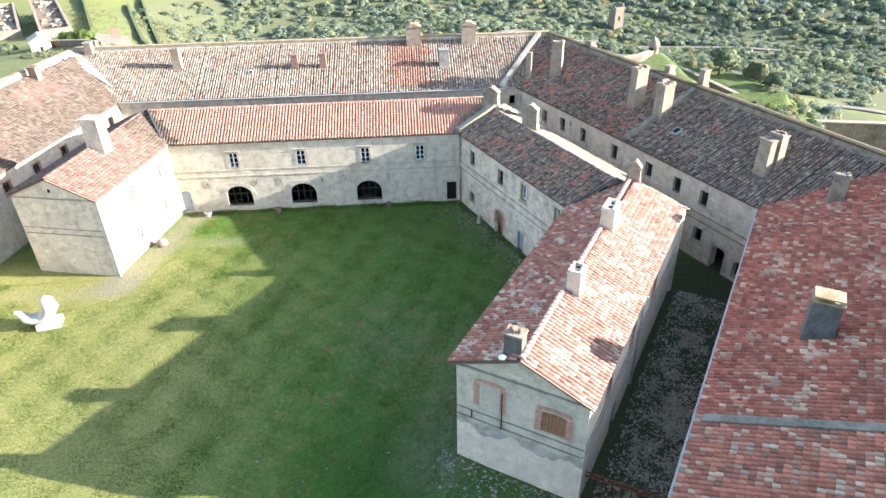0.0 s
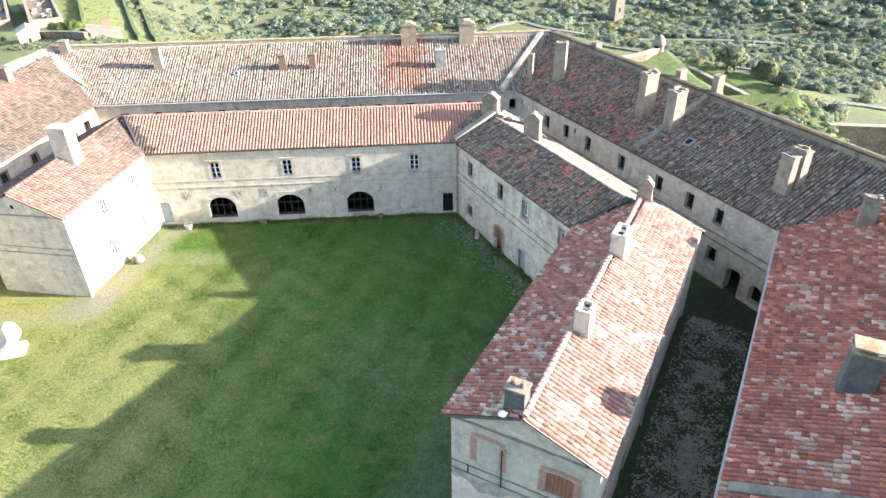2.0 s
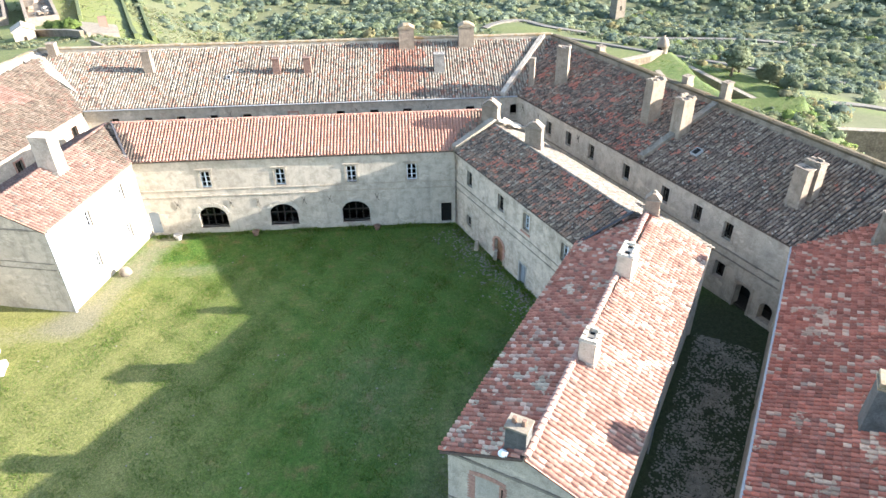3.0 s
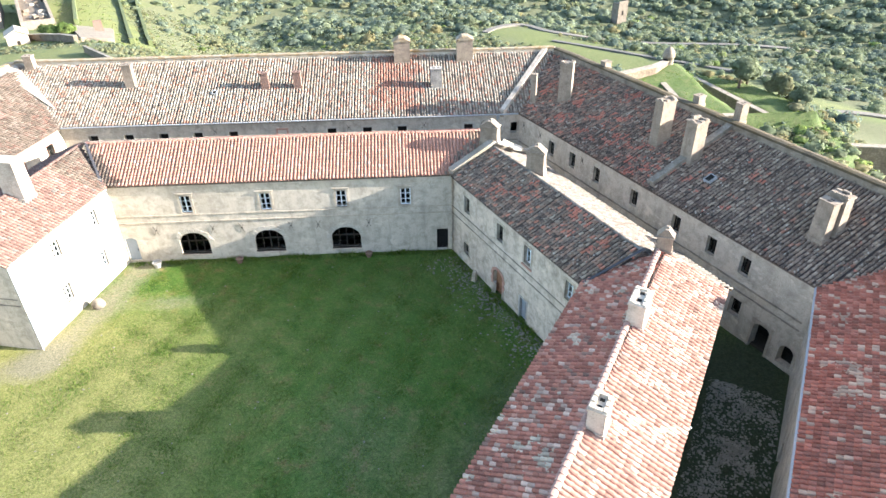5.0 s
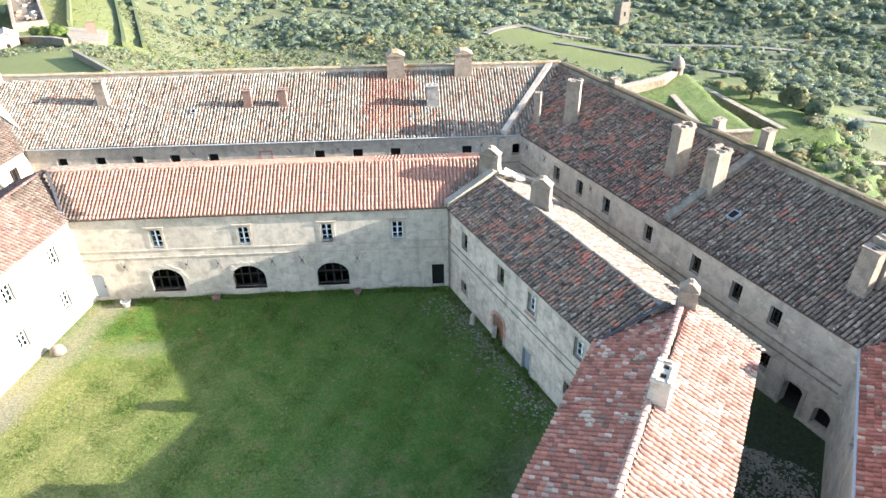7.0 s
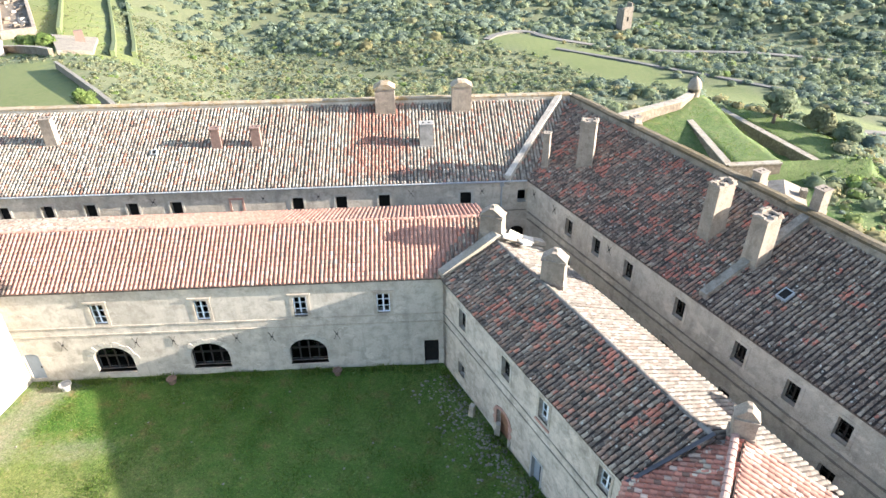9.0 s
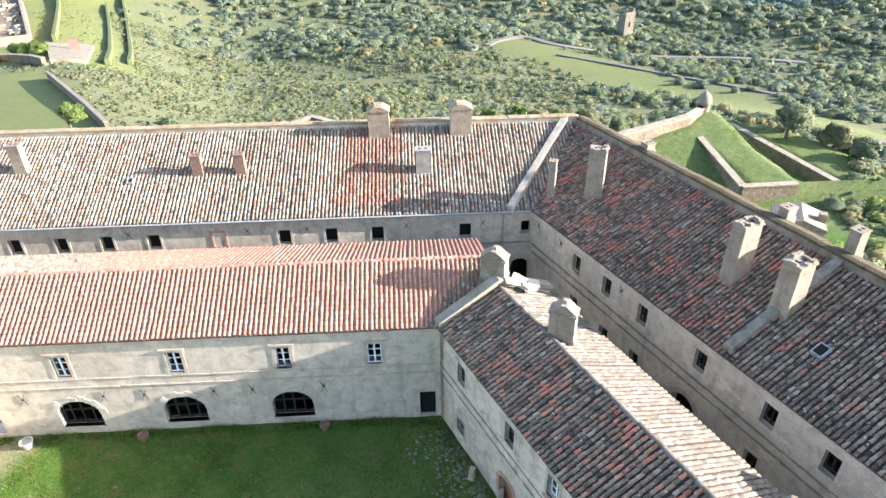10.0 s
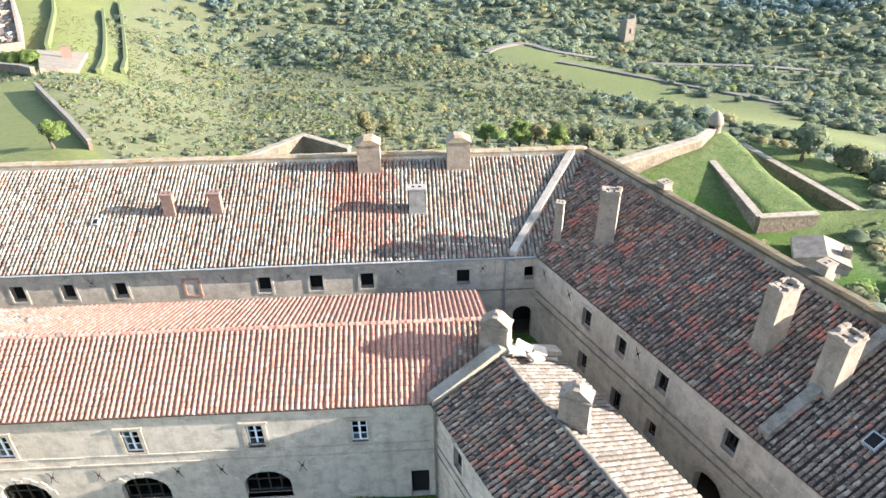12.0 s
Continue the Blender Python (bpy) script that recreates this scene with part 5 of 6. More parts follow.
chimney(ring_right, 16.75, -33.8, 8.1, 11.15, 1.45, 1.05, -30, RENDER_SOOT, top="gaps", label="grey chimney with a yellow lichened top")
chimney(ring_right, 25.8, -19.8, 8.7, 10.8, 1.0, 0.85, -30, RAMPART, top="ragged", label="rendered chimney near the roof valley")
chimney(ring_west, -44.0, 13.0, 10.0, 11.3, 1.0, 0.8, -12, BRICK_OLD, top="plain", label="low brick chimney on the rampart")


def skylight(parent, x, y, z, w, h, turn, tilt):
    m = pose(x, y, z, 0, 0, turn) @ pose(0, 0, 0, tilt, 0, 0)
    g = Geo()
    for x0, x1, y0, y1 in ((-w / 2, -w / 2 + 0.06, -h / 2, h / 2), (w / 2 - 0.06, w / 2, -h / 2, h / 2), (-w / 2 + 0.06, w / 2 - 0.06, -h / 2, -h / 2 + 0.06), (-w / 2 + 0.06, w / 2 - 0.06, h / 2 - 0.06, h / 2)):
        g.box(m, x0, x1, y0, y1, -0.1, 0.32)
    ob = part("skylight", g, ZINC, parent, "zinc-framed roof window")
    # pane coloured near black for the unlit loft
    g = Geo()
    g.box(m, -w / 2 + 0.06, w / 2 - 0.06, -h / 2 + 0.06, h / 2 - 0.06, 0.24, 0.27)
    part("pane", g, DARK_IN, ob)


skylight(ring_east, 20.0, -4.95, 8.18, 0.62, 0.8, -65.5, 21.8)
skylight(ring_north, -22.05, 17.0, 8.4, 0.45, 0.55, 0, 21.8)

# ---- small things about the courtyard ----
for i, (x, y, z, a) in enumerate(((5.0, 1.3, 9.0, 10), (5.5, 1.9, 8.75, -20), (6.0, 1.2, 8.6, 35), (6.3, 2.0, 8.35, 5))):
    g = Geo()
    m = pose(x, y, z, 4 * i, 22, a)
    g.box(m, -0.5 + 0.05 * i, 0.5, -0.3, 0.28, -0.05, 0.06, 0.93)
    ob = part("loose_slab", g, RENDER_PALE)
    tagged(ob, "pale broken slab lying on the tiled roof", "slab", "slabs on the roof")


def pot(x, y, r, h, mat, label):
    z = float(height(x, y))
    g = Geo()
    n, rings = 14, ((0, r * 0.7), (h * 0.8, r * 0.98), (h * 0.82, r * 1.12), (h, r * 1.12), (h, r * 0.9), (h * 0.75, r * 0.85))
    for k, (zz, rr) in enumerate(rings):
        for i in range(n):
            t = 2 * math.pi * i / n
            g.v.append((x + rr * math.cos(t), y + rr * math.sin(t), z + zz))
        if k:
            for i in range(n):
                j = (i + 1) % n
                g.f.append((n * (k - 1) + i, n * (k - 1) + j, n * k + j, n * k + i))
                g.m.append(0)
    g.f.append(tuple(range(n * (len(rings) - 1), n * len(rings))))
    g.m.append(0)
    ob = part("flower_pot", g, mat)
    tagged(ob, label, "pot", "pots along the wall")


pot(-24.4, -0.9, 0.36, 0.5, WHITE_STONE, "cream stone planter standing by the wall")
pot(-17.5, -0.8, 0.3, 0.45, CLAY_POT, "terracotta pot standing by the wall")
pot(-6.5, -0.7, 0.28, 0.45, CLAY_POT, "terracotta pot standing by the wall")


def boulder(name, x, y, rx, ry, rz, mat, label, category, seed, lift=0.6, group=""):
    bm = bmesh.new()
    bmesh.ops.create_icosphere(bm, subdivisions=3, radius=1)
    for v in bm.verts:
        k = 1 + 0.16 * noise.noise(v.co * 1.3 + Vector((seed * 3.1, 0, 0))) + 0.05 * noise.noise(v.co * 4 + Vector((0, seed, 0)))
        v.co = Vector((v.co.x * rx, v.co.y * ry, max(v.co.z, -0.7) * rz)) * k
    me = bpy.data.meshes.new(name)
    bm.to_mesh(me)
    bm.free()
    me.materials.append(mat)
    me.polygons.foreach_set("use_smooth", [True] * len(me.polygons))
    ob = new(name, me)
    ob.location = (x, y, float(height(x, y)) + rz * lift)
    return tagged(ob, label, category, group)


boulder("boulder", -27.3, -6.2, 0.5, 0.46, 0.45, RAMPART, "rounded pale boulder at the foot of the wall", "boulder", 2)
for x, y, s in ((2.2, -4.9, 3), (3.6, -6.5, 4)):
    g = Geo()
    z = float(height(x, y))
    g.box(pose(x, y, z, 4, -5, 20 * s), -0.2, 0.2, -0.18, 0.18, -0.2, 1.0, 0.75)
    tagged(part("guard_stone", g, STONE), "worn guard stone leaning against the wall", "guard stone", "guard stones")


ob = boulder("plastic_bag", 0.25, -34.15, 0.22, 0.2, 0.14, PAINT_WHITE, "crumpled white bag lying on the tiles", "bag", 9)
ob.location.z = 8.72


def sculpture():
    """A smooth white curved form on a low block: a hollowed body with a rounded upright end and a small raised one."""
    bm = bmesh.new()
    m = pose(-33.0, -17.6, float(height(-33.0, -17.6)), 0, 0, 12)
    g = Geo()
    g.box(m, -0.35, 1.35, -0.65, 0.65, -0.1, 0.5, 0.97)
    rings, n = [], 14
    path = [(-1.55, 1.62, 0.16, 0.2), (-1.25, 1.5, 0.26, 0.3), (-0.95, 1.0, 0.42, 0.5), (-0.5, 0.8, 0.42, 0.6), (0.1, 0.85, 0.45, 0.66), (0.6, 1.15, 0.62, 0.7), (0.95, 1.7, 0.72, 0.72), (0.85, 2.2, 0.6, 0.62), (0.6, 2.45, 0.34, 0.4), (0.5, 2.52, 0.1, 0.12)]
    for k, (x, z, r, ry) in enumerate(path):
        a, b = path[max(k - 1, 0)], path[min(k + 1, len(path) - 1)]
        d = Vector((b[0] - a[0], 0, b[1] - a[1])).normalized()
        side = Vector((-d.z, 0, d.x))
        base = len(g.v)
        for i in range(n):
            t = 2 * math.pi * i / n
            g.v.append(tuple(m @ (Vector((x, 0, z)) + side * (r * 0.8 * math.cos(t)) + Vector((0, ry * math.sin(t), 0)))))
        rings.append(base)
    for a, b in zip(rings, rings[1:]):
        for i in range(n):
            j = (i + 1) % n
            g.f.append((a + i, a + j, b + j, b + i))
            g.m.append(0)
    for r in (rings[0], rings[-1]):
        g.f.append(tuple(r + i for i in range(n)))
        g.m.append(0)
    bm.free()
    ob = part("statue", g, WHITE_STONE)
    return tagged(ob, "white marble abstract curved sculpture on the lawn", "statue")


sculpture()


def gate():
    """A rusty iron gate across the back lane."""
    ob = thing("iron_gate", "rusty iron gate across the stony back lane", "gate", (7.0, -37.0, 0))
    p, q = (4.75, -35.9), (9.3, -38.3)
    m, length = along(p, q)
    inv = Matrix.Translation((-7.0, 37.0, 0))
    for z in (2.15, 1.85, 0.2):
        g = Geo()
        g.box(inv @ m, 0, length, -0.04, 0.04, z - 0.45, z - 0.38)
        part("rail", g, RUST, ob)
    for i in range(17):
        g = Geo()
        x = 0.1 + i * (length - 0.2) / 16
        g.box(inv @ m, x - 0.015, x + 0.015, -0.015, 0.015, -0.35, 1.77)
        part("bar", g, RUST, ob)


gate()


# ---- outworks beyond the ring ----
def rubble_material():
    mt, nd, ln, b = material("rubble_masonry", 0.95)
    p = where(nd)
    v = nd.new("ShaderNodeTexVoronoi")
    v.inputs["Scale"].default_value = 3.2
    ln.new(p, v.inputs["Vector"])
    n = noise_of(nd, ln, p, 0.5, 6, 0.65)
    c = ramp(nd, ln, n, [(0.3, (0.128, 0.101, 0.076)), (0.6, (0.224, 0.183, 0.137)), (0.75, (0.160, 0.113, 0.076))])
    c = mix(nd, ln, 0.5, c, ramp(nd, ln, v.outputs["Distance"], [(0.2, grey(0.7)), (0.6, grey(0.25))]), "SOFT_LIGHT")
    ln.new(c, b.inputs["Base Color"])
    bump(nd, ln, b, v.outputs["Distance"], 0.5, 0.06)
    return mt


RUBBLE = rubble_material()
BANK = plain("grassy_bank", (0.115, 0.140, 0.062), 0.95, vary=0.35, scale=0.8)
ROAD = plain("pale_road", (0.149, 0.140, 0.124), 0.9, vary=0.12, scale=0.4)


def masonry_wall(pts, tops, thick, depth, label, name="rampart", cap=True, mat=None):
    """A run of stone wall along points, with its top at the heights given."""
    ob = thing(name, label, "wall", (*pts[0], tops[0]))
    shift = Matrix.Translation((-pts[0][0], -pts[0][1], -tops[0]))
    for (p, q, z0, z1) in zip(pts, pts[1:], tops, tops[1:]):
        m, length = along(p, q)
        g = Geo()
        g.prism(shift @ m, [(-0.1, z0 - depth), (length + 0.1, z1 - depth), (length + 0.1, z1), (-0.1, z0)], -thick / 2, thick / 2)
        part("wall", g, mat or RUBBLE, ob)
        if cap:
            g = Geo()
            g.prism(shift @ m, [(-0.15, z0), (length + 0.15, z1), (length + 0.15, z1 + 0.15), (-0.15, z0 + 0.15)], -thick / 2 - 0.08, thick / 2 + 0.08)
            part("coping", g, COPING, ob)
    return ob


def on_ground(pts, lift):
    return [float(height(x, y)) + lift for x, y in pts]


masonry_wall([(21.5, 41.2), (34.7, 48.6), (38.0, 52.6)], (0.1, -0.3, -0.9), 0.9, 8, "pale stone curtain wall of the outwork, running to the turret")
masonry_wall([(35.2, 46.2), (34.9, 32.2), (41.0, 32.6)], (-1.7, -1.9, -2.0), 0.7, 3.5, "low stone retaining wall below a grassy mound")
masonry_wall([(44.6, 57.6), (50.9, 38.4)], (-4.9, -5.6), 0.8, 6, "stone counterscarp wall beside the dry ditch")
masonry_wall([(50.9, 38.4), (54.5, 40.2), (60.0, 38.5)], (-5.6, -6.0, -7.0), 0.8, 6, "stone wall end beyond the dry ditch")
masonry_wall([(50.5, 29.2), (66.0, 26.5)], (-5.0, -5.2), 0.9, 7, "long straight terrace wall with a pale top")
masonry_wall([(-22.3, 58.5), (-15.4, 65.0), (-8.7, 60.6)], (-5.2, -5.0, -5.3), 0.8, 9, "pale pointed outwork wall below the north front")
pts = [(-49.2, 72.5), (-60, 89.5), (-75, 112.5), (-89.6, 135)]
masonry_wall(pts, on_ground(pts, 1.7), 0.6, 6, "long boundary wall running down the slope", "field_wall")

for p, q, h in (((-140.6, 242), (-223.6, 424), 2.6), ((-94.8, 180), (-194.5, 423), 2.0), ((-98, 204), (-195, 452), 2.2)):
    pts = [(p[0] + (q[0] - p[0]) * k / 4, p[1] + (q[1] - p[1]) * k / 4) for k in range(5)]
    masonry_wall(pts, on_ground(pts, h), 1.4, 12, "grassed-over bank beside a dry ditch on the spur", "field_wall", False, BANK)
pts = [(-104.2, 162.0), (-113, 172), (-124, 181), (-140, 190)]
masonry_wall(pts, on_ground(pts, 2.2), 1.2, 8, "pale stone front of the spur outwork", "field_wall")


def turret():
    """A round watch turret with a domed stone cap and a dark doorway."""
    ob = thing("watch_turret", "round stone watch turret with a domed cap", "turret", (38.7, 53.4, -2.6))
    n = 18
    prof = [(-2.5, 0.55), (-1.2, 1.0), (0.0, 1.12), (0.15, 1.12), (0.15, 1.02), (2.3, 1.02), (2.35, 1.16), (2.55, 1.16), (3.1, 0.98), (3.55, 0.62), (3.78, 0.2), (3.95, 0.1), (4.0, 0.0)]
    for name, rows, mt in (("shaft", prof[:7], RENDER_CHIMNEY), ("dome", prof[6:], RENDER_CHIMNEY)):
        g = Geo()
        for k, (z, r) in enumerate(rows):
            for i in range(n):
                t = 2 * math.pi * i / n
                g.v.append((0.84 * r * math.cos(t), 0.84 * r * math.sin(t), z))
            if k:
                for i in range(n):
                    j = (i + 1) % n
                    g.f.append(((k - 1) * n + i, (k - 1) * n + j, k * n + j, k * n + i))
                    g.m.append(0)
        part(name, g, mt, ob, smooth=True)
    g = Geo()
    g.box(pose(-0.63, -0.6, 0, 0, 0, -46), -0.38, 0.38, -0.12, 0.2, 0.15, 2.1)
    part("doorway", g, DARK_IN, ob)


turret()


def stone_hut():
    """A squat stone-roofed guard building under the rampart: a higher block and a lean-to before it."""
    ob = thing("guard_hut", "squat pale stone guard hut with a stone-slab roof", "building", (38.4, 26.6, -7))
    m = pose(0, 0, 0, 0, 0, -24)
    for name, mat, shapes in (
        ("wall", RENDER_DARK, ([(-2.3, -2), (2.3, -2), (2.3, 3.9), (-2.3, 3.9)],)),
        ("roof", RENDER_CHIMNEY, ([(-2.5, 3.9), (2.5, 3.9), (2.45, 4.25), (0.2, 5.0), (-2.45, 4.25)],)),
    ):
        g = Geo()
        for shape in shapes:
            g.prism(m, shape, -1.9, 2.2)
        part(name, g, mat, ob)
    g = Geo()
    g.prism(m @ pose(0, 0, 0, 0, 0, 90), [(-3.9, -2), (-1.92, -2), (-1.92, 3.6), (-3.9, 2.7)], -1.6, 1.6)
    part("lean_to", g, RENDER_CHIMNEY, ob)
    g = Geo()
    g.box(m, 1.7, 2.42, -0.45, 0.45, 4.0, 5.2, 0.9)
    st = part("chimney", g, RENDER_CHIMNEY, ob)
    g = Geo()
    g.box(m, 2.38, 2.44, -0.2, 0.2, 4.5, 4.9)
    part("flue", g, DARK_IN, st)
    g = Geo()
    g.box(m, -0.5, 0.5, -1.94, -1.7, 0.6, 2.2)
    part("opening", g, DARK_IN, ob)


stone_hut()


def ruin(at, width, length):
    """Roofless stone building on the spur, filled with rubble."""
    ob = thing("ruined_casemate", "long roofless pale stone building filled with rubble", "building", at, "roofless casemates on the spur")
    m = pose(0, 0, 0, 0, 0, 28)
    for x0, x1, y0, y1 in ((-1.2, 0, 0, length), (-width, 1.2 - width, 0, length), (1.2 - width, -1.2, 0, 1.2), (1.2 - width, -1.2, length - 1.2, length)):
        g = Geo()
        g.box(m, x0, x1, y0, y1, -16, 3.4)
        part("wall", g, RENDER_CHIMNEY, ob)
    g = Geo()
    g.box(m, 1.2 - width, -1.2, 1.2, length - 1.2, -16, 1.6)
    part("floor", g, RUBBLE, ob)
    rng = random.Random(4)
    for i in range(60):
        g = Geo()
        x, y, s = rng.uniform(2.5 - width, -2.5), rng.uniform(2, length - 3), rng.uniform(0.5, 1.6)
        g.box(m @ pose(x, y, 1.5, rng.uniform(-12, 12), rng.uniform(-12, 12), rng.uniform(0, 90)), -s, s, -s * 0.7, s * 0.7, -0.3, s * 0.9, 0.7)
        part("fallen_block", g, RUBBLE if i % 3 else STONE, ob)


ruin((-147, 238, -37.6), 12.5, 120)
ruin((-173, 246, -39.8), 24, 70)


def field_hut():
    """A small gabled stone hut on the near end of the spur."""
    ob = thing("field_hut", "small pale stone hut with a stone-slab gable roof", "building", (-131, 179, -28.6))
    m = pose(0, 0, 0, 0, 0, 28)
    g = Geo()
    g.prism(m, [(-3.2, -4), (3.2, -4), (3.2, 3.4), (0, 5.0), (-3.2, 3.4)], -3.5, 3.5)
    part("wall", g, STONE, ob)
    for k in (-1, 1):
        g = Geo()
        g.prism(m, [(0, 5.02), (k * 3.6, 3.22), (k * 3.6, 3.5), (0, 5.3)], -3.8, 3.8)
        part("roof", g, STONE, ob)
    g = Geo()
    g.box(m, -0.5, 0.5, -3.54, -3.3, -0.5, 1.7)
    part("door", g, WOOD_DARK, ob)


field_hut()
g = Geo()
z = float(height(-117, 208))
g.box(pose(-117, 208, z, 0, 0, 25), -1.6, 1.6, -1.0, 1.0, -2, 4.6, 0.9)
tagged(part("flue_block", g, BRICK_OLD), "brownish masonry flue standing on the platform", "chimney")
g = Geo()
g.slab([(px, py, float(height(px, py)) + 1.2) for px, py in ((-136, 226), (-128, 246), (-97, 172), (-105, 167))], 6.0)
tagged(part("spur_platform", g, RAMPART), "grey paved platform at the point of the spur outwork", "platform")


def old_tower():
    ob = thing("old_tower", "ruined pale stone tower among the far woods", "tower", (142, 407, float(height(142, 407))))
    g = Geo()
    for x0, x1, y0, y1, z in ((-3.6, 3.6, -3.6, -2.6, 15), (-3.6, 3.6, 2.6, 3.6, 13), (-3.6, -2.6, -2.6, 2.6, 13.5), (2.6, 3.6, -2.6, 2.6, 17)):
        g.box(pose(0, 0, 0, 0, 0, 20), x0, x1, y0, y1, -6, z)
    part("wall", g, RAMPART, ob)
    g = Geo()
    g.box(pose(0, 0, 0, 0, 0, 20), -0.8, 0.6, -3.65, -3.3, 6, 9)
    part("opening", g, DARK_IN, ob)


old_tower()


def ribbon(name, pts, w, label, mat=None):
    """A road laid over the ground along a smoothed line."""
    pts = np.array(pts, float)
    for _ in range(3):
        pts = np.concatenate([pts[:1], np.stack([0.75 * pts[:-1] + 0.25 * pts[1:], 0.25 * pts[:-1] + 0.75 * pts[1:]], 1).reshape(-1, 2), pts[-1:]])
    d = np.gradient(pts, axis=0)
    n = np.stack([-d[:, 1], d[:, 0]], 1) / np.linalg.norm(d, axis=1)[:, None]
    g = Geo()
    a, b = pts + n * w / 2, pts - n * w / 2
    za = np.maximum(height(a[:, 0], a[:, 1]), height(b[:, 0], b[:, 1])) + 0.5
    for i in range(len(pts) - 1):
        g.slab([(*a[i], za[i]), (*b[i], za[i]), (*b[i + 1], za[i + 1]), (*a[i + 1], za[i + 1])], 1.2)
    ob = part(name, g, mat or ROAD)
    return tagged(ob, label, "road", kind="structure")


VALLEY_ROAD = [(44, 352), (51.6, 363), (73, 378), (80, 352), (99, 344), (128, 350), (165, 342), (197, 333), (240, 318)]
ribbon("road", VALLEY_ROAD, 4.0, "pale country road crossing the valley")
ribbon("road", [(80, 326), (92, 315), (110, 299), (124, 281), (144, 258), (160, 232), (190, 205)], 2.6, "pale track along the edge of the woods")
ribbon("road", [(104, 124), (116, 128), (127, 132), (150, 128)], 2.6, "pale track across the meadow")


# ---- trees and scrub ----
def leaf_material(name, stops, tint, toned=True):
    mt, nd, ln, b = material(name, 0.75)
    p = where(nd)
    isle = nd.new("ShaderNodeNewGeometry").outputs["Random Per Island"]
    tone = nd.new("ShaderNodeAttribute")
    tone.attribute_name = "tone"
    c = ramp(nd, ln, mix(nd, ln, 0.3 if toned else 1.0, tone.outputs["Fac"], isle), stops)
    patch = noise_of(nd, ln, p, 0.11, 3, 0.6)
    c = mix(nd, ln, ramp(nd, ln, patch, [(0.45, grey(0.0)), (0.62, grey(0.5))]), c, tint)
    if toned:
        c = mix(nd, ln, 0.8, c, ramp(nd, ln, noise_of(nd, ln, p, 1.3, 5, 0.75), [(0.3, grey(0.5)), (0.7, grey(1.35))]), "MULTIPLY")
    ln.new(c, b.inputs["Base Color"])
    tr = nd.new("ShaderNodeBsdfTranslucent")
    ln.new(c, tr.inputs["Color"])
    ms = nd.new("ShaderNodeMixShader")
    ms.inputs[0].default_value = 0.5
    ln.new(b.outputs[0], ms.inputs[1])
    ln.new(tr.outputs[0], ms.inputs[2])
    ln.new(ms.outputs[0], nd["Material Output"].inputs["Surface"])
    return mt


LEAF_OAK = leaf_material("oak_leaves", [(0, (0.114, 0.156, 0.087)), (0.5, (0.191, 0.237, 0.135)), (1, (0.285, 0.331, 0.204))], (0.223, 0.247, 0.153))
# holm oak tones blued a little for valley haze
LEAF_DARK = leaf_material("holm_oak_leaves", [(0, (0.072, 0.114, 0.090)), (0.5, (0.133, 0.183, 0.141)), (1, (0.230, 0.285, 0.208))], (0.172, 0.209, 0.169))
LEAF_SCRUB = leaf_material("scrub_leaves", [(0, (0.156, 0.179, 0.087)), (0.5, (0.232, 0.251, 0.130)), (1, (0.321, 0.330, 0.185))], (0.270, 0.251, 0.151))
LEAF_BRIGHT = leaf_material("bright_leaves", [(0, (0.109, 0.181, 0.045)), (0.5, (0.179, 0.256, 0.071)), (1, (0.261, 0.333, 0.112))], (0.246, 0.278, 0.101))
LEAF_OCHRE = leaf_material("ochre_leaves", [(0, (0.218, 0.200, 0.094)), (0.5, (0.305, 0.275, 0.138)), (1, (0.399, 0.345, 0.183))], (0.244, 0.244, 0.124))
# paleness and blue of distance haze put into the leaf colours
LEAF_PALE = leaf_material("hazy_pale_oak_leaves", [(0, (0.132, 0.180, 0.130)), (0.5, (0.213, 0.267, 0.189)), (1, (0.313, 0.368, 0.257))], (0.231, 0.271, 0.199))
LEAF_HAZE = leaf_material("far_haze_leaves", [(0, (0.102, 0.165, 0.157)), (0.5, (0.163, 0.238, 0.222)), (1, (0.239, 0.321, 0.281))], (0.188, 0.254, 0.230))
BARK = plain("bark", (0.11, 0.085, 0.065), 0.95, vary=0.3, scale=3)


def scatter(rng, n, dist0, dist1, keep, side):
    """Points over the slope ahead, evenly spread over its area, thinned by keep(x, y)."""
    t = rng.uniform(side[0], side[1], n)
    d = np.sqrt(rng.uniform(dist0**2, dist1**2, n))
    x, y = d * np.sin(t), -24 + d * np.cos(t)
    ok = rng.rand(n) < keep(x, y)
    return x[ok], y[ok]


def soft(x, f, ox=0.0):
    return 0.5 + 0.5 * np.sin(x[0] * f + ox + 1.3 * np.sin(x[1] * f * 0.7 + ox)) * np.cos(x[1] * f * 0.9 - ox)


def open_land(x, y):
    """0 on meadow, walls, roads and outworks, 1 where trees may stand."""
    k = np.clip((seg_dist(x, y, MEADOW) - 13) / 12, 0, 1)
    k = np.minimum(k, np.clip((seg_dist(x, y, VALLEY_ROAD) - 4) / 4, 0, 1))
    ring = np.hypot(x + 12, y + 6)
    k = k * np.clip((ring - 72) / 10, 0, 1)
    k = k * np.clip((np.hypot(x - 38, y - 42) - 26) / 5, 0, 1)
    side = (x + 49.2) * (135 - 72.5) - (y - 72.5) * (-89.6 + 49.2)
    k = np.where((side < 120) & (y < 150) & (x < -30), 0, k)
    k = np.where((x < -0.455 * y - 4) & (y > 168), 0, k)
    return k


LEAVES = (LEAF_OAK, LEAF_SCRUB, LEAF_BRIGHT, LEAF_OCHRE, LEAF_DARK, LEAF_PALE, LEAF_HAZE)


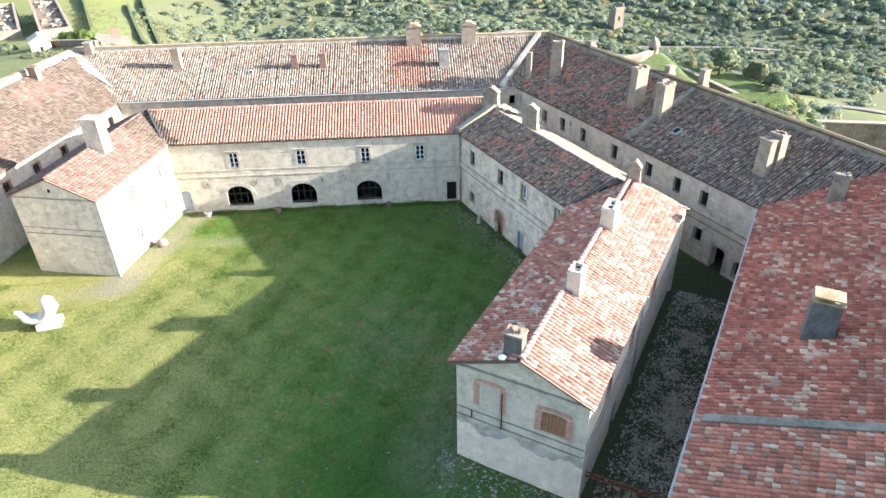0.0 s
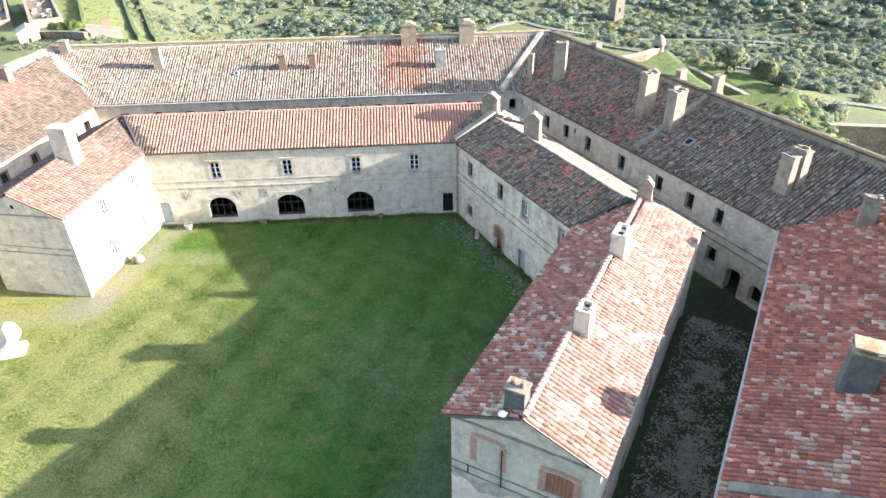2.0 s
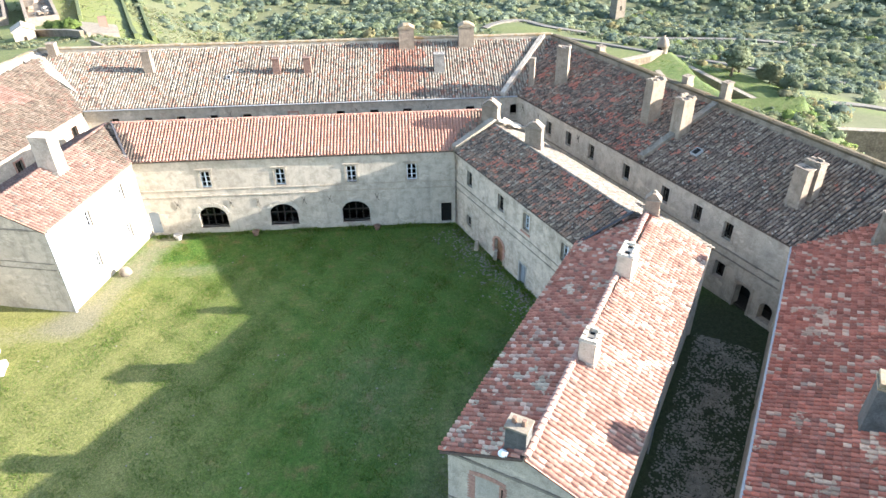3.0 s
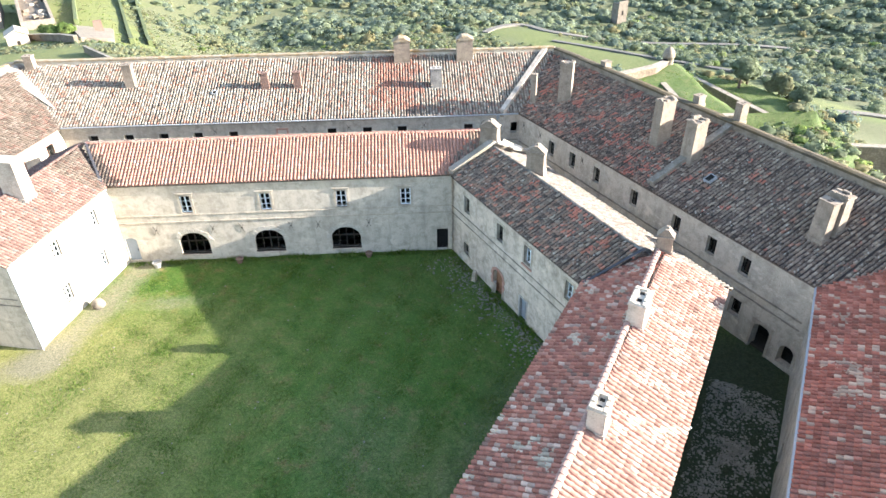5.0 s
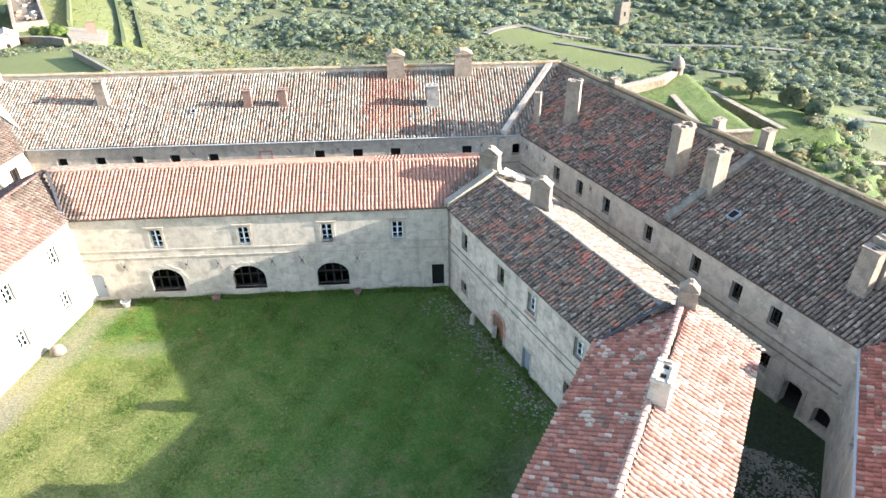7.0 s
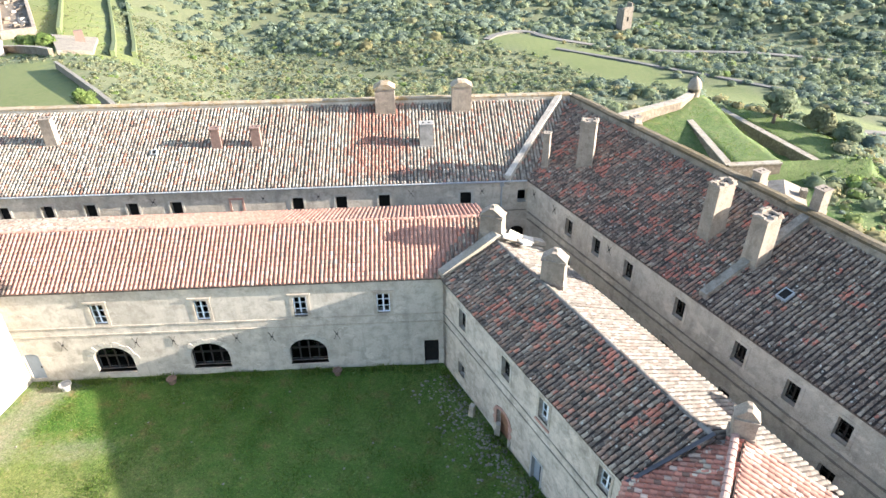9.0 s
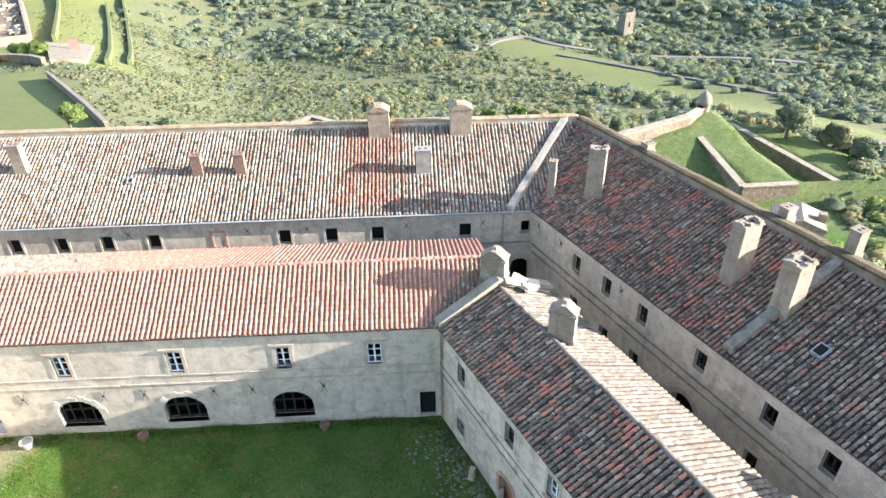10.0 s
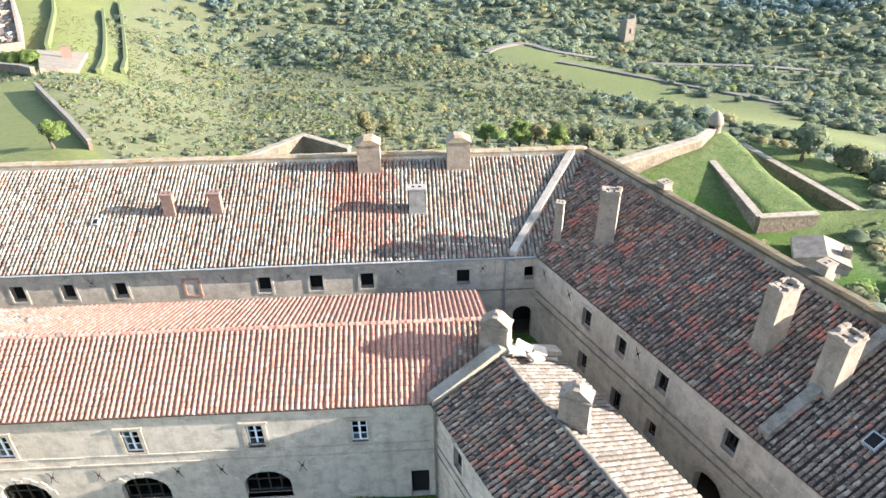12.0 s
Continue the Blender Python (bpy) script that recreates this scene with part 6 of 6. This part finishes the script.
def ball(detail):
    """Directions and triangles of an icosphere."""
    bm = bmesh.new()
    bmesh.ops.create_icosphere(bm, subdivisions=detail, radius=1)
    v = np.array([p.co[:] for p in bm.verts])
    f = np.array([[p.index for p in q.verts] for q in bm.faces])
    bm.free()
    return v, f


def crowns(r, at, R, squash, count, size, detail):
    """Leafy crowns: each a lumpy inner mass with leaf clumps standing out of it. Vertices, triangles, normals and each one's tree."""
    n = len(at)
    dirs, tri = ball(detail)
    ph = r.uniform(0, 6.28, (n, 1, 3))
    fq = r.uniform(1.6, 3.4, (n, 1, 3))

    def lump(d):
        w = np.sin(d[..., 0] * fq[..., 0] + ph[..., 0]) + np.sin(d[..., 1] * fq[..., 1] + ph[..., 1]) + np.sin((d[..., 2] + d[..., 0]) * fq[..., 2] + ph[..., 2])
        w = w + 0.7 * np.sin(d[..., 0] * 5.3 + ph[..., 2] * 2) * np.sin(d[..., 1] * 4.7 + ph[..., 0] * 3)
        return (1 + 0.13 * w)[..., None]

    flat = np.stack([np.ones(n), np.ones(n), squash], 1)[:, None]
    d0 = np.broadcast_to(dirs, (n, len(dirs), 3))
    core = at[:, None] + d0 * lump(d0) * R[:, None, None] * 0.8 * flat
    d1 = r.normal(0, 1, (n, count, 3))
    d1[..., 2] = np.abs(d1[..., 2]) * 0.9 - 0.25
    d1 /= np.linalg.norm(d1, axis=2, keepdims=True)
    c = at[:, None] + d1 * lump(d1) * R[:, None, None] * flat * r.uniform(0.78, 1.08, (n, count, 1))
    out = d1 + r.normal(0, 0.35, (n, count, 3))
    out /= np.linalg.norm(out, axis=2, keepdims=True)
    a = np.cross(out, r.normal(0, 1, (n, count, 3)))
    a /= np.linalg.norm(a, axis=2, keepdims=True) + 1e-9
    b = np.cross(out, a)
    s = (size * R)[:, None, None] * r.uniform(0.55, 1.3, (n, count, 1))
    quad = np.stack([c - a * s - b * s * 0.5, c + a * s * 0.7 - b * s * 0.8, c + a * s * 0.9 + b * s * 0.6, c - a * s * 0.5 + b * s], 2)
    nv = len(dirs)
    V = np.concatenate([core.reshape(-1, 3), quad.reshape(-1, 3)])
    F0 = (tri[None] + (nv * np.arange(n))[:, None, None]).reshape(-1, 3)
    q = n * nv + 4 * np.arange(n * count)[:, None]
    F1 = np.concatenate([q + [[0, 1, 2]], q + [[0, 2, 3]]])
    N1 = 0.75 * d1 + 0.4 * out + r.normal(0, 0.22, d1.shape) + np.array([0, 0, 1.1])
    N = np.concatenate([(0.75 * d0 + r.normal(0, 0.25, d0.shape) + np.array([0, 0, 1.1])).reshape(-1, 3), np.repeat(N1.reshape(-1, 3), 4, 0)])
    N /= np.linalg.norm(N, axis=1, keepdims=True)
    whose_v = np.concatenate([np.repeat(np.arange(n), nv), np.repeat(np.arange(n), count * 4)])
    leaf = np.repeat(np.arange(n), count)
    return V, np.concatenate([F0, F1]), N, whose_v, np.concatenate([np.repeat(np.arange(n), len(tri)), leaf, leaf])


def leafy(name, r, at, R, squash, count, size, detail, kind, mats, parent=None):
    V, F, N, wv, wf = crowns(r, at, R, squash, count, size, detail)
    ob = soup(name, V, F, mats, kind[wf], True, parent)
    tone = np.clip(r.normal(0.5, 0.17, len(at)), 0, 1)[wv]
    ob.data.attributes.new("tone", "FLOAT", "POINT").data.foreach_set("value", tone.astype(np.float32))
    ob.data.normals_split_custom_set_from_vertices(N.tolist())
    return ob


def woods(name, label, n, d0, d1, keep, rad, count, size, choice, seed, detail=2, tall=(0.8, 1.1), sink=0.55, far=None, side=(-0.61, 0.71)):
    r = np.random.RandomState(seed)
    x, y = scatter(r, n, d0, d1, keep, side)
    R = rad[0] + (rad[1] - rad[0]) * r.rand(len(x)) ** 1.6
    squash = r.uniform(tall[0], tall[1], len(x))
    z = height(x, y) + R * squash * sink
    kind = r.choice(6, len(x), p=choice)
    # past far, every crown takes the blue haze tone
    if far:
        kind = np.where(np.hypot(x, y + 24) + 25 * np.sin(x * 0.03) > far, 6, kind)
    ob = leafy(name, r, np.stack([x, y, z], 1), R, squash, count, size, detail, kind, LEAVES)
    tagged(ob, label, "trees", kind="stuff")
    return ob


def off_spur(x, y):
    """Towards 0 on the open scrubby slope beside the spur."""
    return np.clip((x + 0.45 * y - 5) / 95, 0.1, 1)


def far_side(x, y):
    return np.clip((np.hypot(x, y + 24) - 350) / 70, 0, 1)


woods("valley_woods", "dense grey-green holm oak woods across the valley", 10500, 120, 480, lambda x, y: open_land(x, y) * np.minimum(1, dense_side(x, y)) * np.clip(1.5 * soft((x, y), 0.05, 1.0), 0.2, 1), (1.4, 3.4), 72, 0.15, (0.50, 0.05, 0.01, 0.03, 0.24, 0.17), 31, tall=(0.6, 0.85), sink=0.4)
woods("far_woods", "oak woods on the far hillside in pale, hazy grey-green", 6300, 330, 720, lambda x, y: open_land(x, y) * far_side(x, y) * off_spur(x, y) * np.where((dense_side(x, y) > 0.5) & (np.hypot(x, y + 24) < 480), 0.25, 0.95), (2.4, 4.6), 30, 0.24, (0.40, 0.06, 0.0, 0.02, 0.06, 0.46), 34, tall=(0.55, 0.8), sink=0.35, far=560)
woods("slope_trees", "scattered small trees on the hillside", 9000, 85, 430, lambda x, y: open_land(x, y) * off_spur(x, y) * np.maximum(0, 1 - 1.2 * dense_side(x, y)) * np.clip(0.5 * soft((x, y), 0.045) * soft((x, y), 0.11, 1.7) + 0.03 + np.clip((np.hypot(x, y + 24) - 160) / 330, 0, 0.6) + np.clip((x + 20) / 120, 0, 0.2), 0, 1), (0.6, 2.1), 56, 0.16, (0.46, 0.30, 0.05, 0.06, 0.01, 0.12), 32, tall=(0.6, 0.85), sink=0.35)
woods("hillside_scrub", "low scrub and bushes covering the hillside", 39000, 80, 450, lambda x, y: open_land(x, y) * np.maximum(0, 1 - dense_side(x, y)) * (0.35 + 0.6 * soft((x, y), 0.13, 2.0)), (0.3, 1.0), 10, 0.34, (0.25, 0.58, 0.07, 0.04, 0.0, 0.06), 33, detail=1, tall=(0.5, 0.8), sink=0.35)


def below_ring(x, y):
    """1 on the rough ground below the east rampart, outside the mown outwork."""
    return ((0.91 * (x - 31.2) + 0.415 * (y + 17.8) > 4) & (np.hypot(x - 38, y - 44) > 15) & (np.hypot(x - 38.4, y - 26.6) > 5) & (np.hypot(x - 47, y - 48) > 9)) * (0.25 + 0.75 * soft((x, y), 0.35, 0.9))


woods("outwork_bushes", "rough bushes and brambles below the east rampart", 5200, 48, 135, below_ring, (0.3, 1.3), 46, 0.16, (0.34, 0.30, 0.16, 0.14, 0.06, 0.0), 36, tall=(0.5, 0.8), sink=0.3, side=(0.5, 1.12))
woods("spur_scrub", "rough grass clumps and low bushes on the spur", 26000, 165, 480, lambda x, y: ((x < -0.455 * y - 3) & (y > 165)) * 0.5 * soft((x, y), 0.3, 0.4), (0.25, 0.6), 10, 0.34, (0.1, 0.45, 0.35, 0.1, 0.0, 0.0), 35, detail=1, tall=(0.4, 0.6), sink=0.2)


def tree(x, y, h, R, leaf, label, seed, clumps=2600, group="trees by the outwork"):
    """A tapered trunk with limbs and a crown of leaf clumps."""
    r = np.random.RandomState(seed)
    z = float(height(x, y))
    ob = thing("tree", label, "tree", (x, y, z), group)
    g = Geo()
    trunk = [(0, 0, -0.4), (0.06 * h * r.uniform(-1, 1), 0.05 * h * r.uniform(-1, 1), h * 0.3), (0.07 * h * r.uniform(-1, 1), 0.07 * h * r.uniform(-1, 1), h * 0.62)]
    g.tube(trunk, [0.05 * h, 0.035 * h, 0.015 * h], 8)
    for i in range(6):
        a = 2 * math.pi * (i + r.rand()) / 6
        s = h * r.uniform(0.22, 0.4)
        e = (R * 0.65 * math.cos(a), R * 0.65 * math.sin(a), s + h * r.uniform(0.18, 0.35))
        g.tube([(trunk[1][0] * s / h * 3, trunk[1][1] * s / h * 3, s), (e[0] * 0.5, e[1] * 0.5, s + (e[2] - s) * 0.4), e], [0.02 * h, 0.014 * h, 0.006 * h], 6)
    part("trunk", g, BARK, ob)
    k = 11
    a, up = r.uniform(0, 6.28, k), r.uniform(0, 1, k)
    reach = R * 0.62 * np.sqrt(r.uniform(0.1, 1, k)) * (1.05 - 0.5 * up)
    lobe = np.stack([reach * np.cos(a), reach * np.sin(a), h * (0.34 + 0.42 * up)], 1)
    leafy("crown", r, lobe, R * r.uniform(0.30, 0.48, k), r.uniform(0.7, 0.95, k), clumps // k, 0.15, 3, np.zeros(k, int), [leaf], ob)


for k, (x, y, h, R, leaf, txt) in enumerate((
    (50.5, 52.0, 5.5, 3.0, LEAF_OAK, "round grey-green oak beside the outwork ditch"),
    (53.5, 55.5, 5.2, 2.7, LEAF_OAK, "round grey-green oak beside the outwork ditch"),
    (56.5, 50.5, 4.0, 2.3, LEAF_SCRUB, "bushy green tree below the outwork"),
    (59.5, 49.0, 4.6, 2.5, LEAF_OAK, "bushy dark green tree below the outwork"),
    (62.5, 47.0, 4.0, 2.4, LEAF_OCHRE, "ochre autumn tree below the outwork"),
    (57.5, 45.5, 3.2, 2.0, LEAF_OAK, "low dark bush below the outwork"),
    (66.0, 43.0, 3.6, 2.2, LEAF_OCHRE, "ochre autumn tree below the outwork"),
    (70.0, 46.0, 4.0, 2.4, LEAF_OAK, "bushy dark green tree below the outwork"),
    (49.0, 62.5, 3.2, 1.9, LEAF_SCRUB, "low green bush beyond the turret"),
    (52.0, 60.5, 3.0, 1.9, LEAF_OCHRE, "low brownish bush beyond the turret"),
    (46.0, 66.0, 3.0, 1.8, LEAF_SCRUB, "low green bush beyond the turret"),
    (-146.0, 178.0, 4.6, 3.2, LEAF_OAK, "dense dark bush beside the field hut"),
    (-151.0, 181.0, 4.8, 3.4, LEAF_OAK, "dense dark bush beside the field hut"),
    (-141.0, 176.0, 4.2, 3.0, LEAF_OAK, "dense dark bush beside the field hut"),
    (-129.0, 196.0, 4.0, 4.2, LEAF_BRIGHT, "yellow-green bush at the foot of the ruin"),
    (-122.5, 195.5, 3.6, 4.0, LEAF_BRIGHT, "yellow-green bush at the foot of the ruin"),
    (-55.0, 73.0, 5.4, 2.5, LEAF_BRIGHT, "young green tree alone in the field"),
    (-8.8, 98.0, 6.8, 2.5, LEAF_OCHRE, "yellowish tree rising behind the north rampart"),
    (-4.5, 101.0, 5.0, 2.2, LEAF_SCRUB, "green tree behind the north rampart"),
    (14.0, 92.0, 4.6, 2.1, LEAF_BRIGHT, "bright green tree behind the north rampart"),
    (20.0, 90.0, 5.6, 2.6, LEAF_BRIGHT, "bright green tree behind the north rampart"),
    (24.0, 94.0, 4.8, 2.3, LEAF_OCHRE, "yellowish tree behind the north rampart"),
    (27.0, 88.0, 5.8, 2.5, LEAF_BRIGHT, "bright green tree behind the north rampart"),
    (30.0, 97.0, 5.2, 2.6, LEAF_SCRUB, "greyish bare-branched tree below the curtain wall"),
    (35.0, 96.0, 5.4, 2.8, LEAF_SCRUB, "greyish bare-branched tree below the curtain wall"),
    (40.0, 92.0, 4.2, 2.2, LEAF_OAK, "dark green tree below the curtain wall"),
)):
    tree(x, y, h, R, leaf, txt, 50 + k)


BLADE = leaf_material("grass_blades", [(0, (0.078, 0.170, 0.021)), (0.6, (0.131, 0.205, 0.036)), (1, (0.219, 0.245, 0.076))], (0.167, 0.205, 0.056), False)


# ---- grass, stones and weeds in the courtyards ----
def blades(name, label, x, y, h, mat, seed, w=0.035):
    r = np.random.RandomState(seed)
    z = height(x, y)
    a = r.uniform(0, 2 * np.pi, len(x))
    d = np.stack([np.cos(a), np.sin(a)], 1) * w
    lean = r.normal(0, 0.5, (len(x), 2)) * h[:, None]
    P = np.stack([x, y], 1)
    V = np.stack([np.c_[P - d, z - 0.02], np.c_[P + d, z - 0.02], np.c_[P + lean, z + h]], 1).reshape(-1, 3)
    ob = soup(name, V, np.arange(len(V)).reshape(-1, 3), mat)
    tagged(ob, label, "grass", kind="stuff")


def inside_court(x, y):
    e = (x - 0.7) * -0.911 - y * 0.412 > 0.3
    s = (x + 2.0) * -0.854 + (y + 32.5) * 0.52 > 0.4
    w = (x + 29.5) * 0.977 - (y + 11.1) * 0.215 > 0.4
    return (y < -0.3) & e & (s | (y < -36.5)) & (w | (y < -11.5)) & (x > -41) & (y > -46)


r = np.random.RandomState(77)
n = 800000
x, y = r.uniform(-41, 9, n), r.uniform(-46, 0, n)
trod = np.exp(-(seg_dist(x, y, WEST_PATH) / 1.5) ** 2) + 0.8 * np.exp(-(seg_dist(x, y, TRODDEN) / 1.5) ** 2) + np.exp(-(((x + 21.8) / 3.0) ** 2 + ((y + 6.2) / 1.2) ** 2))
ok = inside_court(x, y) & (r.rand(n) < 0.2 + 0.6 * soft((x, y), 0.35) * soft((x, y), 1.1, 0.7) - 0.6 * trod)
blades("grass_tufts", "short uneven grass blades over the courtyard lawn", x[ok], y[ok], r.uniform(0.03, 0.07, ok.sum()) + 0.03 * soft((x[ok], y[ok]), 0.6, 1.0), BLADE, 78, 0.03)
# a ragged fringe of weeds along the feet of the walls
n = 5200
t = r.uniform(0, 1, n)
x = np.where(t < 0.6, r.uniform(-26.5, 0.3, n), 0)
y = -0.15 - np.abs(r.normal(0, 0.28, n))
s, d = r.uniform(0.4, 17, n), 0.12 + np.abs(r.normal(0, 0.4, n))
x, y = np.where(t < 0.6, x, E0[0] + EU[0] * s - EN[0] * d), np.where(t < 0.6, y, E0[1] + EU[1] * s - EN[1] * d)
blades("wall_foot_weeds", "ragged weeds along the foot of the courtyard walls", x, y, r.uniform(0.06, 0.3, n) * (0.4 + soft((x, y), 1.3)), BLADE, 84, 0.05)
n = 42000
x, y = r.uniform(22, 64, n), r.uniform(27, 59, n)
ok = (np.hypot(x + 12, y + 6) > 56) & (r.rand(n) < 0.15 + 0.7 * soft((x, y), 0.4))
blades("outwork_grass", "rough grass on the terrace and mound of the outwork", x[ok], y[ok], r.uniform(0.05, 0.16, ok.sum()), BLADE, 79, 0.04)


def stones(name, label, x, y, size, mat, seed):
    r = np.random.RandomState(seed)
    base = np.array([(1, 0, 0), (0.3, 0.9, 0), (-0.8, 0.5, 0), (-0.7, -0.6, 0), (0.4, -0.9, 0), (0.1, 0, 0.55)])
    n = len(x)
    s = size[:, None, None] * r.uniform(0.75, 1.25, (n, 6, 3))
    a = r.uniform(0, 2 * np.pi, n)
    c, sn = np.cos(a)[:, None], np.sin(a)[:, None]
    v = base[None] * s
    V = np.stack([v[..., 0] * c - v[..., 1] * sn + x[:, None], v[..., 0] * sn + v[..., 1] * c + y[:, None], v[..., 2] + (height(x, y) + 0.005)[:, None]], -1)
    F = np.array([(0, 1, 5), (1, 2, 5), (2, 3, 5), (3, 4, 5), (4, 0, 5)])
    ob = soup(name, V.reshape(-1, 3), (F[None] + 6 * np.arange(n)[:, None, None]).reshape(-1, 3), mat)
    tagged(ob, label, "stones", kind="stuff")


n = 36000
t, d = r.uniform(0, 23, n), r.uniform(0.4, 4.9, n)
x, y = 4.6 + SV[0] * t + SN[0] * d, -36.4 + SV[1] * t + SN[1] * d
ok = r.rand(n) < np.clip(0.06 + 1.3 * soft((x, y), 0.8) * soft((x, y), 2.1, 0.5) * np.exp(-((d - 2.7) / 1.7) ** 2), 0, 1)
STONES = plain("field_stones", (0.211, 0.192, 0.158), 0.95, vary=0.45, scale=2.5)
stones("lane_stones", "pale flat stones strewn over the back lane", x[ok], y[ok], 0.03 + 0.09 * r.rand(ok.sum()) ** 2, STONES, 80)
n = 1500
t, d = r.uniform(1, 17, n), np.abs(r.normal(0, 1.3, n)) + 0.2
x, y = E0[0] + EU[0] * t - EN[0] * d, E0[1] + EU[1] * t - EN[1] * d
ok = r.rand(n) < 0.5
stones("wall_foot_stones", "pale stones and gravel along the wall's foot", x[ok], y[ok], r.uniform(0.04, 0.13, ok.sum()), STONES, 81)
n = 420
t, d = r.uniform(-1, 8, n), np.abs(r.normal(0, 1.2, n)) + 0.2
x, y = -2.0 + 0.86 * t - 0.51 * d, -32.5 - 0.51 * t - 0.86 * d
stones("gable_foot_stones", "pale stones and gravel before the gable", x, y, 0.03 + 0.1 * r.rand(n) ** 2, STONES, 82)
n = 260
x, y = r.uniform(-30, 2, n), r.uniform(-40, -2, n)
ok = inside_court(x, y)
stones("lawn_stones", "small pale stones scattered over the lawn", x[ok], y[ok], r.uniform(0.03, 0.1, ok.sum()), STONES, 83)
